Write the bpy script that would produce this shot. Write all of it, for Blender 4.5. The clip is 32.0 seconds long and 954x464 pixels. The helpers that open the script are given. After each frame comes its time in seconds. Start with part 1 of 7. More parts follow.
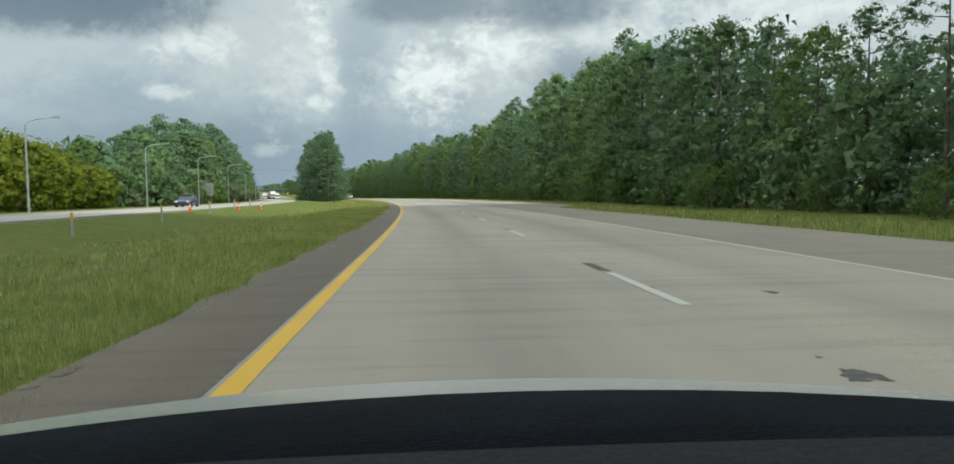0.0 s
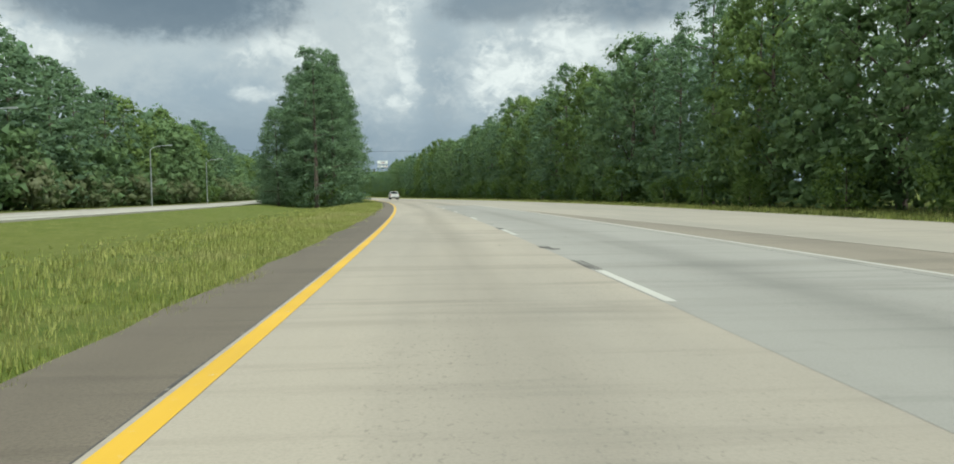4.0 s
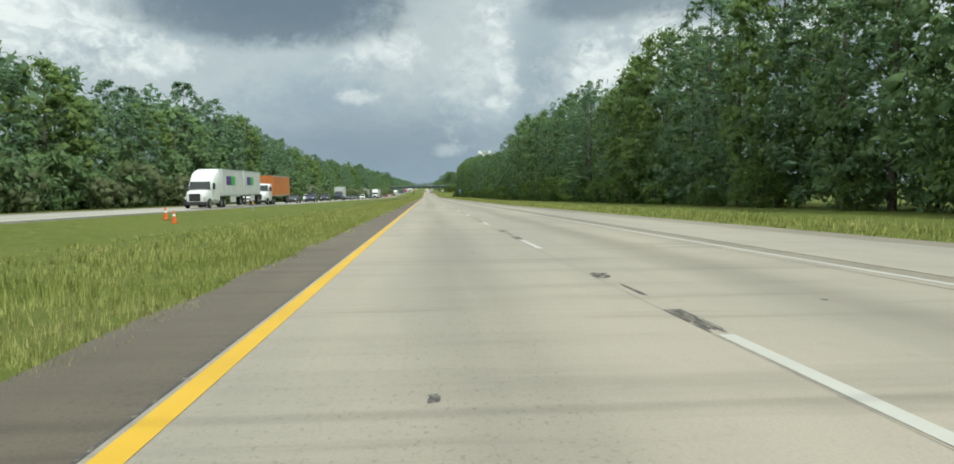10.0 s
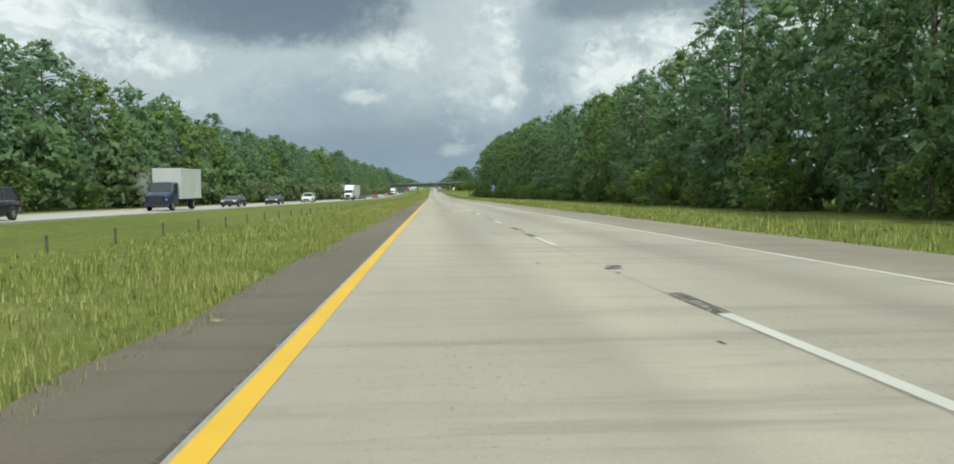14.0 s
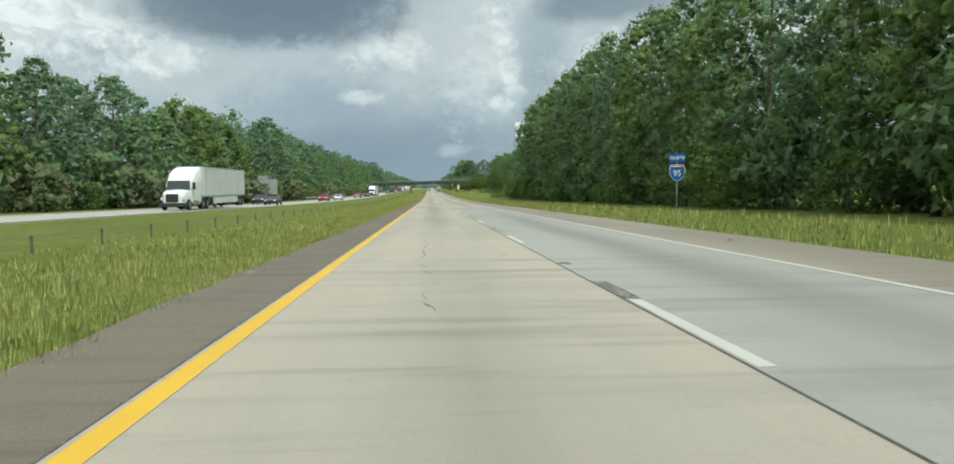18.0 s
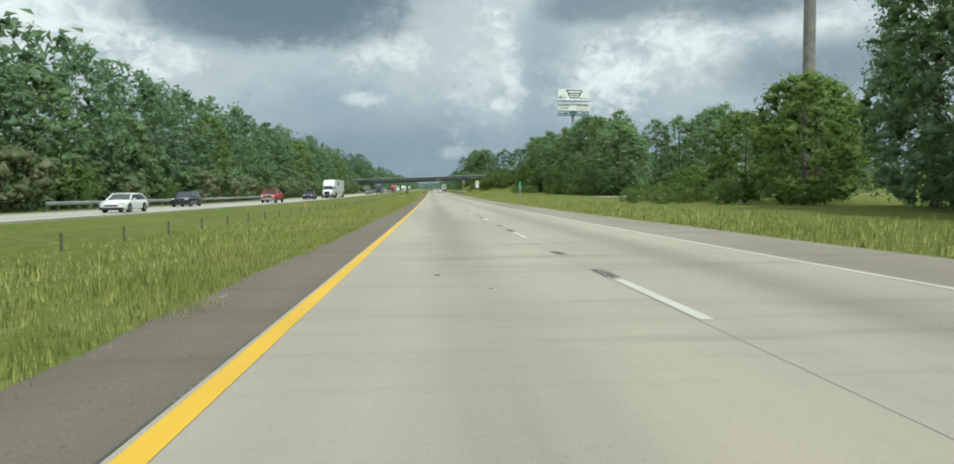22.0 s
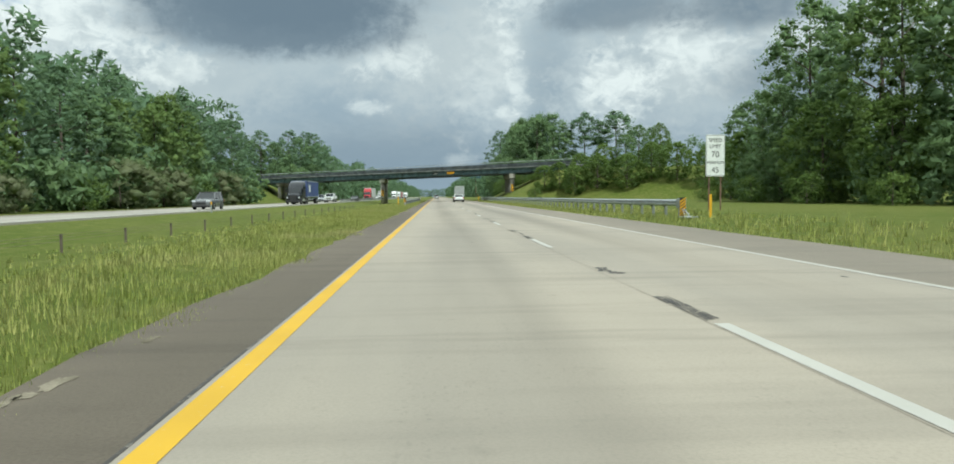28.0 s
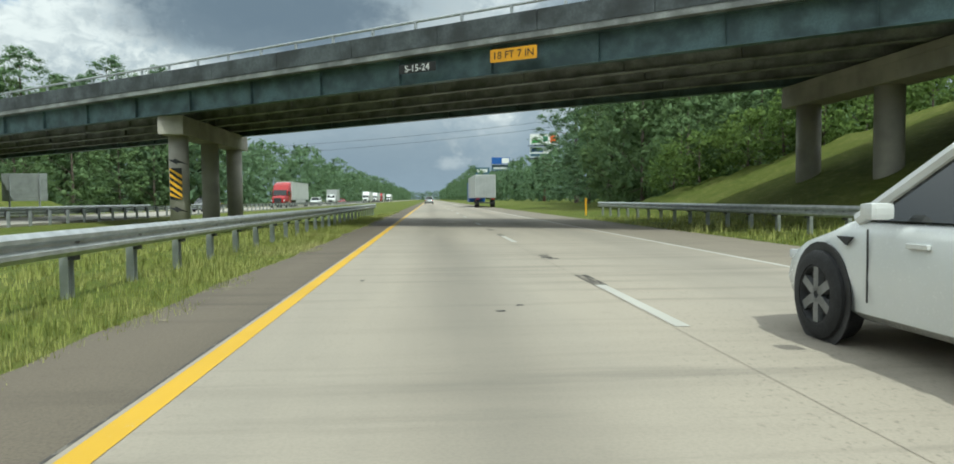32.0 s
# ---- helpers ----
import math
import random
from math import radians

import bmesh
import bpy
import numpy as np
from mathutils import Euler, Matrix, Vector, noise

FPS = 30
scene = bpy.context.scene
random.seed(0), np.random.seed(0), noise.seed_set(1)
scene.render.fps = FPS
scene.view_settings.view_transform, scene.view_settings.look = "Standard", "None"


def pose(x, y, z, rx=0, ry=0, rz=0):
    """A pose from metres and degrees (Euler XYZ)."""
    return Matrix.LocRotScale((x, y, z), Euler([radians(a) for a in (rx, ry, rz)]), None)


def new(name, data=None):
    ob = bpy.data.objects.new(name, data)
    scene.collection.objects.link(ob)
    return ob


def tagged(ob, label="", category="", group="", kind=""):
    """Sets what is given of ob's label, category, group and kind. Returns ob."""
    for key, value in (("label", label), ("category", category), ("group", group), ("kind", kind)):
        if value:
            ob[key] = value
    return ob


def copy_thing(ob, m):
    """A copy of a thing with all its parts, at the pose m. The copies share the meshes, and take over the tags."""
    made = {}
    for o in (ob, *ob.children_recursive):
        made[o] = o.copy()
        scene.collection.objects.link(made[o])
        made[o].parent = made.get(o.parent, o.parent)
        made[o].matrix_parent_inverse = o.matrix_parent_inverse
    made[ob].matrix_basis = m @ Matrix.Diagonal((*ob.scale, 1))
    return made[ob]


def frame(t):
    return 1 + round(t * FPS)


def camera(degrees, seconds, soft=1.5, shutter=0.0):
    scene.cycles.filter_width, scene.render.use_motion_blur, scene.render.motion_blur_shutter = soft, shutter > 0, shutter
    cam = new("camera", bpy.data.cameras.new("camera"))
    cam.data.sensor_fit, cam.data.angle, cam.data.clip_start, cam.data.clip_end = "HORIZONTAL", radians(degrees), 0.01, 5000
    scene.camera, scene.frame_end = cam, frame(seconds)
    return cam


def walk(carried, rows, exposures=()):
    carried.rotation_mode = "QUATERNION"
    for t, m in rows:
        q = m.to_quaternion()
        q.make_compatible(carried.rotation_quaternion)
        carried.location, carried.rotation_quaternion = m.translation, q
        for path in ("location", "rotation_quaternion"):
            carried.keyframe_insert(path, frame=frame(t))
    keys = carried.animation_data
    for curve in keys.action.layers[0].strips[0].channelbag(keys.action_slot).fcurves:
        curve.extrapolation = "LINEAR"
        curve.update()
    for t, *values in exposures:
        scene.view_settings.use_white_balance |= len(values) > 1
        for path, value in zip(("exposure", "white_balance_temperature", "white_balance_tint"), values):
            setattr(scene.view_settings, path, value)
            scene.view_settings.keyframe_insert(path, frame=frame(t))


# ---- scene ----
# A divided highway through pine woods: a left-hand bend, then a long straight to a road bridge.
# Places along the road are given as (s, x, z): metres along the yellow line, metres to its right, height.
S_BEND, S_STRAIGHT, TURN = 14.0, 303.0, radians(13.6)
RADIUS = (S_STRAIGHT - S_BEND) / TURN


def bend(s):
    """Heading of the road at s, in radians to the right of north, and the point of the yellow line."""
    if s >= S_STRAIGHT:
        return 0.0, 0.0, s
    a = min(TURN, (S_STRAIGHT - s) / RADIUS)
    x, y = -RADIUS * (1 - math.cos(a)), S_STRAIGHT - RADIUS * math.sin(a)
    if s < S_BEND:
        d = S_BEND - s
        x, y = x - d * math.sin(a), y - d * math.cos(a)
    return a, x, y


GRADE = 0.0125   # the road falls by this much, then levels out in a sag


def elev(s):
    if s >= 900:
        return 0.0
    return (900 - s) ** 2 * GRADE / 420 if s > 690 else GRADE * (105 + 690 - s)


def grade(s):
    """Slope of the road in degrees."""
    return -math.degrees(GRADE) * min(1.0, max(0.0, (900 - s) / 210))


def at(s, x, z=0.0):
    a, px, py = bend(s)
    return Vector((px + x * math.cos(a), py - x * math.sin(a), z + elev(s)))


def road_pose(s, x, z=0.0, turn=0.0):
    """Pose at a place of the road; its y axis points along the road, turned left by so many degrees."""
    return Matrix.Translation(at(s, x, z)) @ Matrix.Rotation(radians(turn) - bend(s)[0], 4, "Z")


# ---- camera and its way ----
EYE = 1.09
cam = camera(66.0, 32.0, soft=1.7)
# seconds, metres along the road, metres right of the yellow line, then yaw (left of north), pitch, roll in degrees
PATH = [
    (0, 0.28, 1.16, -17.55, -2.88, 0.49), (1, 34.07, 1.29, -16.37, -2.80, 0.44), (2, 66.90, 1.42, -15.00, -2.76, 0.51),
    (3, 100.50, 1.44, -13.31, -2.89, 0.47), (5.5, 183.88, 1.38, -9.30, -2.82, 0.50), (6, 200.25, 1.41, -8.59, -2.77, 0.51),
    (7, 233.84, 1.33, -7.00, -2.79, 0.49), (8, 266.95, 1.20, -5.78, -2.70, 0.50), (9, 300.60, 1.27, -4.57, -2.83, 0.52),
    (10, 333.91, 1.37, -4.00, -2.87, 0.49), (11, 367.10, 1.37, -3.35, -2.92, 0.53), (12, 400.49, 1.24, -3.29, -2.96, 0.53),
    (13, 433.83, 1.11, -3.04, -2.91, 0.52), (14, 467.05, 1.05, -3.54, -2.90, 0.52), (17, 567.07, 1.47, -3.81, -2.87, 0.49),
    (18, 600.12, 1.56, -3.70, -2.84, 0.52), (19, 633.12, 1.47, -3.59, -2.72, 0.52), (20, 666.58, 1.38, -3.50, -2.77, 0.51),
    (21, 699.44, 1.43, -3.39, -2.86, 0.50), (22, 732.48, 1.30, -3.56, -2.86, 0.54), (23, 765.85, 1.31, -3.29, -3.14, 0.52),
    (24, 798.63, 1.31, -3.58, -2.94, 0.51), (25, 831.81, 1.37, -3.51, -2.83, 0.49), (28, 930.66, 1.28, -3.20, -2.81, 0.52),
    (29, 963.45, 1.05, -3.30, -2.89, 0.52), (30, 996.29, 1.09, -3.55, -2.83, 0.51), (31, 1028.99, 1.29, -3.83, -2.62, 0.48),
    (32, 1061.74, 1.54, -3.72, -2.59, 0.52),
]
walk(cam, [(t, pose(*at(s, x, EYE), 90 + pitch + grade(s), roll, yaw)) for t, s, x, yaw, pitch, roll in PATH],
     exposures=[(0.0, 0.05, 6300, 0), (9.0, 0.0, 6300, 0), (20.0, 0.0, 6200, -1), (32.0, 0.0, 6150, -1)])

# ---- world and sun ----
SUN_RIGHT, SUN_UP = 150.0, 58.0   # degrees right of the straight road, degrees above the horizon
sun = new("sun", bpy.data.lights.new("sun", "SUN"))
sun.data.energy, sun.data.angle, sun.data.color = 3.4, radians(0.6), (0.98, 0.975, 0.90)
sun.rotation_euler = (radians(90 - SUN_UP), 0, radians(180 - SUN_RIGHT))


def link(nt, a, b):
    nt.links.new(a, b)


class Nodes:
    """Short hand for node trees."""

    def __init__(self, nt):
        self.nt = nt

    def add(self, kind, **sets):
        n = self.nt.nodes.new(kind)
        for k, v in sets.items():
            setattr(n, k, v)
        return n

    def put(self, socket, v):
        if isinstance(v, (int, float, tuple, list)):
            if isinstance(v, (tuple, list)) and socket.type == "RGBA" and len(v) == 3:
                v = (*v, 1.0)
            socket.default_value = v
        else:
            self.nt.links.new(v, socket)

    def math(self, op, a, b=0.0, c=0.0, clamp=False):
        n = self.add("ShaderNodeMath", operation=op, use_clamp=clamp)
        for i, v in enumerate((a, b, c)):
            self.put(n.inputs[i], v)
        return n.outputs[0]

    def step(self, v, lo, hi, a=0.0, b=1.0):
        n = self.add("ShaderNodeMapRange", interpolation_type="SMOOTHSTEP")
        for i, x in enumerate((v, lo, hi, a, b)):
            self.put(n.inputs[i], x)
        return n.outputs[0]

    def mix(self, f, a, b, blend="MIX"):
        n = self.add("ShaderNodeMix", data_type="RGBA", blend_type=blend)
        self.put(n.inputs[0], f), self.put(n.inputs[6], a), self.put(n.inputs[7], b)
        return n.outputs[2]

    def noise(self, vec, scale, detail=4.0, rough=0.55, warp=0.0):
        n = self.add("ShaderNodeTexNoise")
        if vec is not None:
            self.put(n.inputs["Vector"], vec)
        n.inputs["Scale"].default_value, n.inputs["Detail"].default_value = scale, detail
        n.inputs["Roughness"].default_value, n.inputs["Distortion"].default_value = rough, warp
        return n.outputs[0]

    def scaled(self, vec, sx, sy, sz):
        n = self.add("ShaderNodeMapping")
        self.put(n.inputs[0], vec)
        n.inputs["Scale"].default_value = (sx, sy, sz)
        return n.outputs[0]


world = bpy.data.worlds.new("sky")
scene.world = world
world.use_nodes = True
N = Nodes(world.node_tree)
world.node_tree.nodes.clear()
sky = N.add("ShaderNodeTexSky", sky_type="NISHITA", sun_disc=False, sun_elevation=radians(SUN_UP), sun_rotation=radians(SUN_RIGHT))
sky.air_density, sky.dust_density = 1.3, 2.0
way = N.add("ShaderNodeTexCoord").outputs["Generated"]
xyz = N.add("ShaderNodeSeparateXYZ")
link(world.node_tree, way, xyz.inputs[0])
az = N.math("MULTIPLY", N.math("ARCTAN2", xyz.outputs[0], xyz.outputs[1]), 57.29578)
el = N.math("MULTIPLY", N.math("ARCSINE", xyz.outputs[2]), 57.29578)
billow = N.noise(N.scaled(way, 1, 1, 1.2), 75.0, 8.0, 0.6, 0.4)
fine = N.noise(N.scaled(way, 1, 1, 1.4), 20.0, 8.0, 0.58, 0.4)
coarse = N.noise(N.scaled(way, 1, 1, 2.2), 6.0, 8.0, 0.6, 0.3)


def cloud(a0, e0, wa, we, soft=0.5, rag=0.9, flat=1.0):
    """How far a bank of cloud covers a direction: its middle and half sizes in degrees, with a ragged rim; flat > 1: a flat base."""
    u = N.math("DIVIDE", N.math("SUBTRACT", az, a0), wa)
    v = N.math("DIVIDE", N.math("SUBTRACT", el, e0), we)
    if flat > 1:
        v = N.math("MAXIMUM", v, N.math("MULTIPLY", v, -flat))
    d = N.math("SQRT", N.math("ADD", N.math("MULTIPLY", u, u), N.math("MULTIPLY", v, v)))
    rim = N.math("ADD", N.math("MULTIPLY", N.math("SUBTRACT", fine, 0.5), rag * 1.5), N.math("MULTIPLY", N.math("SUBTRACT", billow, 0.5), rag * 1.0))
    return N.step(N.math("ADD", d, rim), 1 + soft * 0.65, 1 - soft * 0.65)


haze = N.mix(N.step(el, 0.0, 12.0), (0.30, 0.37, 0.45), (0.40, 0.47, 0.54))
tone = N.mix(N.math("MULTIPLY", N.step(coarse, 0.30, 0.72), N.step(el, 1.0, 9.0)), haze, (0.53, 0.58, 0.62))
blue = N.mix(1.0, sky.outputs[0], (0.10, 0.10, 0.10), "MULTIPLY")
high = N.mix(N.step(coarse, 0.42, 0.30), (1.22, 1.26, 1.28), blue)
tone = N.mix(N.step(el, 15.5, 26.0), tone, high)
puffs = N.step(N.noise(N.scaled(way, 1, 1, 1.5), 34.0, 6.0, 0.55, 0.6), 0.34, 0.62)
bright, lit, dark = N.mix(puffs, (0.68, 0.71, 0.73), (0.97, 0.98, 0.97)), (0.60, 0.63, 0.65), (0.17, 0.22, 0.28)
# banks of cumulus: degrees right of north, degrees up, half sizes, softness, raggedness, flat base, how much, colour
for a0, e0, wa, we, soft_rim, ragged_rim, flat, amount, colour in (
        (-17.5, 8.2, 6, 2.6, 0.9, 1.2, 1, 0.5, lit), (1.5, 11.0, 6.5, 4.4, 1.1, 1.2, 1, 0.75, lit), (-33, 8.0, 11, 4.0, 0.9, 1.2, 1, 0.7, lit), (17, 9.5, 8, 4.4, 1.0, 1.2, 1, 0.6, lit), (45, 10, 14, 6, 1.0, 1.2, 1, 0.7, lit),
        (-26.5, 11.6, 7.5, 3.4, 0.9, 1.6, 1.4, 0.8, bright), (-33, 14.6, 7, 2.4, 0.9, 1.6, 1, 0.9, bright), (-19.0, 9.3, 2.2, 1.5, 0.5, 1.2, 1.3, 0.45, bright), (-2.8, 10.2, 2.6, 1.4, 1.0, 1.8, 1.3, 0.55, bright), (-5.2, 6.8, 1.3, 0.55, 1.0, 1.6, 1.4, 0.5, bright), (1.9, 2.7, 1.0, 0.5, 1.0, 1.6, 1.4, 0.35, bright), (-18.2, 6.0, 0.9, 0.5, 0.9, 1.4, 1.4, 0.45, bright),
        (13, 8.2, 3.4, 2.8, 0.9, 1.7, 1.2, 0.75, bright), (19.8, 10.4, 3.6, 3.1, 0.9, 1.7, 1.2, 0.7, bright), (28, 12, 4, 3, 0.7, 1.2, 1.2, 0.6, bright), (7.4, 14.5, 2.2, 1.5, 1.2, 2.0, 1, 0.5, bright), (40, 12, 6, 4, 0.8, 1.2, 1.2, 0.5, bright),
        (4.4, 8.4, 2.4, 4.0, 1.2, 1.6, 1, 0.3, bright), (8.8, 9.0, 2.6, 5.4, 0.45, 1.2, 1, 0.42, haze), (9.0, 9.4, 1.9, 4.6, 0.9, 1.2, 1, 0.16, dark), (6.3, 7.9, 0.7, 1.6, 1.4, 2.4, 1, 0.55, bright), (5.5, 6.2, 1.1, 0.8, 0.6, 1.2, 1.4, 0.55, bright), (5.9, 11.3, 0.6, 1.5, 1.4, 2.4, 1, 0.5, bright),
        (-12.3, 12.6, 9.4, 3.2, 0.6, 0.55, 1.5, 0.85, dark), (-10.5, 14.3, 8.5, 2.6, 0.9, 0.6, 1, 0.85, dark), (13.6, 13.6, 5.2, 1.7, 0.8, 0.7, 1.2, 0.7, dark), (23.9, 13.2, 5, 1.9, 0.9, 0.6, 1.2, 0.8, dark), (29.5, 8.2, 8, 2.1, 1.0, 0.7, 1.2, 0.6, dark),
        (-3.4, 3.6, 9, 2.0, 1.2, 0.8, 1, 0.28, dark), (-46, 14, 10, 3.4, 0.9, 0.6, 1.4, 0.8, dark)):
    tone = N.mix(N.math("MULTIPLY", cloud(a0, e0, wa, we, soft_rim, ragged_rim, flat), amount), tone, colour)
tone = N.mix(N.math("MULTIPLY", cloud(-29.3, 14.2, 2.0, 1.3, 0.7, 1.0), 0.85), tone, (0.10, 0.28, 0.55))
back = N.add("ShaderNodeBackground")
link(world.node_tree, tone, back.inputs[0])
back.inputs[1].default_value = 1.0
link(world.node_tree, back.outputs[0], N.add("ShaderNodeOutputWorld").inputs[0])

# ---- materials ----


def material(name, color, rough=0.6, metal=0.0, scale=8.0, vary=0.12, bump=0.0, fine_scale=60.0, color2=None, spec=0.5, stain=0.0):
    """A surface with variation at two scales, in metres of the object's own space."""
    m = bpy.data.materials.new(name)
    m.use_nodes = True
    n = Nodes(m.node_tree)
    b = m.node_tree.nodes["Principled BSDF"]
    pos = n.add("ShaderNodeTexCoord").outputs["Object"]
    big, small = n.noise(pos, scale, 5.0), n.noise(pos, fine_scale, 3.0)
    low = color2 or tuple(c * (1 - 2 * vary) for c in color)
    high = tuple(min(1.0, c * (1 + vary)) for c in color)
    tone = n.mix(n.step(big, 0.32, 0.68), low, high)
    tone = n.mix(n.math("MULTIPLY", n.step(small, 0.35, 0.65), 0.35), tone, tuple(c * (1 - 1.5 * vary) for c in color))
    if stain:
        tone = n.mix(n.math("MULTIPLY", n.step(n.noise(n.scaled(pos, 1.0, 1.0, 0.25), scale * 0.4, 6.0, 0.65), 0.5, 0.72), stain), tone, tuple(c * 0.35 for c in color))
    n.put(b.inputs["Base Color"], tone)
    n.put(b.inputs["Roughness"], n.step(small, 0.2, 0.8, max(0.02, rough - 0.08), min(1.0, rough + 0.08)))
    b.inputs["Metallic"].default_value = metal
    b.inputs["Specular IOR Level"].default_value = spec
    if bump:
        bn = n.add("ShaderNodeBump")
        bn.inputs["Strength"].default_value, bn.inputs["Distance"].default_value = bump, 0.02
        n.put(bn.inputs["Height"], small)
        n.put(b.inputs["Normal"], bn.outputs[0])
    return m


def leaf_material(name, dark, light, glow=0.5):
    """Foliage: each leaf and each plant a little different; some light passes through."""
    m = bpy.data.materials.new(name)
    m.use_nodes = True
    n = Nodes(m.node_tree)
    m.node_tree.nodes.remove(m.node_tree.nodes["Principled BSDF"])
    geo, info = n.add("ShaderNodeNewGeometry"), n.add("ShaderNodeObjectInfo")
    patch = n.noise(geo.outputs["Position"], 0.35, 3.0)
    mixf = n.math("ADD", n.math("MULTIPLY", geo.outputs["Random Per Island"], 0.5), n.math("MULTIPLY", n.step(patch, 0.35, 0.65), 0.5))
    tone = n.mix(mixf, dark, light)
    tone = n.mix(n.math("MULTIPLY", info.outputs["Random"], 0.45), tone, tuple(0.85 * c for c in dark))
    spray = n.noise(geo.outputs["Position"], 4.5, 5.0, 0.7)
    tone = n.mix(n.math("MULTIPLY", n.step(spray, 0.42, 0.62), 0.35), tone, tuple(0.75 * c for c in dark))
    bn = n.add("ShaderNodeBump")
    bn.inputs["Strength"].default_value, bn.inputs["Distance"].default_value = 0.6, 0.12
    n.put(bn.inputs["Height"], spray)
    d, t, g, mix1, mix2 = (n.add("ShaderNodeBsdfDiffuse"), n.add("ShaderNodeBsdfTranslucent"), n.add("ShaderNodeBsdfGlossy"),
                           n.add("ShaderNodeMixShader"), n.add("ShaderNodeMixShader"))
    n.put(d.inputs[0], tone)
    n.put(d.inputs["Normal"], bn.outputs[0])
    n.put(t.inputs[0], n.mix(0.35, tone, (0.23, 0.34, 0.12)))
    n.put(g.inputs[0], (0.5, 0.55, 0.5))
    g.inputs["Roughness"].default_value = 0.45
    mix1.inputs[0].default_value, mix2.inputs[0].default_value = glow, 0.02
    n.put(mix1.inputs[1], d.outputs[0]), n.put(mix1.inputs[2], t.outputs[0])
    n.put(mix2.inputs[1], mix1.outputs[0]), n.put(mix2.inputs[2], g.outputs[0])
    n.put(m.node_tree.nodes["Material Output"].inputs[0], mix2.outputs[0])
    return m


def blade_material():
    """Grass blades: green to straw, blade by blade and in drifts; light passes through them."""
    m = bpy.data.materials.new("grass_blades")
    m.use_nodes = True
    n = Nodes(m.node_tree)
    m.node_tree.nodes.remove(m.node_tree.nodes["Principled BSDF"])
    geo = n.add("ShaderNodeNewGeometry")
    drift = n.step(n.noise(geo.outputs["Position"], 0.5, 4.0), 0.35, 0.65)
    f = n.math("ADD", n.math("MULTIPLY", geo.outputs["Random Per Island"], 0.6), n.math("MULTIPLY", drift, 0.4))
    tone = n.mix(f, (0.255, 0.31, 0.066), (0.58, 0.57, 0.22))
    tone = n.mix(n.math("MULTIPLY", n.step(n.noise(geo.outputs["Position"], 0.16, 3.0), 0.55, 0.72), 0.5), tone, (0.66, 0.58, 0.30))
    d, t, mix1 = n.add("ShaderNodeBsdfDiffuse"), n.add("ShaderNodeBsdfTranslucent"), n.add("ShaderNodeMixShader")
    n.put(d.inputs[0], tone), n.put(t.inputs[0], tone)
    mix1.inputs[0].default_value = 0.5
    n.put(mix1.inputs[1], d.outputs[0]), n.put(mix1.inputs[2], t.outputs[0])
    n.put(m.node_tree.nodes["Material Output"].inputs[0], mix1.outputs[0])
    return m


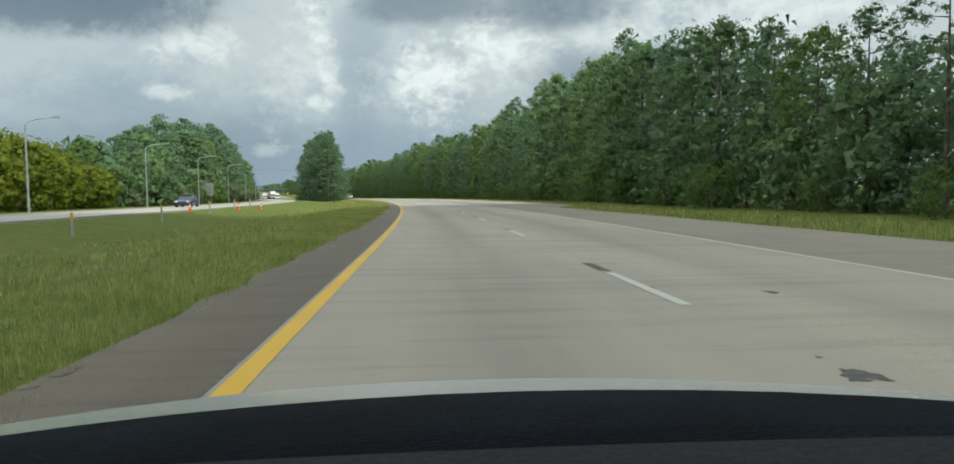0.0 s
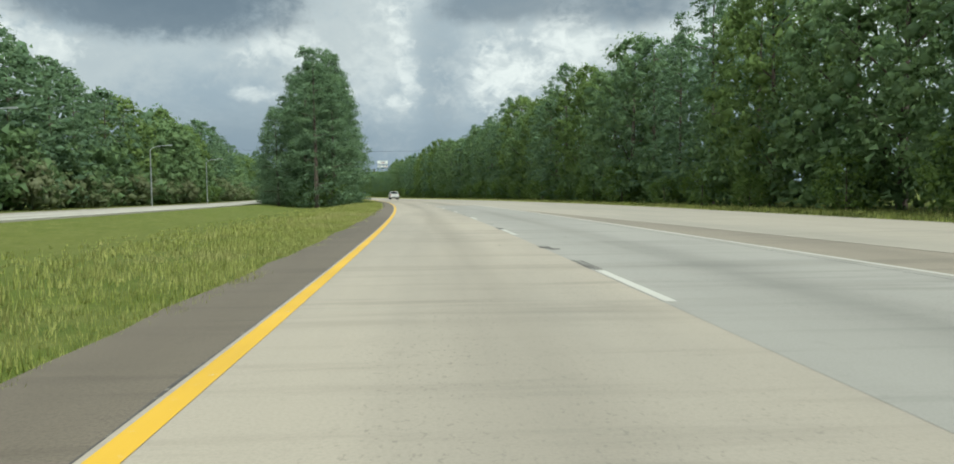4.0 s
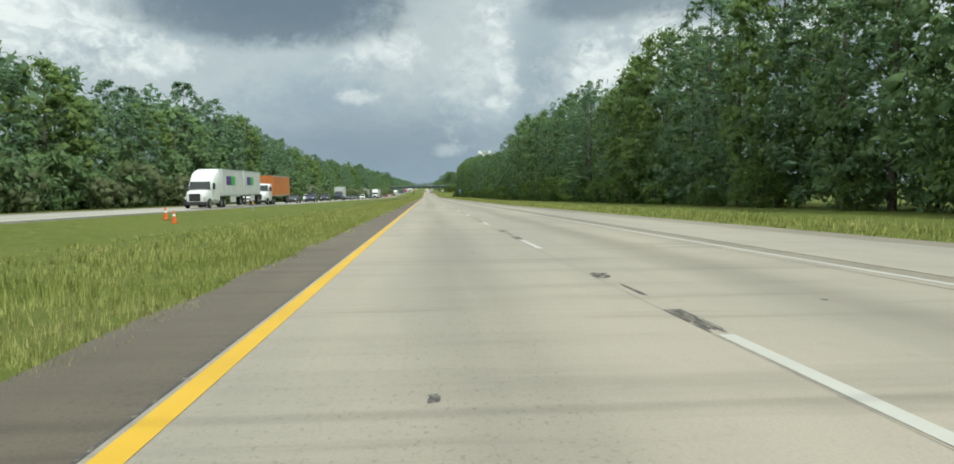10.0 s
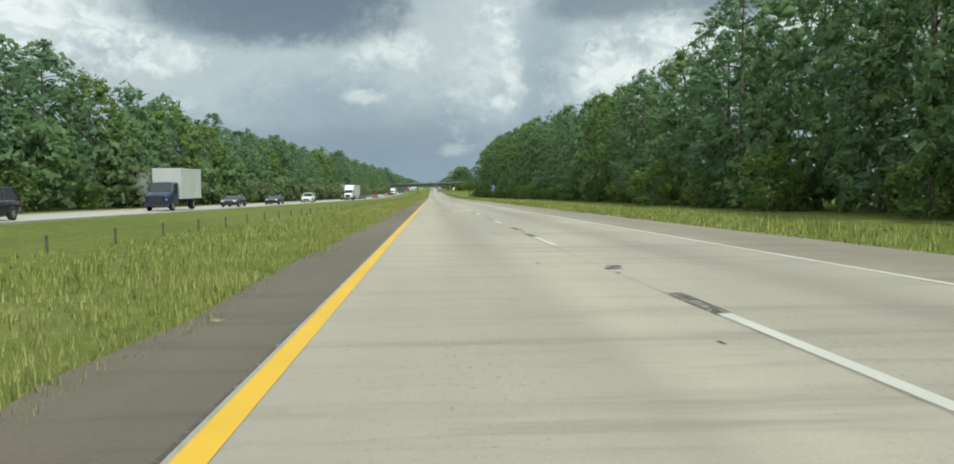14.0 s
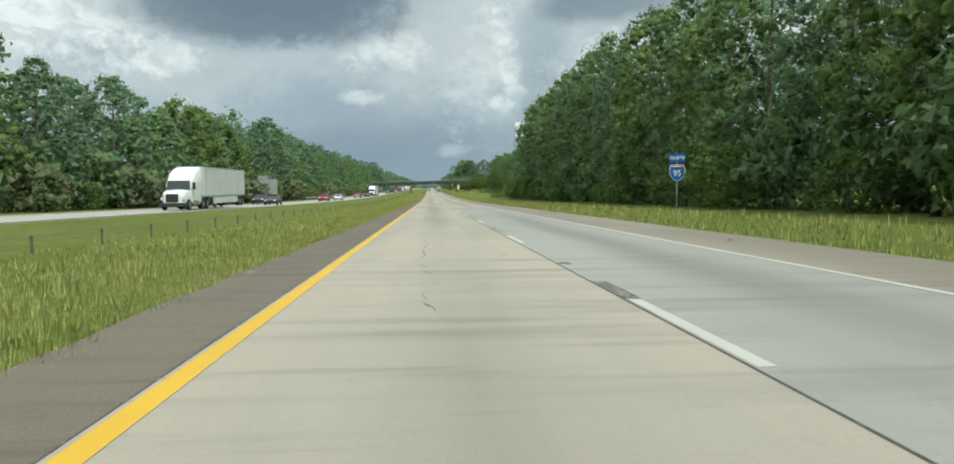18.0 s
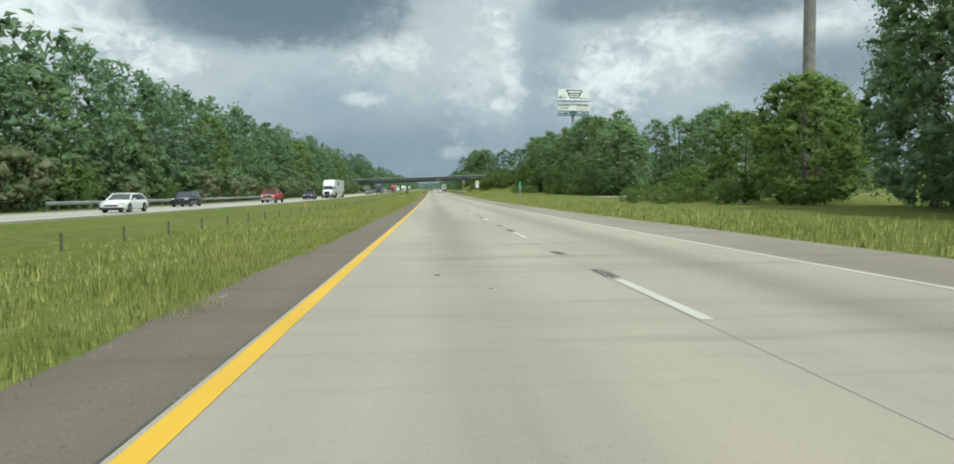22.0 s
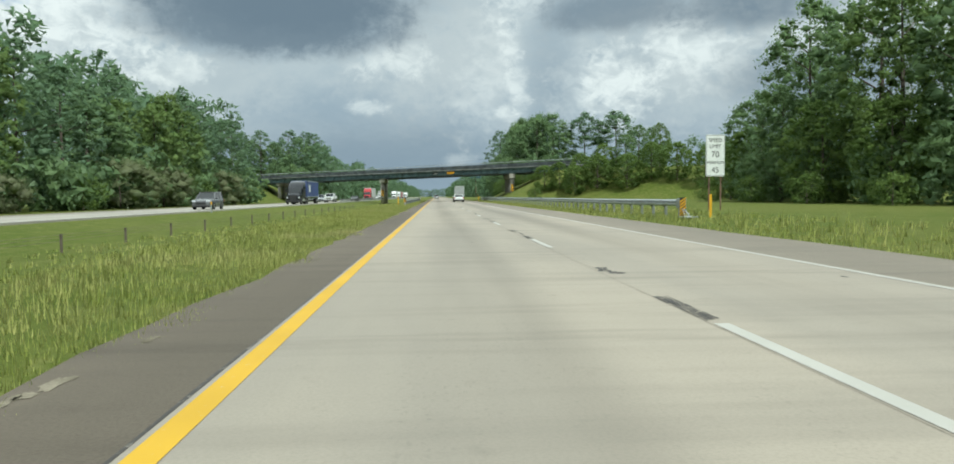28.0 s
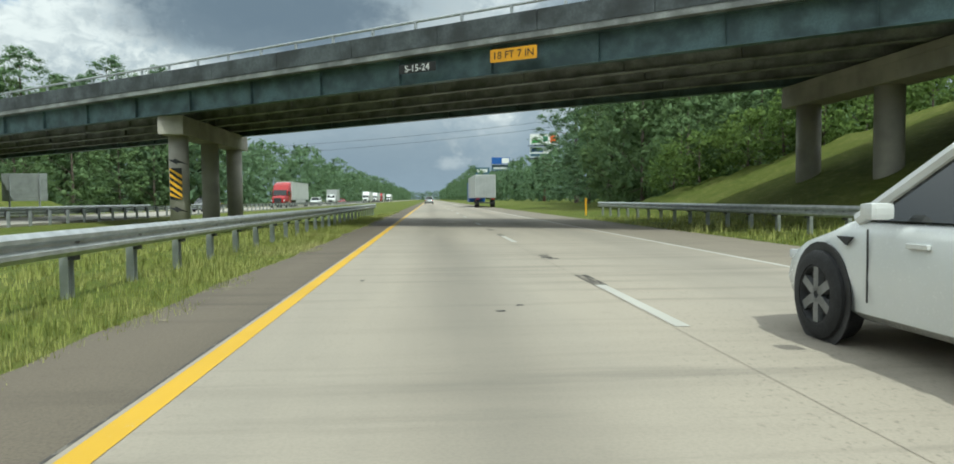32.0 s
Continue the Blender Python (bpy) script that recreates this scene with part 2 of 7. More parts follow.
def road_material(name, base, warm, lanes=(), grain=0.5, mottle=0.5):
    """Paving. The UV map holds metres across and along the road; lanes: middles of the lanes, where oil darkens them."""
    m = bpy.data.materials.new(name)
    m.use_nodes = True
    n = Nodes(m.node_tree)
    b = m.node_tree.nodes["Principled BSDF"]
    uv = n.add("ShaderNodeUVMap", uv_map="road").outputs[0]
    sep = n.add("ShaderNodeSeparateXYZ")
    n.put(sep.inputs[0], uv)
    big = n.noise(n.scaled(uv, 0.30, 0.035, 1), 1.0, 5.0, 0.6)
    cross = n.noise(n.scaled(uv, 0.10, 0.9, 1), 1.0, 4.0, 0.6)
    band = n.noise(n.scaled(uv, 0.22, 2.2, 1), 1.0, 5.0, 0.65)
    slab = n.noise(n.scaled(uv, 0.03, 0.16, 1), 1.0, 2.0)
    grit = n.noise(uv, 45.0, 3.0, 0.7)
    spot = n.noise(uv, 3.0, 6.0, 0.7)
    tone = n.mix(n.step(big, 0.33, 0.66), base, warm)
    tone = n.mix(n.math("MULTIPLY", n.step(cross, 0.50, 0.72), 0.5 * mottle), tone, tuple(c * 0.6 for c in base))
    tone = n.mix(n.math("MULTIPLY", n.math("MULTIPLY", n.step(band, 0.50, 0.70), n.step(slab, 0.40, 0.56)), 0.6 * mottle), tone, tuple(c * 0.55 for c in base))
    tone = n.mix(n.math("MULTIPLY", n.step(spot, 0.56, 0.74), 0.30 * mottle), tone, tuple(c * 0.55 for c in base))
    tone = n.mix(n.math("MULTIPLY", n.step(grit, 0.42, 0.62), 0.35 * grain), tone, tuple(c * 0.62 for c in base))
    worn = n.step(n.noise(n.scaled(uv, 0.35, 0.06, 1), 1.0, 3.0), 0.48, 0.62)
    pits = n.math("MULTIPLY", n.step(n.noise(n.scaled(uv, 1.0, 0.6, 1), 24.0, 4.0, 0.65), 0.55, 0.68), n.math("ADD", n.math("MULTIPLY", worn, 0.55), 0.06))
    tone = n.mix(n.math("MULTIPLY", pits, mottle), tone, tuple(c * 0.45 for c in base))
    for x in lanes:
        d = n.math("ABSOLUTE", n.math("SUBTRACT", sep.outputs[0], x))
        band = n.math("MULTIPLY", n.step(d, 0.95, 0.05), n.step(n.noise(n.scaled(uv, 0.5, 0.02, 1), 1.0, 4.0), 0.25, 0.65))
        tone = n.mix(n.math("MULTIPLY", band, 0.42), tone, tuple(c * 0.40 for c in base))
    n.put(b.inputs["Base Color"], tone)
    b.inputs["Roughness"].default_value = 0.82
    b.inputs["Specular IOR Level"].default_value = 0.35
    bn = n.add("ShaderNodeBump")
    bn.inputs["Strength"].default_value, bn.inputs["Distance"].default_value = 0.35 * grain, 0.01
    n.put(bn.inputs["Height"], grit)
    n.put(b.inputs["Normal"], bn.outputs[0])
    return m


def ground_material():
    m = bpy.data.materials.new("grass_ground")
    m.use_nodes = True
    n = Nodes(m.node_tree)
    b = m.node_tree.nodes["Principled BSDF"]
    pos = n.add("ShaderNodeTexCoord").outputs["Object"]
    big, mid, small = n.noise(pos, 0.06, 4.0), n.noise(pos, 0.9, 5.0), n.noise(pos, 14.0, 4.0, 0.7)
    tone = n.mix(n.step(big, 0.3, 0.7), (0.086, 0.114, 0.020), (0.124, 0.138, 0.032))
    tone = n.mix(n.math("MULTIPLY", n.step(mid, 0.42, 0.68), 0.55), tone, (0.155, 0.158, 0.05))
    tone = n.mix(n.math("MULTIPLY", n.step(small, 0.40, 0.62), 0.45), tone, (0.055, 0.082, 0.014))
    tuft = n.noise(n.scaled(pos, 1.0, 0.45, 1.0), 3.2, 5.0, 0.65, 0.3)
    tone = n.mix(n.math("MULTIPLY", n.step(tuft, 0.52, 0.70), 0.6), tone, (0.20, 0.20, 0.065))
    tone = n.mix(n.math("MULTIPLY", n.step(tuft, 0.46, 0.32), 0.5), tone, (0.05, 0.078, 0.014))
    n.put(b.inputs["Base Color"], tone)
    b.inputs["Roughness"].default_value, b.inputs["Specular IOR Level"].default_value = 0.95, 0.1
    bn = n.add("ShaderNodeBump")
    bn.inputs["Strength"].default_value, bn.inputs["Distance"].default_value = 0.9, 0.06
    n.put(bn.inputs["Height"], small)
    n.put(b.inputs["Normal"], bn.outputs[0])
    return m


def paint(name, color, wear=0.3, under=(0.40, 0.38, 0.34)):
    """Road paint, worn through to the paving in places."""
    m = bpy.data.materials.new(name)
    m.use_nodes = True
    n = Nodes(m.node_tree)
    b = m.node_tree.nodes["Principled BSDF"]
    uv = n.add("ShaderNodeUVMap", uv_map="road").outputs[0]
    worn = n.noise(uv, 9.0, 8.0, 0.8)
    tone = n.mix(n.step(n.noise(uv, 0.6, 3.0), 0.3, 0.7), tuple(c * 0.88 for c in color), color)
    n.put(b.inputs["Base Color"], n.mix(n.step(worn, 0.70 - wear * 0.3, 0.80 - wear * 0.3), tone, under))
    b.inputs["Roughness"].default_value = 0.7
    return m


MAT = {
    "concrete_road": road_material("concrete_road", (0.258, 0.231, 0.192), (0.330, 0.289, 0.233), lanes=(1.85, 5.5), mottle=0.75),
    "shoulder": road_material("shoulder", (0.100, 0.082, 0.061), (0.142, 0.117, 0.088), grain=1.2, mottle=1.0),
    "shoulder_right": road_material("shoulder_right", (0.185, 0.160, 0.127), (0.245, 0.212, 0.168), grain=1.0, mottle=0.8),
    "grey_concrete": road_material("grey_concrete", (0.232, 0.222, 0.200), (0.275, 0.262, 0.236), lanes=(5.5,), mottle=0.7),
    "dirt": material("sandy_dirt", (0.21, 0.185, 0.14), 0.95, scale=1.6, vary=0.3, bump=0.8, fine_scale=30.0, spec=0.1, color2=(0.085, 0.075, 0.05)),
    "ramp_concrete": road_material("ramp_concrete", (0.26, 0.238, 0.200), (0.315, 0.282, 0.232)),
    "far_road": road_material("far_road", (0.32, 0.30, 0.265), (0.38, 0.355, 0.31), lanes=(-22.0, -25.7)),
    "yellow_paint": paint("yellow_paint", (0.53, 0.315, 0.012), 0.34),
    "white_paint": paint("white_paint", (0.41, 0.395, 0.355), 0.55),
    "patch": paint("patch", (0.045, 0.040, 0.035), 0.60, (0.17, 0.152, 0.127)),
    "ground": ground_material(),
    "pine": leaf_material("pine_needles", (0.158, 0.252, 0.158), (0.232, 0.338, 0.174)),
    "broad": leaf_material("broad_leaves", (0.165, 0.258, 0.128), (0.252, 0.352, 0.140)),
    "shrub": leaf_material("shrub_leaves", (0.115, 0.185, 0.045), (0.220, 0.300, 0.070)),
    "willow": leaf_material("yellow_leaves", (0.14, 0.17, 0.012), (0.28, 0.30, 0.030)),
    "lit_broad": leaf_material("light_green_leaves", (0.155, 0.235, 0.075), (0.250, 0.335, 0.098)),
    "blossom": leaf_material("blossoming_leaves", (0.13, 0.17, 0.07), (0.30, 0.30, 0.18)),
    "blade": blade_material(),
    "bark": material("bark", (0.13, 0.10, 0.08), 0.9, scale=3.0, vary=0.3, bump=0.8, fine_scale=25.0),
    "steel": material("galvanised_steel", (0.50, 0.52, 0.53), 0.45, 0.75, scale=4.0, vary=0.12, fine_scale=40.0),
    "teal": material("teal_girder_paint", (0.095, 0.152, 0.162), 0.55, scale=1.2, vary=0.25, fine_scale=15.0, stain=0.3),
    "girder": material("weathered_girder", (0.27, 0.28, 0.275), 0.7, scale=1.2, vary=0.25, fine_scale=15.0, stain=0.4),
    "bridge_concrete": material("bridge_concrete", (0.42, 0.39, 0.34), 0.85, scale=0.8, vary=0.12, bump=0.3, fine_scale=30.0, stain=0.35),
    "parapet": material("dark_parapet", (0.085, 0.098, 0.105), 0.85, scale=1.0, vary=0.3, fine_scale=12.0, stain=0.35, color2=(0.04, 0.045, 0.047)),
}

# ---- meshes ----


def mesh_object(name, bm, mat, parent=None, label=""):
    me = bpy.data.meshes.new(name)
    bm.normal_update()
    bm.to_mesh(me)
    bm.free()
    for x in (mat if isinstance(mat, (list, tuple)) else (mat,)):
        me.materials.append(MAT[x] if isinstance(x, str) else x)
    ob = new(name, me)
    ob.parent = parent
    if label:
        ob["label"] = label
    return ob


def part(name, bm, mat, parent, label=""):
    return mesh_object(name, bm, mat, parent, label)


def thing(name, label, category, m=None, group="", kind=""):
    ob = new(name)
    ob.empty_display_size = 0.3
    if m is not None:
        ob.matrix_basis = m
    return tagged(ob, label, category, group, kind)


def arrays(name, verts, faces, mat, parent=None, normals=None):
    """A mesh object from numpy arrays of corners and of faces."""
    me = bpy.data.meshes.new(name)
    verts, faces = np.asarray(verts, dtype=np.float32), np.asarray(faces, dtype=np.int32)
    me.vertices.add(len(verts))
    me.vertices.foreach_set("co", verts.ravel())
    k = faces.shape[1]
    me.loops.add(faces.size)
    me.loops.foreach_set("vertex_index", faces.ravel())
    me.polygons.add(len(faces))
    me.polygons.foreach_set("loop_start", np.arange(0, faces.size, k, dtype=np.int32))
    me.update(calc_edges=True)
    if normals is not None:
        me.attributes.new("custom_normal", "FLOAT_VECTOR", "POINT").data.foreach_set("vector", np.asarray(normals, dtype=np.float32).ravel())
    me.materials.append(MAT[mat])
    ob = new(name, me)
    ob.parent = parent
    return ob


def box(bm, x0, x1, y0, y1, z0, z1, bevel=0.0):
    made = bmesh.ops.create_cube(bm, size=1.0, matrix=Matrix.Translation(((x0 + x1) / 2, (y0 + y1) / 2, (z0 + z1) / 2)) @ Matrix.Diagonal((x1 - x0, y1 - y0, z1 - z0, 1)))
    if bevel:
        edges = list({e for v in made["verts"] for e in v.link_edges})
        bmesh.ops.bevel(bm, geom=edges, offset=bevel, segments=2, profile=0.7, affect="EDGES")
    return bm


def boxed(*sizes, bevel=0.0):
    bm = bmesh.new()
    return box(bm, *sizes, bevel=bevel)


def rod(bm, a, b, r0, r1=None, sides=8):
    """A tapered round bar from a to b."""
    a, b = Vector(a), Vector(b)
    d = b - a
    turn = d.to_track_quat("Z", "Y").to_matrix().to_4x4()
    bmesh.ops.create_cone(bm, cap_ends=True, segments=sides, radius1=r0, radius2=r0 if r1 is None else r1, depth=d.length,
                          matrix=Matrix.Translation((a + b) / 2) @ turn)
    return bm


def rodded(a, b, r0, r1=None, sides=8):
    return rod(bmesh.new(), a, b, r0, r1, sides)


def prism(bm, outline, y0, y1, axis="y"):
    """The outline (pairs) drawn out from y0 to y1 along an axis."""
    def p(u, v, w):
        return {"y": (u, w, v), "x": (w, u, v), "z": (u, v, w)}[axis]
    n = len(outline)
    a = [bm.verts.new(p(u, v, y0)) for u, v in outline]
    b = [bm.verts.new(p(u, v, y1)) for u, v in outline]
    for i in range(n):
        bm.faces.new((a[i], a[(i + 1) % n], b[(i + 1) % n], b[i]))
    bm.faces.new(a[::-1]), bm.faces.new(b)
    bmesh.ops.recalc_face_normals(bm, faces=bm.faces[:])
    return bm


def stations(s0, s1, step=4.0):
    """Places along the road from s0 to s1, closer in the bend."""
    out, s = [], s0
    while s < s1 - 1e-6:
        out.append(s)
        s += step if s < 1150 else 60.0
    return out + [s1]


def strip(name, x0, x1, z, s0, s1, mat, parent=None, thick=0.0, step=4.0):
    """A ribbon of the road between two offsets, with its UV map in metres."""
    bm = bmesh.new()
    uv = bm.loops.layers.uv.new("road")
    rows = []
    for s in stations(s0, s1, step):
        rows.append([(bm.verts.new(at(s, x, z)), (x, s)) for x in (x0(s) if callable(x0) else x0, x1(s) if callable(x1) else x1)])
    for a, b in zip(rows, rows[1:]):
        f = bm.faces.new((a[0][0], a[1][0], b[1][0], b[0][0]))
        for lp, c in zip(f.loops, (a[0], a[1], b[1], b[0])):
            lp[uv].uv = c[1]
    if thick:
        out = bmesh.ops.extrude_face_region(bm, geom=bm.faces[:])
        bmesh.ops.translate(bm, vec=(0, 0, -thick), verts=[v for v in out["geom"] if isinstance(v, bmesh.types.BMVert)])
        bmesh.ops.recalc_face_normals(bm, faces=bm.faces[:])
    return mesh_object(name, bm, mat, parent)


# ---- ground and roads ----
S_END = 2600.0
BRIDGE_S, BRIDGE_SKEW = 1096.4, 0.675     # where the bridge's middle line crosses the yellow line; metres back per metre to the right


def hill(v, a, b):
    u = min(1.0, max(0.0, (v - a) / (b - a)))
    return u * u * (3 - 2 * u)


def knots(*pairs):
    """A smooth-enough line through (s, value) pairs."""
    xs, ys = zip(*pairs)
    return lambda s: float(np.interp(s, xs, ys))


white_x = knots((-60, 7.35), (0, 7.45), (40, 7.9), (75, 8.1), (310, 8.0), (342, 7.45), (405, 7.05), (3000, 7.05))
ramp_in = knots((40, 14.5), (75, 13.4), (114, 12.3), (150, 10.3), (185, 8.2), (200, 8.0))
ramp_out = knots((40, 17.8), (75, 17.9), (120, 17.9), (165, 19.0), (205, 19.3), (240, 18.2), (255, 17.5), (302, 14.3), (325, 13.2), (350, 11.2), (380, 9.9), (411, 9.0), (444, 8.4), (480, 7.35))
side_out = knots((-60, 12.6), (20, 12.4), (40, 12.6), (60, 13.0), (75, 18.5), (120, 18.6), (205, 20.2), (255, 18.4), (302, 15.3), (350, 12.4), (411, 10.4), (480, 9.8), (560, 9.65), (3000, 9.65))


def ground_z(s, x):
    z = -0.05
    z -= 0.45 * hill(x, -3.5, -9.5) * hill(x, -17.5, -11.0) if -17.5 < x < -3.5 else 0.0
    z += 0.25 * hill(x, 10.5, 16.0) * hill(s, 480, 600) if x > 10.5 else 0.0
    off = abs(s - (BRIDGE_S - BRIDGE_SKEW * x)) / math.sqrt(1 + BRIDGE_SKEW ** 2)
    side = min(1.0, max(0.0, (x - 13.5) / 12.0)) if x > 0 else min(1.0, max(0.0, (-36.0 - x) / 11.0))
    top = 6.0 * side
    return z + max(0.0, min(top, 6.0 - max(0.0, off - 6.5) * 0.45))


def build_ground():
    rows = [-300, -150, -60] + list(range(-40, 960, 8)) + list(np.arange(960, 1180, 2.5)) + [1185, 1200, 1240, 1400, 1800, S_END, 4500]
    cols = [-160, -120, -90, -70, -60, -56, -52, -48, -46, -44, -42, -40, -38, -36, -33, -30, -24, -18, -17, -16, -14, -11, -9.5, -8, -6, -4, -3, -2, -1, 4, 8, 9.5, 10.5,
            11.5, 12.5, 13, 13.5, 14.5, 15.5, 16.5, 17.5, 18.5, 20, 21, 22, 23, 24, 25, 26, 28, 31, 35, 40, 48, 60, 80, 110, 160]
    verts = []
    for s in rows:
        line = [at(s, x, ground_z(s, x) - (0.3 if 0 < x < 8 or -27 < x < -20 else 0.0)) for x in cols]
        verts += [line[0] + Vector((-4200, 0, 0))] + line + [line[-1] + Vector((4200, 0, 0))]
    w = len(cols) + 2
    faces = [(i * w + j, i * w + j + 1, (i + 1) * w + j + 1, (i + 1) * w + j) for i in range(len(rows) - 1) for j in range(w - 1)]
    ob = arrays("ground", verts, faces, "ground")
    ob.data.polygons.foreach_set("use_smooth", [True] * len(faces))
    return tagged(ob, "mown and tall green roadside grass on gently falling ground", "grass", kind="structure")


build_ground()
ragged = random.Random(5)


def rag(f, amount):
    return lambda s: (f(s) if callable(f) else f) + ragged.uniform(-amount, amount)


road = tagged(strip("road", -0.08, lambda s: white_x(s) + 0.12, 0.0, -60, S_END, "concrete_road", thick=0.25), "pale worn concrete carriageway with two lanes", "road", kind="structure")
tagged(strip("road", rag(-1.2, 0.09), -0.086, -0.01, -60, S_END, "shoulder", thick=0.2, step=1.2), "narrow dark asphalt shoulder with crumbling edge", "road shoulder", kind="structure")
tagged(strip("road", lambda s: white_x(s) + 0.126, rag(side_out, 0.08), -0.012, -60, S_END, "shoulder_right", thick=0.2, step=3.0), "wide brown-grey asphalt shoulder", "road shoulder", kind="structure")
tagged(strip("road", ramp_in, ramp_out, -0.004, 82, 462, "ramp_concrete", thick=0.1, step=3.0), "pale concrete slip road that merges with the carriageway", "slip road", kind="structure")
far_road = tagged(strip("road", -27.2, -19.4, 0.0, -60, S_END, "far_road", thick=0.25), "pale concrete carriageway of the oncoming traffic", "road", kind="structure")
tagged(strip("road", -30.0, -27.206, -0.01, -60, S_END, "shoulder_right", thick=0.2, step=3.0), "asphalt shoulder beside the oncoming lanes", "road shoulder", kind="structure")
strip("yellow_line", -0.04, 0.12, 0.004, -60, S_END, "yellow_paint", road)
strip("white_line", lambda s: white_x(s) - 0.055, lambda s: white_x(s) + 0.055, 0.004, -60, S_END, "white_paint", road)
strip("edge_line", -19.95, -19.83, 0.004, -60, S_END, "white_paint", far_road)
DASH_X, DASH_0, DASH_STEP = 3.66, 7.22, 12.19


def lane_x(s):
    """The lane line bows out a little in the bend."""
    return DASH_X + 0.15 * hill(s, 0, 40) * hill(s, 330, 290)


for k in range(-4, 110):
    if k == 16:
        continue
    s = DASH_0 + k * DASH_STEP
    strip("lane_dash", lane_x(s) - 0.065, lane_x(s) + 0.065, 0.004, s, s + 3.0, "white_paint", road)
for k in range(0, 90):
    strip("lane_dash", -23.35, -23.22, 0.004, 8 + k * DASH_STEP, 11 + k * DASH_STEP, "white_paint", far_road)
# joints between the slabs
for x, s0, s1, w in ((lambda s: lane_x(s) - 0.10, 58, 130, 0.014), (lambda s: lane_x(s) - 0.10, 176, 204, 0.014), (lambda s: lane_x(s) - 0.10, 596, 668, 0.014),
                     (lambda s: white_x(s) - 0.30, 30, 470, 0.012)):
    strip("joint", (lambda f, h: lambda s: f(s) - h)(x, w), (lambda f, h: lambda s: f(s) + h)(x, w), 0.002, s0, s1, "patch", road)
for s0, s1 in ((62, 205), (598, 668)):
    strip("grey_slab", lambda s: lane_x(s) - 0.085, lambda s: white_x(s) - 0.07, 0.0014, s0, s1, "grey_concrete", road)
strip("joint", rag(-0.104, 0.012), -0.082, 0.001, -10, 1110, "patch", road, step=0.9)
strip("joint", lambda s: lane_x(s) - 0.093, lambda s: lane_x(s) - 0.087, 0.002, 204, 1150, "shoulder_right", road)
pr = random.Random(21)


def blot(name, s, x, ls, lx, mat, parent, z=0.003, ring=False):
    """A flat ragged patch on the paving, ls long and lx wide; ring: with an open middle."""
    bm = bmesh.new()
    uv = bm.loops.layers.uv.new("road")
    n = 26
    ph = pr.uniform(0, 6)
    outer, inner = [], []
    for i in range(n):
        a = 6.2832 * i / n
        r = 1 + 0.14 * math.sin(3 * a + ph) + pr.uniform(-0.28, 0.12)
        sq = max(abs(math.cos(a)), abs(math.sin(a))) ** (-0.1 if ring else -0.6)
        p = (s + ls / 2 * math.cos(a) * r * sq, x + lx / 2 * math.sin(a) * r * sq)
        outer.append((bm.verts.new(at(*p, z)), p))
        q = (s + ls / 2 * math.cos(a) * (r - 0.5) * 0.8, x + lx / 2 * math.sin(a) * (r - 0.5) * 0.8)
        inner.append((bm.verts.new(at(*q, z)), q) if ring else None)
    faces = []
    if ring:
        for i in range(n):
            j = (i + 1) % n
            faces.append((outer[i], outer[j], inner[j], inner[i]))
    else:
        faces.append(outer)
    for fc in faces:
        f = bm.faces.new([v for v, _ in fc])
        if f.normal.z < 0 or ring is False:
            f.normal_update()
            if f.normal.z < 0:
                f.normal_flip()
        for lp in f.loops:
            lp[uv].uv = next((p[1], p[0]) for v, p in fc if v is lp.vert)
    return mesh_object(name, bm, mat, parent)


# beyond each dash: a milled strip, a narrow groove, then the scars of removed markers
SCARS = {19: 4, 21: 3, 22: 1, 24: 5, 27: 2, 30: 2, 32: 4, 35: 2, 38: 2, 39: 4, 46: 4, 49: 1, 54: 5, 57: 3, 60: 2, 62: 6, 65: 3, 68: 2, 69: 4, 75: 2, 76: 3, 79: 2, 81: 5, 84: 4, 87: 3}
GROOVED = (27, 35, 39, 57, 65, 69, 79, 81)


def milled(s0, s1, x, w):
    """A strip of torn paving: ragged short scores side by side."""
    bm = bmesh.new()
    uv = bm.loops.layers.uv.new("road")
    for j in range(5):
        u, s = x + w * (j - 2) / 5, s0 + pr.uniform(0, 0.15)
        while s < s1:
            d, h = pr.uniform(0.12, 0.4), w * pr.uniform(0.04, 0.10)
            q = [(s, u - h), (s, u + h), (min(s1, s + d), u + h * pr.uniform(0.4, 1.1)), (min(s1, s + d), u - h * pr.uniform(0.4, 1.1))]
            f = bm.faces.new([bm.verts.new(at(a, b, 0.0032)) for a, b in q])
            for lp, (a, b) in zip(f.loops, q):
                lp[uv].uv = (b, a)
            s += d * pr.uniform(0.75, 1.3)
    return mesh_object("milled_strip", bm, "patch", road)


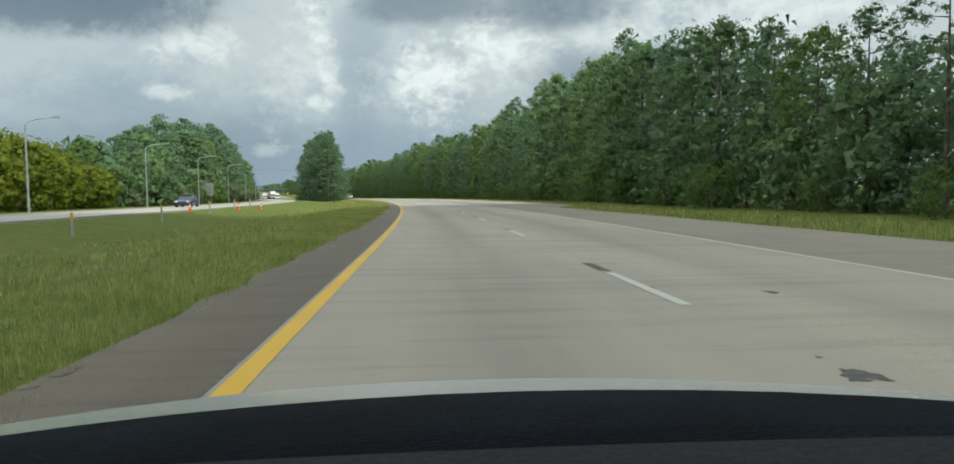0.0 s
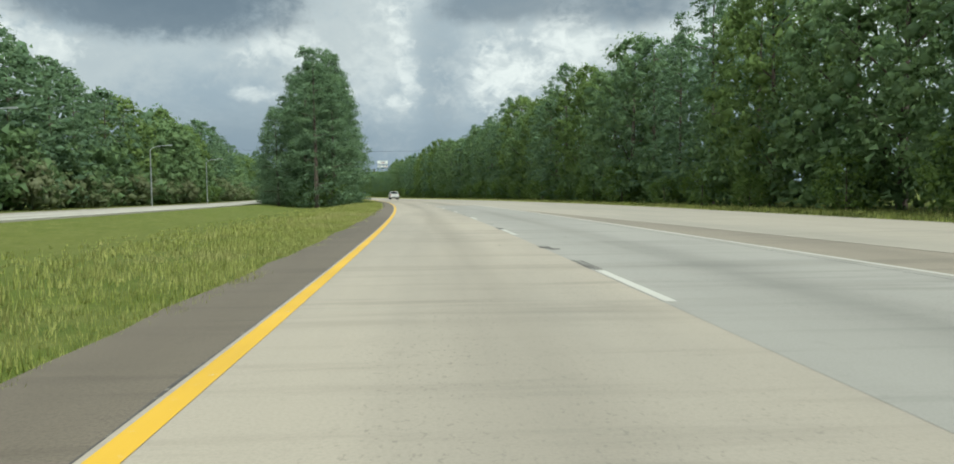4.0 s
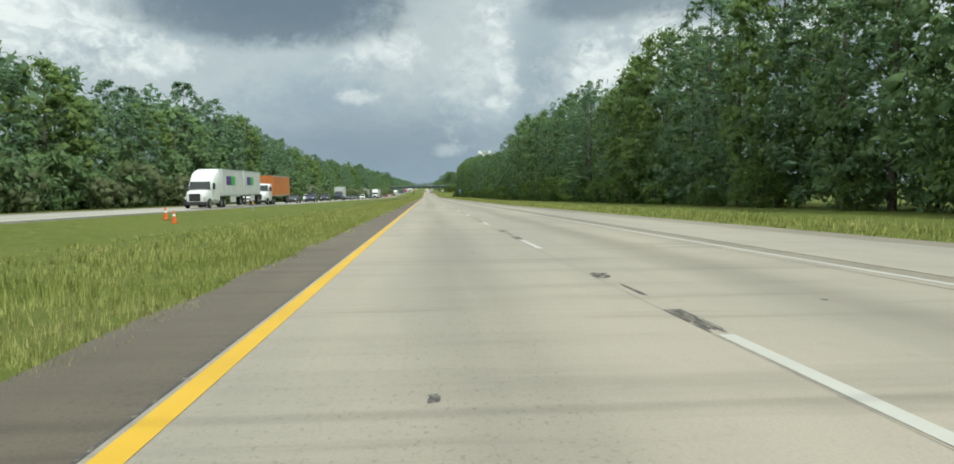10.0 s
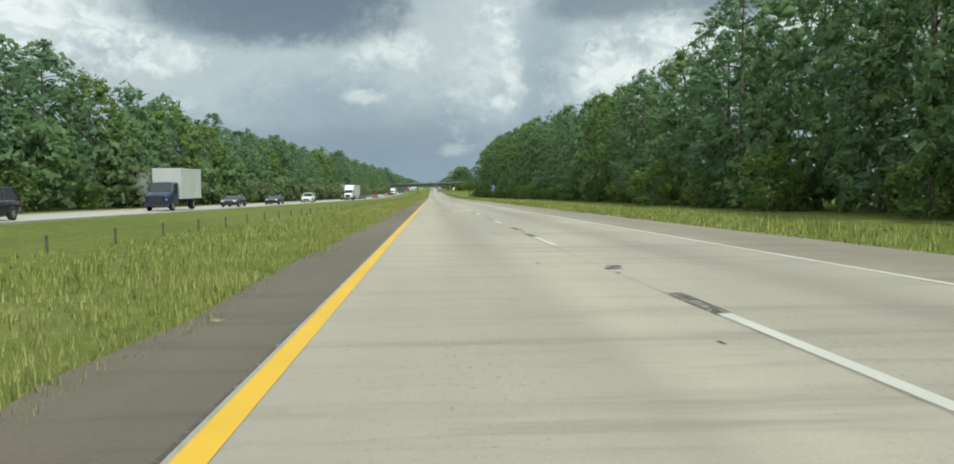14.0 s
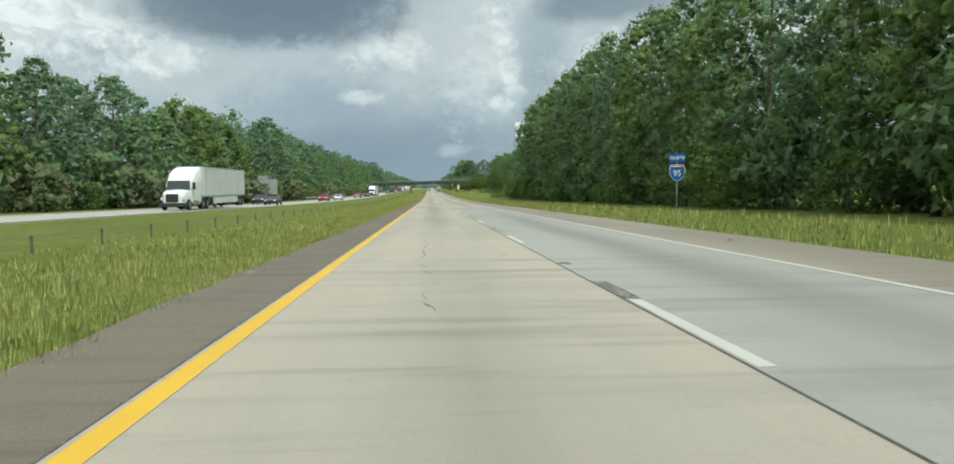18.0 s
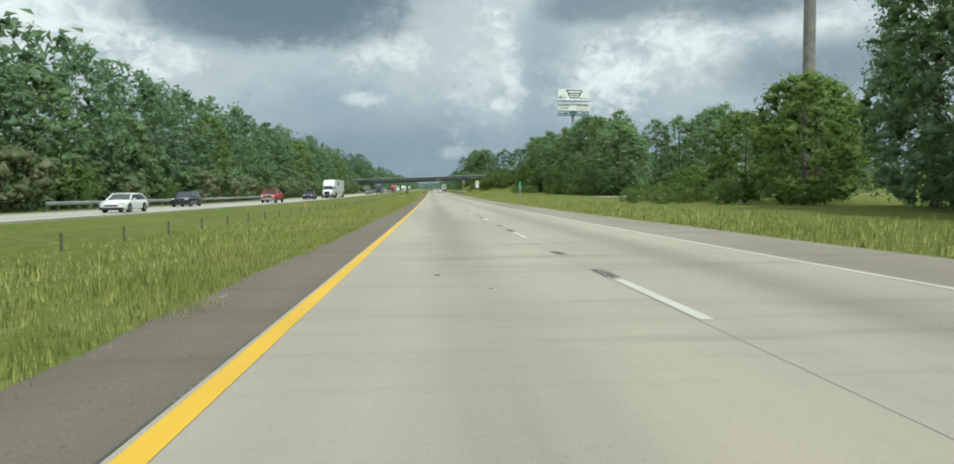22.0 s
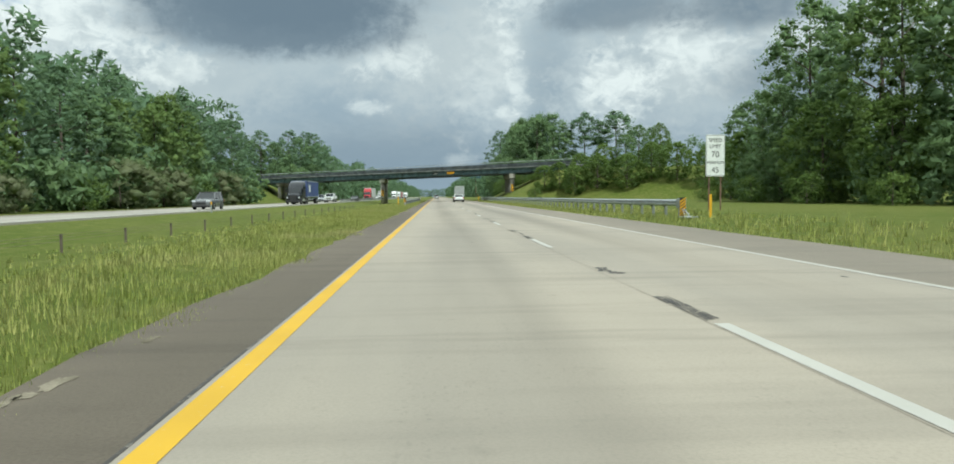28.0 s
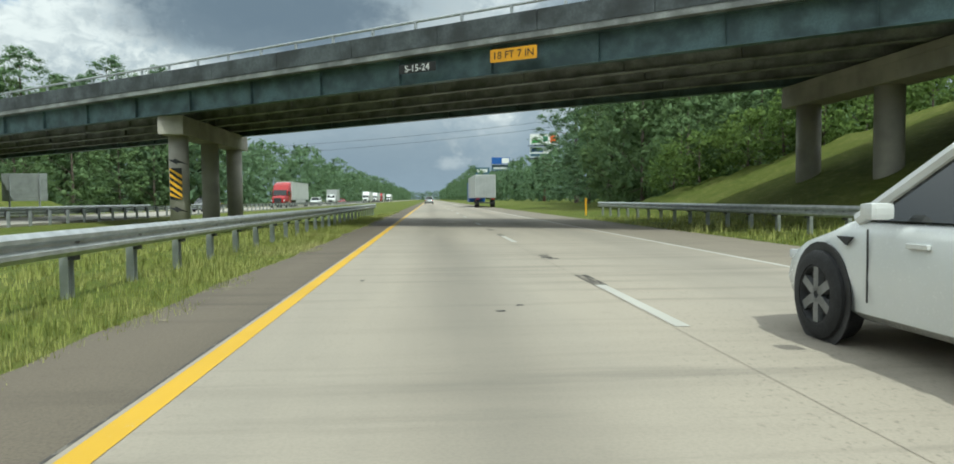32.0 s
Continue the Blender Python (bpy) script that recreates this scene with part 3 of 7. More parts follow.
for k in range(-1, 92):
    s, x = DASH_0 + k * DASH_STEP, lane_x(DASH_0 + k * DASH_STEP)
    if k not in (14, 15, 50, 51, 52, 53):
        milled(s + 3.0 + pr.uniform(-0.1, 0.15), s + pr.uniform(4.1, 4.7), x, pr.uniform(0.17, 0.22))
    if k in GROOVED or (k not in SCARS and pr.random() < 0.4):
        blot("groove", s + 5.7, x + 0.05, pr.uniform(0.9, 1.3), pr.uniform(0.035, 0.06), "patch", road)
    for j in range(SCARS.get(k, pr.choice((0, 2, 3)))):
        blot("marker_scar", s + 7.1 + j * pr.uniform(0.30, 0.38), x + 0.04 + pr.uniform(-0.08, 0.08), pr.uniform(0.25, 0.4), pr.uniform(0.19, 0.27), "patch", road, ring=pr.random() < 0.55)
    for j in range(pr.choice((1, 2, 3))):
        blot("spall", s + pr.uniform(0, 12), pr.uniform(0.5, 6.6), pr.uniform(0.05, 0.2), pr.uniform(0.03, 0.1), "patch", road)
for s, x, ls, lx in ((211.6, 5.1, 1.7, 0.14), (209.1, 4.82, 0.5, 0.2), (205.9, 5.1, 0.5, 0.36), (309, 7.0, 2.5, 0.07), (406.9, 5.39, 1.3, 0.12), (838, 4.9, 1.1, 0.1), (46.3, 6.6, 0.6, 0.4), (46.3, 7.6, 0.5, 0.7), (8.0, 4.9, 0.3, 0.12), (4.4, 3.72, 0.3, 0.26), (38.9, 3.77, 0.6, 0.3)):
    blot("asphalt_patch", s, x, ls, lx, "patch", road)


def crack(s0, s1, x, wander=0.055, width=0.0045):
    """A crack that wanders along the lane, wider where the edges have broken away."""
    bm = bmesh.new()
    uv = bm.loops.layers.uv.new("road")
    rows, s, o = [], s0, 0.0
    while s < s1:
        o = max(-0.6, min(0.6, o + pr.uniform(-wander, wander)))
        w = width * pr.choice((0.3, 0.5, 0.7, 1.0, 3.2))
        rows.append([(bm.verts.new(at(s, x + o + d, 0.003)), (x + o + d, s)) for d in (-w, w)])
        s += pr.uniform(0.08, 0.3)
    for a, b in zip(rows, rows[1:]):
        if pr.random() < 0.22:
            continue
        f = bm.faces.new((a[0][0], a[1][0], b[1][0], b[0][0]))
        for lp, c in zip(f.loops, (a[0], a[1], b[1], b[0])):
            lp[uv].uv = c[1]
    return mesh_object("crack", bm, "patch", road)


for s0, s1, x in ((38, 50, 2.45), (42, 54, 1.2), (38, 52, 4.95), (57, 66, 2.1), (69, 82, 2.2), (84, 96, 2.3), (103.5, 113, 2.4), (118, 132, 2.1), (187, 196, 2.3), (607, 622, 1.6), (625, 640, 1.5), (703, 712, 1.5), (1052, 1068, 6.0)):
    crack(s0, s1, x)
# broken edges along the widest cracks
for s, x, ls, lx in ((104.6, 2.2, 0.25, 0.04), (105.2, 2.2, 0.22, 0.05), (106.1, 2.27, 0.4, 0.06), (106.7, 2.33, 0.3, 0.05), (107.7, 2.5, 0.3, 0.05), (109.0, 2.56, 0.25, 0.04), (110.5, 2.6, 0.2, 0.04), (40.7, 2.49, 0.35, 0.07), (39.7, 2.46, 0.2, 0.04), (42.7, 2.45, 0.2, 0.04)):
    blot("spall", s, x, ls, lx, "patch", road)
# sand and grit washed to the edge of the grass
for k in range(290):
    s = pr.uniform(0, 1100)
    blot("sand", s, -1.08 + 0.10 * math.sin(0.8 * s) + 0.07 * math.sin(2.1 * s) + pr.uniform(-0.06, 0.08), pr.uniform(0.1, 0.4), pr.uniform(0.05, 0.13), "dirt", road, z=-0.006)
# small loose debris on the shoulders
for k in range(60):
    s, x = pr.uniform(20, 1100), pr.choice((pr.uniform(-1.0, -0.4), pr.uniform(7.6, 9.4)))
    blot("debris", s, x, pr.uniform(0.05, 0.3), pr.uniform(0.04, 0.15), "patch", road, z=0.0)

# ---- trees ----


def leaf_quads(c, nrm, size, aspect, rng):
    """Leaf sprays at points c, facing along nrm."""
    n = len(c)
    t = np.cross(nrm, rng.normal(size=(n, 3)))
    t /= np.linalg.norm(t, axis=1, keepdims=True) + 1e-9
    b = np.cross(nrm, t)
    b /= np.linalg.norm(b, axis=1, keepdims=True) + 1e-9
    size = size[:, None]
    fold = nrm / (np.linalg.norm(nrm, axis=1, keepdims=True) + 1e-9) * size * 0.18
    v = np.stack((c - t * size, c + t * size * 0.7 - b * size * aspect + fold, c + t * size * 0.8 + b * size * aspect - fold), 1).reshape(-1, 3)
    return v


OCTA = np.array([(1, 0, 0), (0, 1, 0), (-1, 0, 0), (0, -1, 0), (0, 0, 1), (0, 0, -1)], dtype=float)
OCTA_FACES = np.array([(0, 1, 4), (1, 2, 4), (2, 3, 4), (3, 0, 4), (1, 0, 5), (2, 1, 5), (3, 2, 5), (0, 3, 5)])


def crown_points(kind, height, radius, base, clumps, per, leaf, rng):
    """Clumps of leaves on the limbs of one tree, each round a dense heart: corners, limbs as pairs of points, normals."""
    cc, rr, limbs = [], [], []
    grow = 0.92 if per > 60 else min(1.6, math.sqrt(110 / clumps))
    dense = 0.22 if height > 2 and leaf < 0.16 else (0.42 if height > 2 and leaf < 0.2 else 0.46)
    for i in range(clumps):
        u = base + (1 - base) * (i + rng.random()) / clumps
        a = rng.random() * 6.283
        v = (u - base) / (1 - base)
        if kind == "cone":
            reach = radius * min(1.0, 0.62 + 1.6 * v) * (1.06 - 0.96 * max(0.0, v - 0.22) ** 1.1) * (1 - 0.45 * rng.random() ** 2)
            size = rng.uniform(0.17, 0.28) * radius * (1.2 - 0.65 * v) * grow
        elif kind == "pine":
            reach = radius * (0.40 + 0.62 * math.sin(math.pi * min(1.0, 0.24 + 0.66 * v))) * (1 - 0.45 * rng.random() ** 2)
            reach *= 1.0 if v < 0.80 else max(0.16, (1.05 - v) / 0.25)
            size = rng.uniform(0.16, 0.32) * radius * (1.25 - 0.5 * v) * grow
        else:
            reach = radius * math.sqrt(max(0.03, 1 - (2 * v - 0.95) ** 2 * 0.95)) * (0.95 - 0.4 * rng.random() ** 2)
            size = rng.uniform(0.17, 0.34) * radius * grow
        z = u * height * 0.97 + rng.normal() * 0.012 * height
        p = np.array((math.cos(a) * reach, math.sin(a) * reach, max(z, size * 0.6)))
        cc.append(p), rr.append(size)
        if i % (10 + clumps // 20) == 0:
            limbs.append(((0, 0, max(0.15 * height, z - reach * (0.25 if kind != "broad" else 0.8))), tuple(p)))
    mid, big = np.array(cc), np.array(rr)
    flat = 0.8 if kind == "broad" else 0.6
    # the dense hearts
    turn = rng.random(clumps) * 1.57
    ox, oy = OCTA[None, :, 0] * np.cos(turn)[:, None] - OCTA[None, :, 1] * np.sin(turn)[:, None], OCTA[None, :, 0] * np.sin(turn)[:, None] + OCTA[None, :, 1] * np.cos(turn)[:, None]
    way = np.stack((ox, oy, np.repeat(OCTA[None, :, 2], clumps, 0)), -1) + rng.normal(size=(clumps, 6, 3)) * 0.28
    heart = mid[:, None, :] + way * (dense * big)[:, None, None] * np.array((1.1, 1.1, flat))
    hn = way * 0.8 + (mid * np.array((1, 1, 0)) / radius)[:, None, :] * 0.4 + np.array((0, 0, 0.3))
    heart, hn = heart[:, OCTA_FACES].reshape(-1, 3), hn[:, OCTA_FACES].reshape(-1, 3)
    # the leaves
    cc, rr = np.repeat(mid, per, 0), np.repeat(big, per)
    d = rng.normal(size=(len(cc), 3))
    d /= np.linalg.norm(d, axis=1, keepdims=True)
    d[:, 2] *= flat
    shell = rr * (0.22 + 1.0 * rng.random(len(cc)) ** 0.75)
    c = cc + d * shell[:, None]
    if kind != "broad":
        c[:, 2] -= 0.22 * np.linalg.norm(d[:, :2], axis=1) * shell
    nrm = d + rng.normal(size=d.shape) * 0.6 + np.array((0, 0, 0.45))
    size = leaf * rng.uniform(0.55, 1.35, len(c))
    out = cc * np.array((1, 1, 0)) / radius
    soft = np.repeat(d * 0.75 + out * 0.45 + np.array((0, 0, 0.35)) + rng.normal(size=d.shape) * 0.25, 3, 0)
    soft = np.concatenate((hn, soft))
    soft /= np.linalg.norm(soft, axis=1, keepdims=True)
    return np.concatenate((heart, leaf_quads(c, nrm, size, 0.30 if kind != "broad" else 0.5, rng))), limbs, soft


def trunk_mesh(height, r, limbs, bare=0.9):
    bm = bmesh.new()
    lean = (random.uniform(-0.25, 0.25), random.uniform(-0.25, 0.25))
    pts = [(lean[0] * k * k, lean[1] * k * k, height * bare * k) for k in (0, 0.12, 0.4, 0.7, 1.0)]
    for i, (a, b) in enumerate(zip(pts, pts[1:])):
        rod(bm, a, b, r * (1.25, 1.0, 0.75, 0.45)[i], r * (1.0, 0.75, 0.45, 0.1)[i])
    for a, b in limbs:
        rod(bm, a, b, r * 0.28, r * 0.06, 4)
    return bm


TREES = {
    "tall_pine": ("pine", 20.0, 4.5, 0.06, 250, 33, 0.172, 0.24, "pine", "tall dark green pine at the edge of the woods", "pine tree"),
    "slim_pine": ("pine", 18.0, 3.7, 0.12, 210, 33, 0.170, 0.20, "pine", "slim pine with a long trunk and ragged crown", "pine tree"),
    "median_pine": ("cone", 20.0, 4.3, 0.02, 300, 62, 0.152, 0.24, "pine", "tall dense pine in a clump on the grassy median", "pine tree"),
    "oak": ("broad", 14.0, 4.8, 0.03, 225, 32, 0.164, 0.24, "broad", "dense green broadleaf tree at the edge of the woods", "tree"),
    "sweetgum": ("broad", 17.0, 4.0, 0.04, 225, 32, 0.162, 0.20, "broad", "tall narrow broadleaf tree with green foliage", "tree"),
    "vine_tree": ("broad", 13.0, 5.0, 0.02, 200, 28, 0.20, 0.20, "shrub", "low sunlit tree overgrown with bright green creepers", "tree"),
    "edge_pine": ("pine", 17.0, 4.6, 0.05, 190, 17, 0.27, 0.22, "pine", "rounded green pine beyond the oncoming lanes", "pine tree"),
    "edge_oak": ("broad", 13.0, 4.6, 0.03, 180, 17, 0.25, 0.22, "broad", "leafy green tree beyond the oncoming lanes", "tree"),
    "edge_gum": ("broad", 15.5, 4.3, 0.04, 180, 17, 0.25, 0.20, "lit_broad", "tall light green broadleaf tree beyond the oncoming lanes", "tree"),
    "light_gum": ("broad", 15.0, 4.0, 0.03, 225, 32, 0.164, 0.20, "lit_broad", "light green broadleaf tree at the edge of the woods", "tree"),
    "blossom_shrub": ("broad", 4.2, 3.2, 0.02, 50, 32, 0.17, 0.07, "blossom", "spreading bush with pale dusty blossom", "bush"),
    "bare_pine": ("pine", 21.0, 3.4, 0.62, 80, 30, 0.28, 0.20, "pine", "tall pine with a bare trunk and a high tufted crown", "pine tree"),
    "shrub": ("broad", 3.6, 2.2, 0.05, 64, 22, 0.14, 0.07, "shrub", "bright green roadside bush", "bush"),
    "willow_shrub": ("broad", 8.0, 4.2, 0.03, 90, 34, 0.24, 0.12, "willow", "yellow-green leafy young tree", "tree"),
}
MODELS, SOURCES = {}, {}


def plant(kind, s, x, scale=1.0, wide=1.0, label="", group="", variant=0):
    """A tree or bush of a kind: the first of each variant is built, the others are copies of it."""
    base = at(s, x, ground_z(s, x) - 0.05)
    key = (kind, variant)
    m = Matrix.Translation(base) @ Matrix.Rotation(random.uniform(0, 6.28), 4, "Z")
    fat = scale * wide * random.uniform(0.9, 1.12)
    m = m @ Matrix.Diagonal((fat, fat, scale, 1))
    if key in MODELS:
        ob = copy_thing(MODELS[key], m)
        ob.matrix_basis = m
    else:
        form, h, r, low, clumps, per, leaf, trunk, mat, text, cat = TREES[kind]
        rng = np.random.default_rng(11 + 17 * len(MODELS))
        v, limbs, soft = crown_points(form, h, r, low, clumps, per, leaf, rng)
        ob = thing("tree" if cat != "bush" else "bush", text, cat, m)
        part("trunk", trunk_mesh(h, trunk, limbs), "bark", ob)
        arrays("crown", v, np.arange(len(v)).reshape(-1, 3), mat, ob, soft)
        MODELS[key] = ob
    if label:
        ob["label"] = label
    if group:
        ob["group"] = group
    return ob


def wood(name, places, label, leaf=0.5, clumps=50, per=9, kinds=("pine", "broad"), mat="pine"):
    """Many trees seen only as one wood: places are (s, x, height, radius)."""
    rng = np.random.default_rng(len(places))
    models = [crown_points(kinds[i % len(kinds)], 1.0, 0.24, 0.06, clumps, per, 0.032, rng) for i in range(6)]
    models = [(m[0].reshape(-1, 3, 3), m[2]) for m in models]
    out, normals = [], []
    for s, x, h, r in places:
        m, soft = models[rng.integers(6)]
        a = rng.random() * 6.28
        c, sn = math.cos(a), math.sin(a)
        mid = m.mean(1, keepdims=True)
        off = (m - mid) * np.where(np.arange(len(m)) < 8 * clumps, 0.48 * r / 0.24, leaf / 0.032 / 0.75)[:, None, None]
        mid = mid * np.array((r / 0.24, r / 0.24, h))
        q = mid + off
        q = np.stack((q[..., 0] * c - q[..., 1] * sn, q[..., 0] * sn + q[..., 1] * c, q[..., 2]), -1)
        out.append(q + np.array(at(s, x, ground_z(s, x))))
        normals.append(np.stack((soft[:, 0] * c - soft[:, 1] * sn, soft[:, 0] * sn + soft[:, 1] * c, soft[:, 2]), -1))
    v = np.concatenate(out).reshape(-1, 3)
    return tagged(arrays(name, v, np.arange(len(v)).reshape(-1, 3), mat, None, np.concatenate(normals)), label, "woods", kind="stuff")


right_edge = knots((-60, 22.5), (75, 23.0), (130, 26.0), (343, 28.0), (440, 24.0), (490, 21.0), (560, 19.6), (620, 19.0), (680, 18.4), (720, 18.8), (760, 20.0))
tall_k = knots((18, 0.50), (85, 1.02), (140, 1.12), (200, 1.02), (280, 1.12), (400, 1.04), (440, 0.97), (500, 0.94), (538, 0.72), (580, 0.76), (620, 0.84), (680, 0.95), (757, 0.92))
left_k = knots((104, 0.56), (128, 0.85), (150, 1.08), (430, 1.08), (470, 1.18), (510, 1.08), (540, 1.04), (600, 0.96), (640, 0.93), (700, 1.05), (760, 1.10), (790, 1.2), (830, 1.04), (1100, 1.08))
rnd = random.Random(3)


def row(s0, s1, gap, edge, kinds, depth, tall, group, low=1.0):
    """A row of trees along the road: offset edge(s) plus up to depth, each of a chance kind and height."""
    s = s0
    while s < s1:
        kind = rnd.choice(kinds)
        young, wide = left_k(s), 1.0
        if group == RIGHT:
            even = (19 / TREES[kind][1]) ** 0.8 if TREES[kind][1] > 8 else 1.0
            young, wide = tall_k(s) * even, even ** -0.6
        plant(kind, s, edge(s) + rnd.uniform(*depth), rnd.uniform(*tall) * young, wide, variant=rnd.randrange(2), group=group)
        s += gap * rnd.uniform(0.75, 1.25)


RIGHT, LEFT = "trees along the highway", "trees beyond the oncoming lanes"
row(20, 757, 6.4, right_edge, ("tall_pine", "tall_pine", "slim_pine", "oak", "sweetgum", "light_gum"), (2.0, 4.5), (0.88, 1.10), RIGHT)
row(28, 760, 11.0, right_edge, ("shrub",), (-0.9, 0.4), (0.6, 1.25), RIGHT)
left_edge = knots((0, -36.5), (400, -36.0), (1100, -36.5))
row(100, 1090, 8.5, left_edge, ("edge_pine", "edge_pine", "edge_oak", "edge_gum"), (-4.0, -1.5), (0.86, 1.08), LEFT)
row(104, 1060, 13.0, left_edge, ("shrub", "blossom_shrub", "blossom_shrub"), (1.0, 2.4), (0.7, 1.2), LEFT)
for s, x, k in ((70, -36.5, 0.8), (75, -36, 0.85), (79, -39, 0.95), (83, -36.5, 0.75), (87, -38.5, 0.9), (91, -36, 0.62), (94, -39, 0.8), (98, -37, 0.6), (62, -38, 0.9), (88, -43, 0.95)):
    plant("willow_shrub", s, x, k, variant=rnd.randrange(2), group="young trees at the start of the bend")
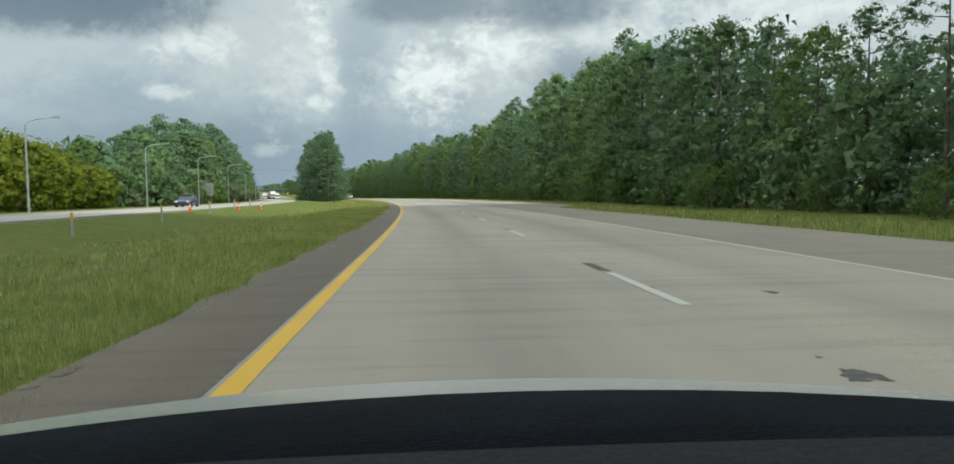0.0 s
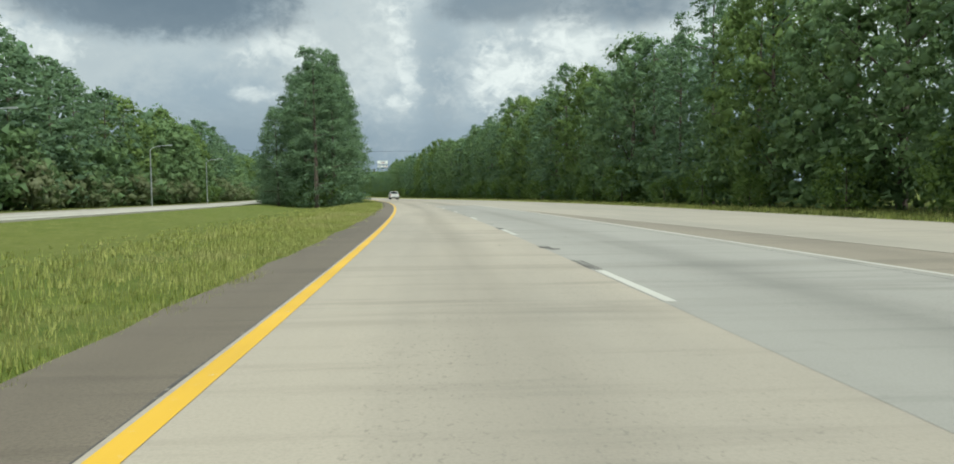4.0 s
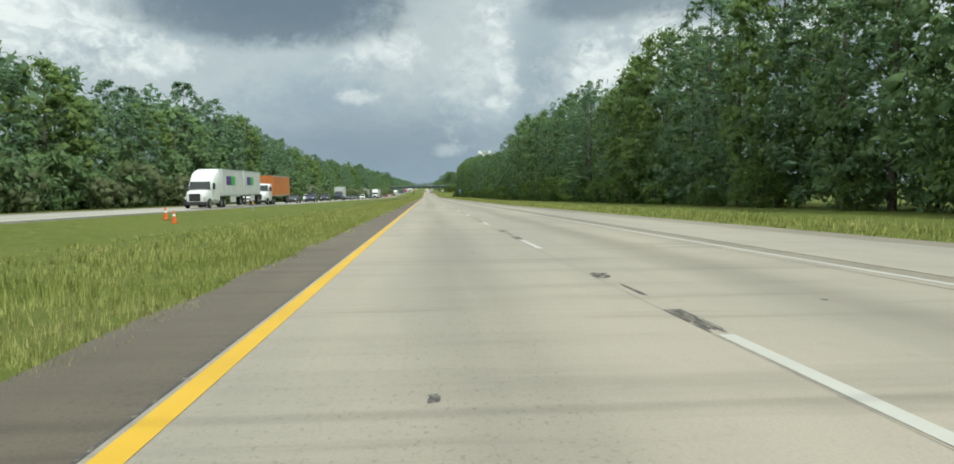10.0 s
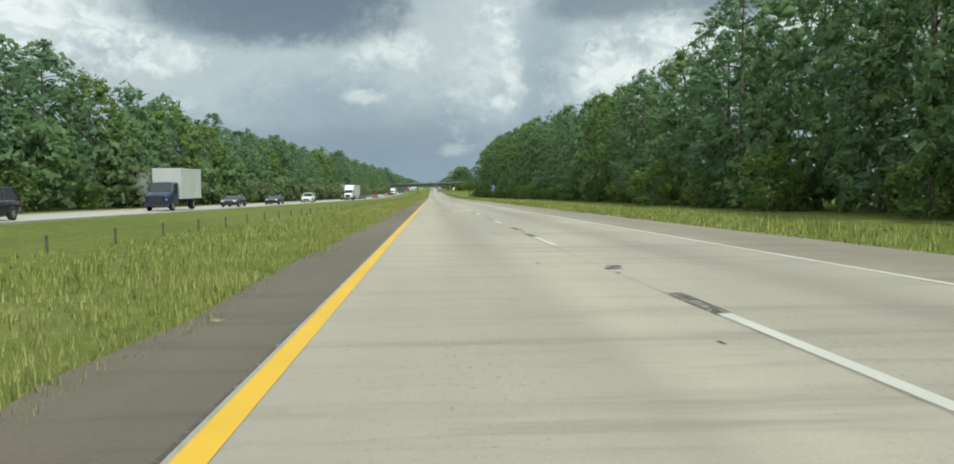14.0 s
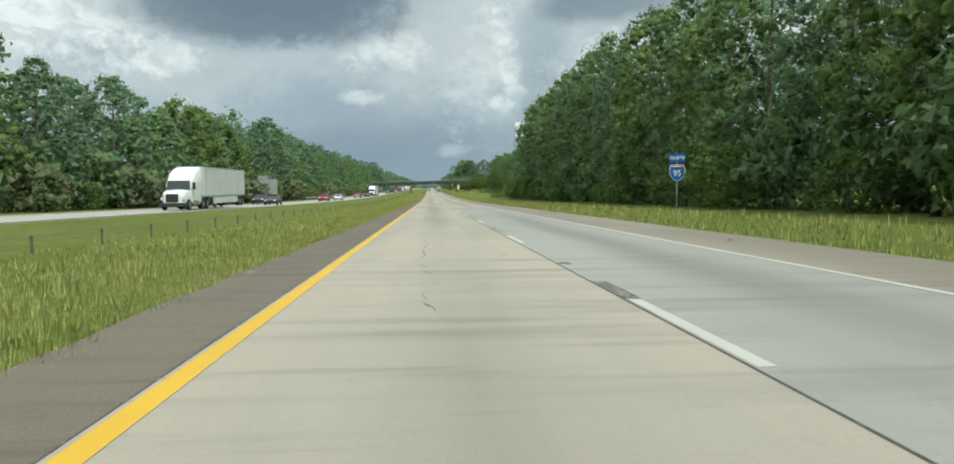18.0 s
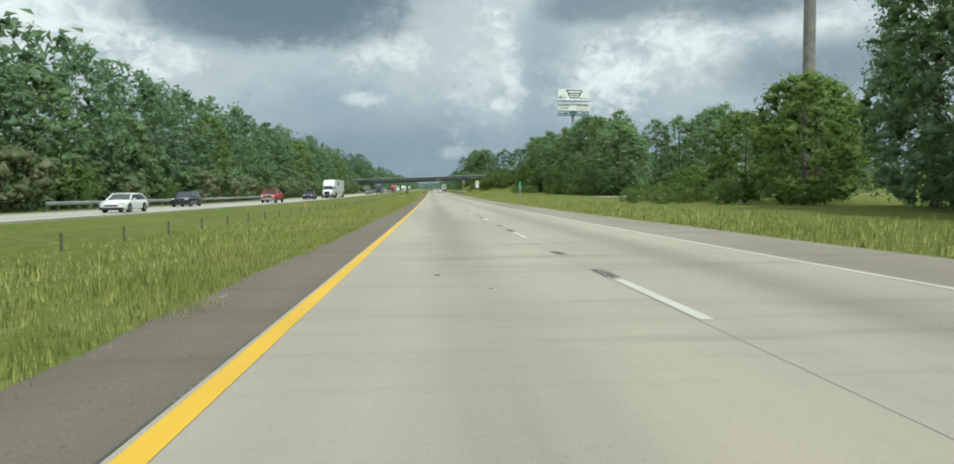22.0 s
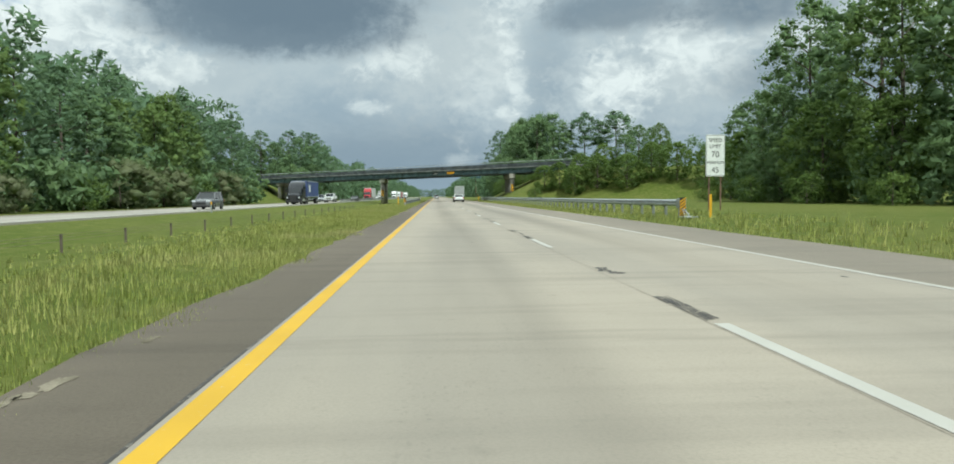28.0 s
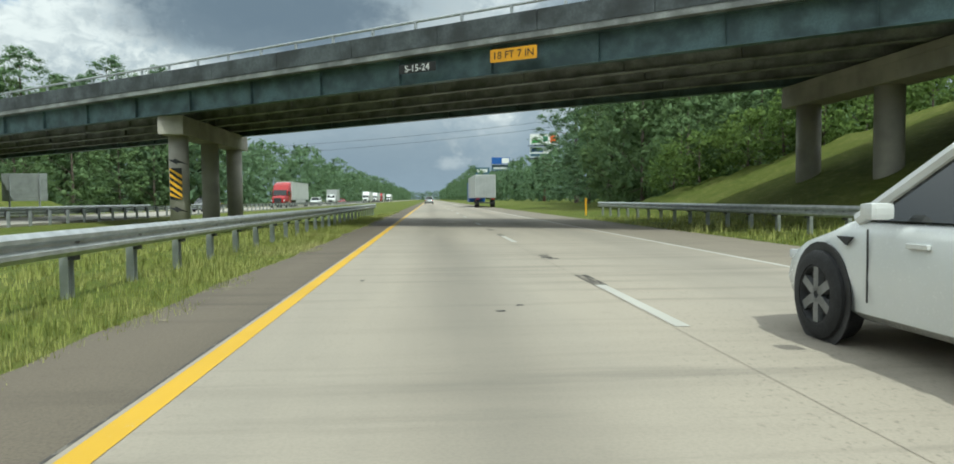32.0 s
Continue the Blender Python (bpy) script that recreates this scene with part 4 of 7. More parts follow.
# trees round the clearing and the bridge
for kind, s, x, k, w in (("tall_pine", 762, 24.0, 0.9, 0.9), ("oak", 730, 25.0, 1.3, 1.0), ("sweetgum", 738, 24.5, 1.2, 1.1), ("oak", 745, 25.5, 1.4, 0.95), ("tall_pine", 751, 25.0, 1.0, 1.0), ("oak", 719, 26.0, 1.35, 1.0), ("oak", 762, 25.0, 0.95, 1.0), ("sweetgum", 767, 26.0, 0.9, 1.0), ("oak", 770, 28.0, 0.75, 1.0), ("vine_tree", 778, 25.0, 0.66, 1.0), ("vine_tree", 784, 29.0, 0.68, 1.0), ("vine_tree", 788, 25.5, 0.55, 1.0), ("vine_tree", 793, 33.0, 0.70, 1.0), ("oak", 797, 37.0, 0.78, 1.0), ("oak", 804, 30.0, 0.68, 1.1), ("sweetgum", 928, 76.0, 1.35, 1.1), ("oak", 933, 70.0, 1.5, 0.95), ("oak", 938, 84.0, 1.65, 0.9), ("sweetgum", 935, 64.0, 1.2, 1.1), ("oak", 932, 90.0, 1.2, 1.0), ("oak", 814, 38.0, 0.6, 1.0),
                         ("oak", 866, 36.0, 0.93, 1.15), ("oak", 872, 38.0, 0.95, 1.05), ("oak", 877, 38.5, 1.05, 0.95), ("sweetgum", 883, 41.0, 0.92, 1.1), ("oak", 889, 39.0, 1.05, 1.0), ("sweetgum", 894, 43.0, 1.1, 1.0), ("light_gum", 900, 40.5, 1.2, 0.9), ("oak", 906, 38.5, 1.32, 0.85), ("sweetgum", 911, 41.0, 1.14, 1.0), ("oak", 918, 39.5, 1.3, 0.9), ("sweetgum", 924, 40.5, 1.12, 1.0), ("light_gum", 929, 37.5, 1.2, 0.85), ("oak", 934, 41.5, 1.15, 1.0),
                         ("oak", 881, 34.5, 0.65, 0.9), ("vine_tree", 890, 34.0, 0.62, 0.9), ("oak", 899, 34.5, 0.7, 0.9), ("vine_tree", 908, 34.0, 0.7, 0.9), ("oak", 917, 34.5, 0.7, 0.9), ("vine_tree", 926, 34.0, 0.62, 0.9),
                         ("oak", 964, 41.0, 1.2, 0.95), ("oak", 968, 44.0, 1.27, 1.0), ("sweetgum", 975, 40.5, 1.2, 1.0), ("oak", 982, 43.5, 1.42, 0.95), ("light_gum", 989, 39.5, 1.3, 1.0), ("oak", 996, 42.0, 1.42, 0.95), ("sweetgum", 1003, 39.0, 1.2, 1.05), ("oak", 1010, 43.0, 1.2, 1.0), ("vine_tree", 972, 36.0, 0.6, 1.0), ("vine_tree", 985, 36.0, 0.65, 1.0), ("vine_tree", 994, 35.5, 0.7, 1.0), ("oak", 1003, 36.0, 0.8, 1.0), ("vine_tree", 1012, 37.0, 0.65, 1.0), ("oak", 1018, 41.0, 0.95, 1.0),
                         ("sweetgum", 1040, 46.0, 0.5, 1.2), ("vine_tree", 1034, 50.0, 0.6, 1.2), ("oak", 1043, 51.0, 0.55, 1.1), ("vine_tree", 1029, 46.0, 0.5, 1.2), ("oak", 1048, 48.0, 0.5, 1.1), ("vine_tree", 1021, 41.5, 0.42, 1.2), ("vine_tree", 1063, 21.0, 0.36, 1.15), ("vine_tree", 1062, 23.5, 0.38, 1.2), ("vine_tree", 1058, 25.5, 0.40, 1.2), ("vine_tree", 1062, 27.5, 0.42, 1.2), ("vine_tree", 1058, 29.5, 0.46, 1.2), ("vine_tree", 1063, 32.0, 0.44, 1.2), ("sweetgum", 1060, 35.0, 0.45, 1.2), ("vine_tree", 1055, 34.0, 0.46, 1.2), ("sweetgum", 1064, 38.5, 0.46, 1.2), ("vine_tree", 1056, 38.5, 0.5, 1.1), ("sweetgum", 1068, 42.0, 0.45, 1.2), ("vine_tree", 1053, 42.0, 0.5, 1.1), ("light_gum", 1061, 41.5, 0.52, 1.1), ("vine_tree", 1048, 45.0, 0.5, 1.1),
                         ("tall_pine", 1119, 29.0, 1.1, 1.0), ("oak", 1122, 24.5, 1.35, 0.9), ("tall_pine", 1126, 33.0, 1.05, 1.0), ("bare_pine", 1120, 40.0, 1.07, 1.2), ("bare_pine", 1116.5, 47.5, 1.07, 1.5), ("tall_pine", 1190, 27.5, 1.2, 1.2), ("tall_pine", 1131, 18.8, 0.95, 1.0),
                         ("oak", 1104, 21.0, 0.62, 1.1), ("oak", 1108, 24.5, 0.75, 1.0), ("vine_tree", 1100, 25.0, 0.5, 1.1), ("oak", 1112, 19.5, 0.75, 1.0), ("oak", 1106, 28.5, 0.75, 1.0), ("vine_tree", 1098, 29.0, 0.55, 1.1), ("oak", 1117, 17.8, 0.8, 0.9), ("oak", 1124, 18.2, 0.85, 0.9), ("oak", 1109, 18.0, 0.45, 1.1), ("oak", 1116, 23.5, 0.7, 1.0), ("oak", 1120, 20.5, 0.7, 1.0), 
                         ("oak", 1117, 27.0, 1.5, 0.85), ("sweetgum", 1120, 31.5, 1.3, 1.1), ("oak", 1124, 28.0, 1.6, 0.8), ("tall_pine", 1130, 26.5, 1.1, 1.1), ("oak", 1136, 26.0, 1.6, 0.8), ("tall_pine", 1143, 26.5, 1.12, 1.1), ("oak", 1150, 26.5, 1.65, 0.8), ("sweetgum", 1158, 27.5, 1.35, 1.1), ("tall_pine", 1167, 27.5, 1.15, 1.1), ("tall_pine", 1178, 27.0, 1.18, 1.1),
                         ("edge_oak", 1040, -41.0, 1.1, 1.0), ("edge_pine", 1048, -43.0, 0.95, 1.0), ("edge_gum", 1056, -41.5, 1.0, 1.1), ("edge_pine", 1063, -44.0, 0.95, 1.0), ("edge_oak", 1068, -47.0, 1.1, 1.0), ("tall_pine", 1163, -60.0, 1.08, 1.2), ("oak", 1166, -56.5, 1.4, 0.85), ("tall_pine", 1166, -53.5, 1.15, 1.2), ("oak", 1170, -50.0, 1.35, 0.9), ("tall_pine", 1173, -48.0, 1.02, 1.1), ("tall_pine", 1178, -47.0, 1.2, 1.2), ("oak", 1183, -44.5, 1.5, 0.85), ("tall_pine", 1189, -43.5, 1.22, 1.1), ("tall_pine", 1196, -42.0, 1.22, 1.2), ("oak", 1203, -41.5, 1.5, 0.85), ("oak", 1146, -44.0, 0.75, 1.0), ("oak", 1156, -42.5, 0.8, 1.0), ("sweetgum", 1166, -41.0, 0.65, 1.2), ("oak", 1176, -40.0, 0.85, 1.0), ("oak", 1188, -39.0, 0.8, 1.0)):
    plant(kind, s, x, k, w, variant=rnd.randrange(2), group="trees round the bridge")
for s, x, k in ((786, 18.5, 0.34), (789, 21.0, 0.4), (792, 18.0, 0.3), (794, 20.5, 0.4), (797, 23.0, 0.45), (800, 19.5, 0.34), (803, 22.0, 0.5), (808, 27.0, 0.8), (823, 34.5, 0.85), (819, 32.5, 0.8), (815, 31.0, 0.9), (811, 29.5, 0.9), (806, 28.0, 0.95), (801, 26.0, 0.9), (797, 25.0, 0.9), (820, 38.5, 1.0), (812, 36.0, 1.0), (783, 22.0, 0.5), (872, 31.5, 0.6), (888, 31.0, 0.7), (902, 30.5, 0.7), (916, 31.0, 0.6), (935, 29.0, 0.6), (945, 26.0, 0.55), (952, 29.5, 0.6), (977, 31.0, 0.6), (990, 32.0, 0.7), (1002, 32.5, 0.7), (1016, 33.5, 0.7), (1058, 18.5, 0.6), (1100, 18.5, 0.8), (1103, 17.0, 0.8), (1097, 21.0, 0.9), (1101, 22.5, 1.0), (1094, 24.5, 0.9), (1106, 16.5, 0.7), (1098, 19.5, 0.8)):
    plant("shrub", s, x, k, 1.1, variant=rnd.randrange(2), group="bushes by the clearing")
woods = [(s + rnd.uniform(-2, 2), right_edge(s) + 9 + d + rnd.uniform(-2, 2), rnd.uniform(17, 20.5) * tall_k(s), rnd.uniform(3.8, 5.0)) for s in range(60, 745, 7) for d in (-2, 5)]
woods += [(s, right_edge(s) + 9 + d, rnd.uniform(9, 12), 3.6) for s in range(14, 60, 6) for d in (0, 6)]
wood("woods", woods, "dark pine woods behind the roadside trees", leaf=0.32, clumps=44, per=12)
woods = [(s + rnd.uniform(-2, 2), -43 - d + rnd.uniform(-2, 2), rnd.uniform(15, 19) * (0.5 + 0.5 * hill(s, 104, 160)) * (1.0 + 0.18 * hill(s, 690, 780)), rnd.uniform(3.4, 4.8)) for s in range(104, 1096, 7) for d in (0, 7, 15)[:3 if s > 1020 else 1]]
wood("woods", woods, "green mixed woods beyond the oncoming lanes")
woods = [(s + rnd.uniform(-2, 2), right_edge(s) + rnd.uniform(1.4, 2.8), rnd.uniform(4.0, 8.5), rnd.uniform(1.8, 2.8)) for s in range(24, 757, 5)]
woods += [(s + rnd.uniform(-2, 2), x + rnd.uniform(-1.5, 1.5), h * rnd.uniform(0.8, 1.2), 2.4) for s in [*range(862, 936, 6), *range(972, 1020, 6)] for x, h in ((36.0, 5.0), (44.5, 8.0))[:1 if s < 905 else 2]]
wood("undergrowth", woods, "dense green undergrowth at the edge of the woods", leaf=0.24, clumps=40, per=14, kinds=("broad",), mat="broad")
woods = [(s + rnd.uniform(-3, 3), left_edge(s) + rnd.uniform(-1.5, 0.6), rnd.uniform(4.5, 9), rnd.uniform(2.4, 3.8)) for s in range(102, 1088, 6)]
wood("undergrowth", woods, "green undergrowth beyond the oncoming lanes", leaf=0.36, clumps=36, per=14, kinds=("broad",), mat="broad")
woods = [(s + rnd.uniform(-6, 6), side + math.copysign(d, side) + rnd.uniform(-3, 3), rnd.uniform(15, 20), rnd.uniform(4, 6)) for s in range(1175, 2500, 17) for side in (-39,) for d in (0, 10)]
woods += [(s + rnd.uniform(-6, 6), (34 if s < 1420 else 27) + d + rnd.uniform(-2, 2), rnd.uniform(12, 15.5) if s < 1420 else rnd.uniform(15, 20), rnd.uniform(4, 6)) for s in range(1178, 2500, 17) for d in (0, 10)]
woods += [(2540 + rnd.uniform(-20, 20), x, rnd.uniform(14, 18), 7) for x in range(-60, 61, 6)]
wood("woods", woods, "distant woods on both sides of the highway", leaf=0.66, clumps=40, per=8)
woods = [(s, 95 + rnd.uniform(-12, 12), rnd.uniform(9, 13), 5) for s in range(860, 1060, 8)] + [(955 + rnd.uniform(-8, 8), x, rnd.uniform(11, 15), 4.5) for x in range(56, 110, 6)]
woods += [(s, x + rnd.uniform(-3, 3), rnd.uniform(9, 12), 4.0) for s in range(1170, 1200, 7) for x in (-50, -60, -70, -80)]
woods += [(s, x + rnd.uniform(-3, 3), rnd.uniform(10, 13), 4.5) for s in range(1124, 1172, 8) for x in (36, 42, 50, 58)]
woods += [(1130 + rnd.uniform(-8, 8), x, rnd.uniform(15, 19), 4.5) for x in range(62, 114, 5)]
wood("woods", woods, "green woods round the clearing and the bank", leaf=0.30, clumps=60, per=14, kinds=("broad",), mat="broad")
for ds, x, k in ((4, -15.0, 0.6), (16, -15.6, 0.7), (0, -9.6, 0.98), (6, -7.6, 0.86), (8, -11.6, 0.9), (14, -9.2, 1.08), (21, -8.2, 1.0), (22, -12.2, 0.98), (29, -10.0, 1.1), (35, -8.0, 1.0), (37, -12.4, 1.0), (43, -10.2, 1.06), (50, -8.6, 0.98), (52, -12.6, 1.0), (58, -11.0, 0.95)):
    plant("median_pine", 234 + ds, x, k * 1.1, 1.26 if ds < 25 else 1.02, variant=ds % 2, label="tall dense pine in a clump on the grassy median", group="pines on the median")
for ds, x, k in ((2, -7.8, 0.85), (9, -7.6, 0.7), (15, -7.2, 0.95), (21, -7.6, 0.8), (26, -7.0, 0.9), (32, -7.4, 0.8), (38, -7.0, 0.95), (45, -7.6, 0.8), (52, -7.8, 0.9), (57, -9.0, 0.8), (4, -11.0, 0.8)):
    plant("shrub", 234 + ds, x, k * 1.15, 1.2, variant=ds % 2, label="dark green bush under the median pines", group="pines on the median")

# ---- grass blades ----


def blades(name, bands, label, seed):
    """Tufts of grass: bands are (s0, s1, x_near, x_far, tufts per square metre, blades a tuft, height, blade width)."""
    rng = np.random.default_rng(seed)
    out, up = [], []
    for s0, s1, xa, xb, dens, per, high, wide in bands:
        n = int((s1 - s0) * abs(xb - xa) * dens)
        ss, xx = rng.uniform(s0, s1, n), rng.uniform(min(xa, xb), max(xa, xb), n)
        clump = 0.55 + 0.85 * (np.sin(ss * 0.9 + xx * 1.7) * np.sin(ss * 0.31 - xx * 0.8) * 0.5 + 0.5) * (0.7 + 0.3 * np.sin(ss * 2.9 + 3 * np.sin(xx * 2.3)))
        if xa < 0:
            xx = xx + 0.10 * np.sin(0.8 * ss) + 0.07 * np.sin(2.1 * ss)
        if xa > 0:
            xx = xx + np.array([side_out(s) for s in ss]) - 9.65
        foot = np.array([at(s, x, ground_z(s, x) - 0.02) for s, x in zip(ss, xx)])
        foot = np.repeat(foot, per, 0)
        h = np.repeat(high * clump, per) * rng.uniform(0.55, 1.3, n * per)
        foot[:, :2] += rng.normal(size=(n * per, 2)) * 0.05
        a = rng.random(n * per) * 6.283
        flat = np.stack((np.cos(a), np.sin(a), np.zeros_like(a)), 1)
        side = np.stack((-flat[:, 1], flat[:, 0], np.zeros_like(a)), 1) * (wide * rng.uniform(0.6, 1.3, n * per))[:, None]
        tip = foot + flat * (h * rng.uniform(0.05, 0.6, n * per))[:, None]
        tip[:, 2] += h
        out.append(np.stack((foot - side, foot + side, tip), 1).reshape(-1, 3))
        nn = flat * 0.35 + rng.normal(size=flat.shape) * 0.25 + np.array((0, 0, 1.0))
        up.append(np.repeat(nn / np.linalg.norm(nn, axis=1, keepdims=True), 3, 0))
    v = np.concatenate(out)
    return tagged(arrays(name, v, np.arange(len(v)).reshape(-1, 3), "blade", None, np.concatenate(up)), label, "grass", kind="stuff")


blades("grass", [(-4, 1125, -0.98, -1.4, 66, 5, 0.10, 0.0055), (-4, 1118, -1.2, -2.2, 66, 5, 0.16, 0.0055), (-4, 1110, -2.2, -3.6, 34, 5, 0.19, 0.008), (-4, 1100, -3.6, -6.0, 11, 5, 0.19, 0.012), (-4, 1090, -6.0, -10.5, 2.5, 5, 0.17, 0.019)],
       "tall uncut grass along the median", 1)
blades("grass", [(5, 1100, 9.72, 10.6, 12, 4, 0.22, 0.012), (5, 1100, 10.6, 14.5, 6, 4, 0.30, 0.016)], "uncut grass along the outer verge", 2)

# ---- more materials ----
MAT.update({
    "black": material("black_paint", (0.018, 0.018, 0.018), 0.5, scale=3, vary=0.2),
    "yellow": material("yellow_sheeting", (0.80, 0.42, 0.02), 0.45, scale=3, vary=0.06),
    "sign_white": material("white_sheeting", (0.78, 0.79, 0.77), 0.4, scale=2, vary=0.05, stain=0.06),
    "sign_blue": material("blue_sheeting", (0.02, 0.10, 0.36), 0.4, scale=2, vary=0.08),
    "sign_red": material("red_sheeting", (0.50, 0.04, 0.03), 0.4, scale=2, vary=0.08),
    "sign_green": material("green_sheeting", (0.01, 0.20, 0.10), 0.4, scale=2, vary=0.08),
    "sign_slate": material("slate_print", (0.06, 0.13, 0.17), 0.5, scale=2, vary=0.08),
    "sign_amber": material("amber_sheeting", (0.72, 0.34, 0.01), 0.45, scale=2, vary=0.08, stain=0.1),
    "sign_back": material("aluminium_back", (0.40, 0.43, 0.42), 0.5, 0.4, scale=1.5, vary=0.1, stain=0.15),
    "orange": material("orange_plastic", (0.75, 0.13, 0.02), 0.5, scale=3, vary=0.1),
    "rubber": material("rubber", (0.02, 0.02, 0.021), 0.8, scale=8, vary=0.2, bump=0.2),
    "rim": material("alloy", (0.55, 0.56, 0.57), 0.3, 0.8, scale=6, vary=0.1),
    "dark_rim": material("grey_wheel_cover", (0.22, 0.225, 0.23), 0.4, 0.5, scale=6, vary=0.15),
    "glass": material("tinted_glass", (0.014, 0.018, 0.020), 0.06, 0.0, scale=2, vary=0.1, spec=0.8),
    "chrome": material("chrome", (0.75, 0.76, 0.77), 0.10, 1.0, scale=4, vary=0.04),
    "trim": material("dark_trim", (0.03, 0.03, 0.032), 0.55, scale=6, vary=0.2),
    "red_lens": material("red_lens", (0.42, 0.012, 0.014), 0.15, scale=5, vary=0.1),
    "clear_lens": material("clear_lens", (0.62, 0.64, 0.66), 0.1, scale=5, vary=0.06),
    "white_car": material("white_car_paint", (0.66, 0.67, 0.655), 0.22, scale=1.0, vary=0.03, stain=0.04),
    "cream": material("cream_gelcoat", (0.74, 0.73, 0.69), 0.3, scale=1.0, vary=0.04, stain=0.08),
    "black_car": material("black_car_paint", (0.018, 0.02, 0.024), 0.18, scale=1.0, vary=0.1),
    "grey_car": material("grey_car_paint", (0.16, 0.165, 0.17), 0.22, 0.3, scale=1.0, vary=0.06),
    "silver_car": material("silver_car_paint", (0.50, 0.53, 0.55), 0.2, 0.5, scale=1.0, vary=0.04),
    "blue_car": material("dark_blue_car_paint", (0.022, 0.035, 0.07), 0.2, scale=1.0, vary=0.1),
    "red_car": material("red_car_paint", (0.34, 0.022, 0.024), 0.22, scale=1.0, vary=0.06),
    "trailer_white": material("white_trailer_skin", (0.54, 0.55, 0.545), 0.45, scale=0.6, vary=0.05, stain=0.12),
    "container_orange": material("orange_container", (0.52, 0.17, 0.045), 0.55, scale=0.6, vary=0.1, stain=0.15),
    "container_blue": material("blue_container", (0.045, 0.075, 0.22), 0.55, scale=0.6, vary=0.1, stain=0.15),
    "grey_door": material("grey_trailer_door", (0.42, 0.44, 0.44), 0.5, 0.2, scale=0.8, vary=0.08, stain=0.25),
    "purple": material("purple_print", (0.07, 0.03, 0.20), 0.5, scale=2, vary=0.05),
    "lime": material("green_print", (0.07, 0.38, 0.08), 0.5, scale=2, vary=0.05),
    "metal_siding": material("tan_metal_siding", (0.50, 0.48, 0.43), 0.5, 0.1, scale=0.7, vary=0.08, stain=0.2),
    "metal_roof": material("pale_metal_roof", (0.52, 0.55, 0.55), 0.4, 0.4, scale=0.7, vary=0.1, stain=0.2),
    "rust_steel": material("rusty_steel", (0.22, 0.13, 0.09), 0.8, 0.1, scale=2.0, vary=0.25, stain=0.3),
    "pole_grey": material("weathered_pole", (0.22, 0.205, 0.185), 0.7, scale=1.5, vary=0.15, fine_scale=20.0, stain=0.3),
    "wood_post": material("weathered_wood", (0.16, 0.13, 0.10), 0.9, scale=3.0, vary=0.25, bump=0.4),
    "dash": material("black_dashboard", (0.007, 0.009, 0.013), 0.6, spec=0.01, scale=5.0, vary=0.2, bump=0.2, fine_scale=200),
    "grey_dash": material("grey_dashboard", (0.014, 0.015, 0.017), 0.8, spec=0.1, scale=5.0, vary=0.1, bump=0.2, fine_scale=200),
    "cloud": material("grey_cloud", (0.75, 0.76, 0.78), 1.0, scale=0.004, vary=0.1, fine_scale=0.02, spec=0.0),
})


def text(words, size, mat, parent, m, thick=0.004, label=""):
    """Lettering in the built-in font, centred on the pose m, which faces along its -y axis."""
    cu = bpy.data.curves.new("letters", "FONT")
    cu.body, cu.size, cu.extrude, cu.align_x, cu.align_y = words, size, thick, "CENTER", "CENTER"
    cu.resolution_u = 3
    tmp = bpy.data.objects.new("letters", cu)
    me = bpy.data.meshes.new_from_object(tmp)
    bpy.data.objects.remove(tmp), bpy.data.curves.remove(cu)
    me.transform(m @ Matrix.Rotation(radians(90), 4, "X"))
    me.materials.clear()
    me.materials.append(MAT[mat])
    ob = new("lettering", me)
    ob.parent = parent
    if label:
        ob["label"] = label
    return ob


def P(x, y, z, rz=0.0):
    return Matrix.Translation((x, y, z)) @ Matrix.Rotation(radians(rz), 4, "Z")


def spot(s, x, turn=0.0, z=None):
    """Pose of a thing that stands on the ground at a place of the road."""
    return road_pose(s, x, ground_z(s, x) if z is None else z, turn)


def moved(bm, m):
    bmesh.ops.transform(bm, matrix=m, verts=bm.verts[:])
    return bm


def panel(w, h, t=0.01, r=0.05):
    """An upright plate, centred, with rounded corners; its face looks along -y."""
    bm = bmesh.new()
    pts = []
    for cx, cz, a0 in ((w / 2 - r, h / 2 - r, 0), (-w / 2 + r, h / 2 - r, 90), (-w / 2 + r, -h / 2 + r, 180), (w / 2 - r, -h / 2 + r, 270)):
        pts += [(cx + r * math.cos(radians(a0 + k * 45)), cz + r * math.sin(radians(a0 + k * 45))) for k in range(3)]
    return prism(bm, pts, -t / 2, t / 2)


def chevrons(parent, w, h, m, n, name="stripe", flip=1):
    """Slanting yellow bars on a black board that faces along -y at the pose m."""
    part("board", moved(panel(w, h, 0.012, 0.02), m), "black", parent, "black striped marker board")
    step = h / n
    for k in range(n):
        z0 = -h / 2 + k * step
        lo, hi = max(-h / 2, z0), min(h / 2, z0 + step * 0.5)
        rise = w * 0.7
        bm = bmesh.new()
        a = [(-w / 2 * flip, min(h / 2, max(-h / 2, lo + rise / 2))), (w / 2 * flip, max(-h / 2, lo - rise / 2)), (w / 2 * flip, max(-h / 2, hi - rise / 2)), (-w / 2 * flip, min(h / 2, hi + rise / 2))]
        if abs(a[0][1] - a[3][1]) + abs(a[1][1] - a[2][1]) < 0.03:
            continue
        part(name, moved(prism(bm, a, -0.012, -0.007), m), "yellow", parent)


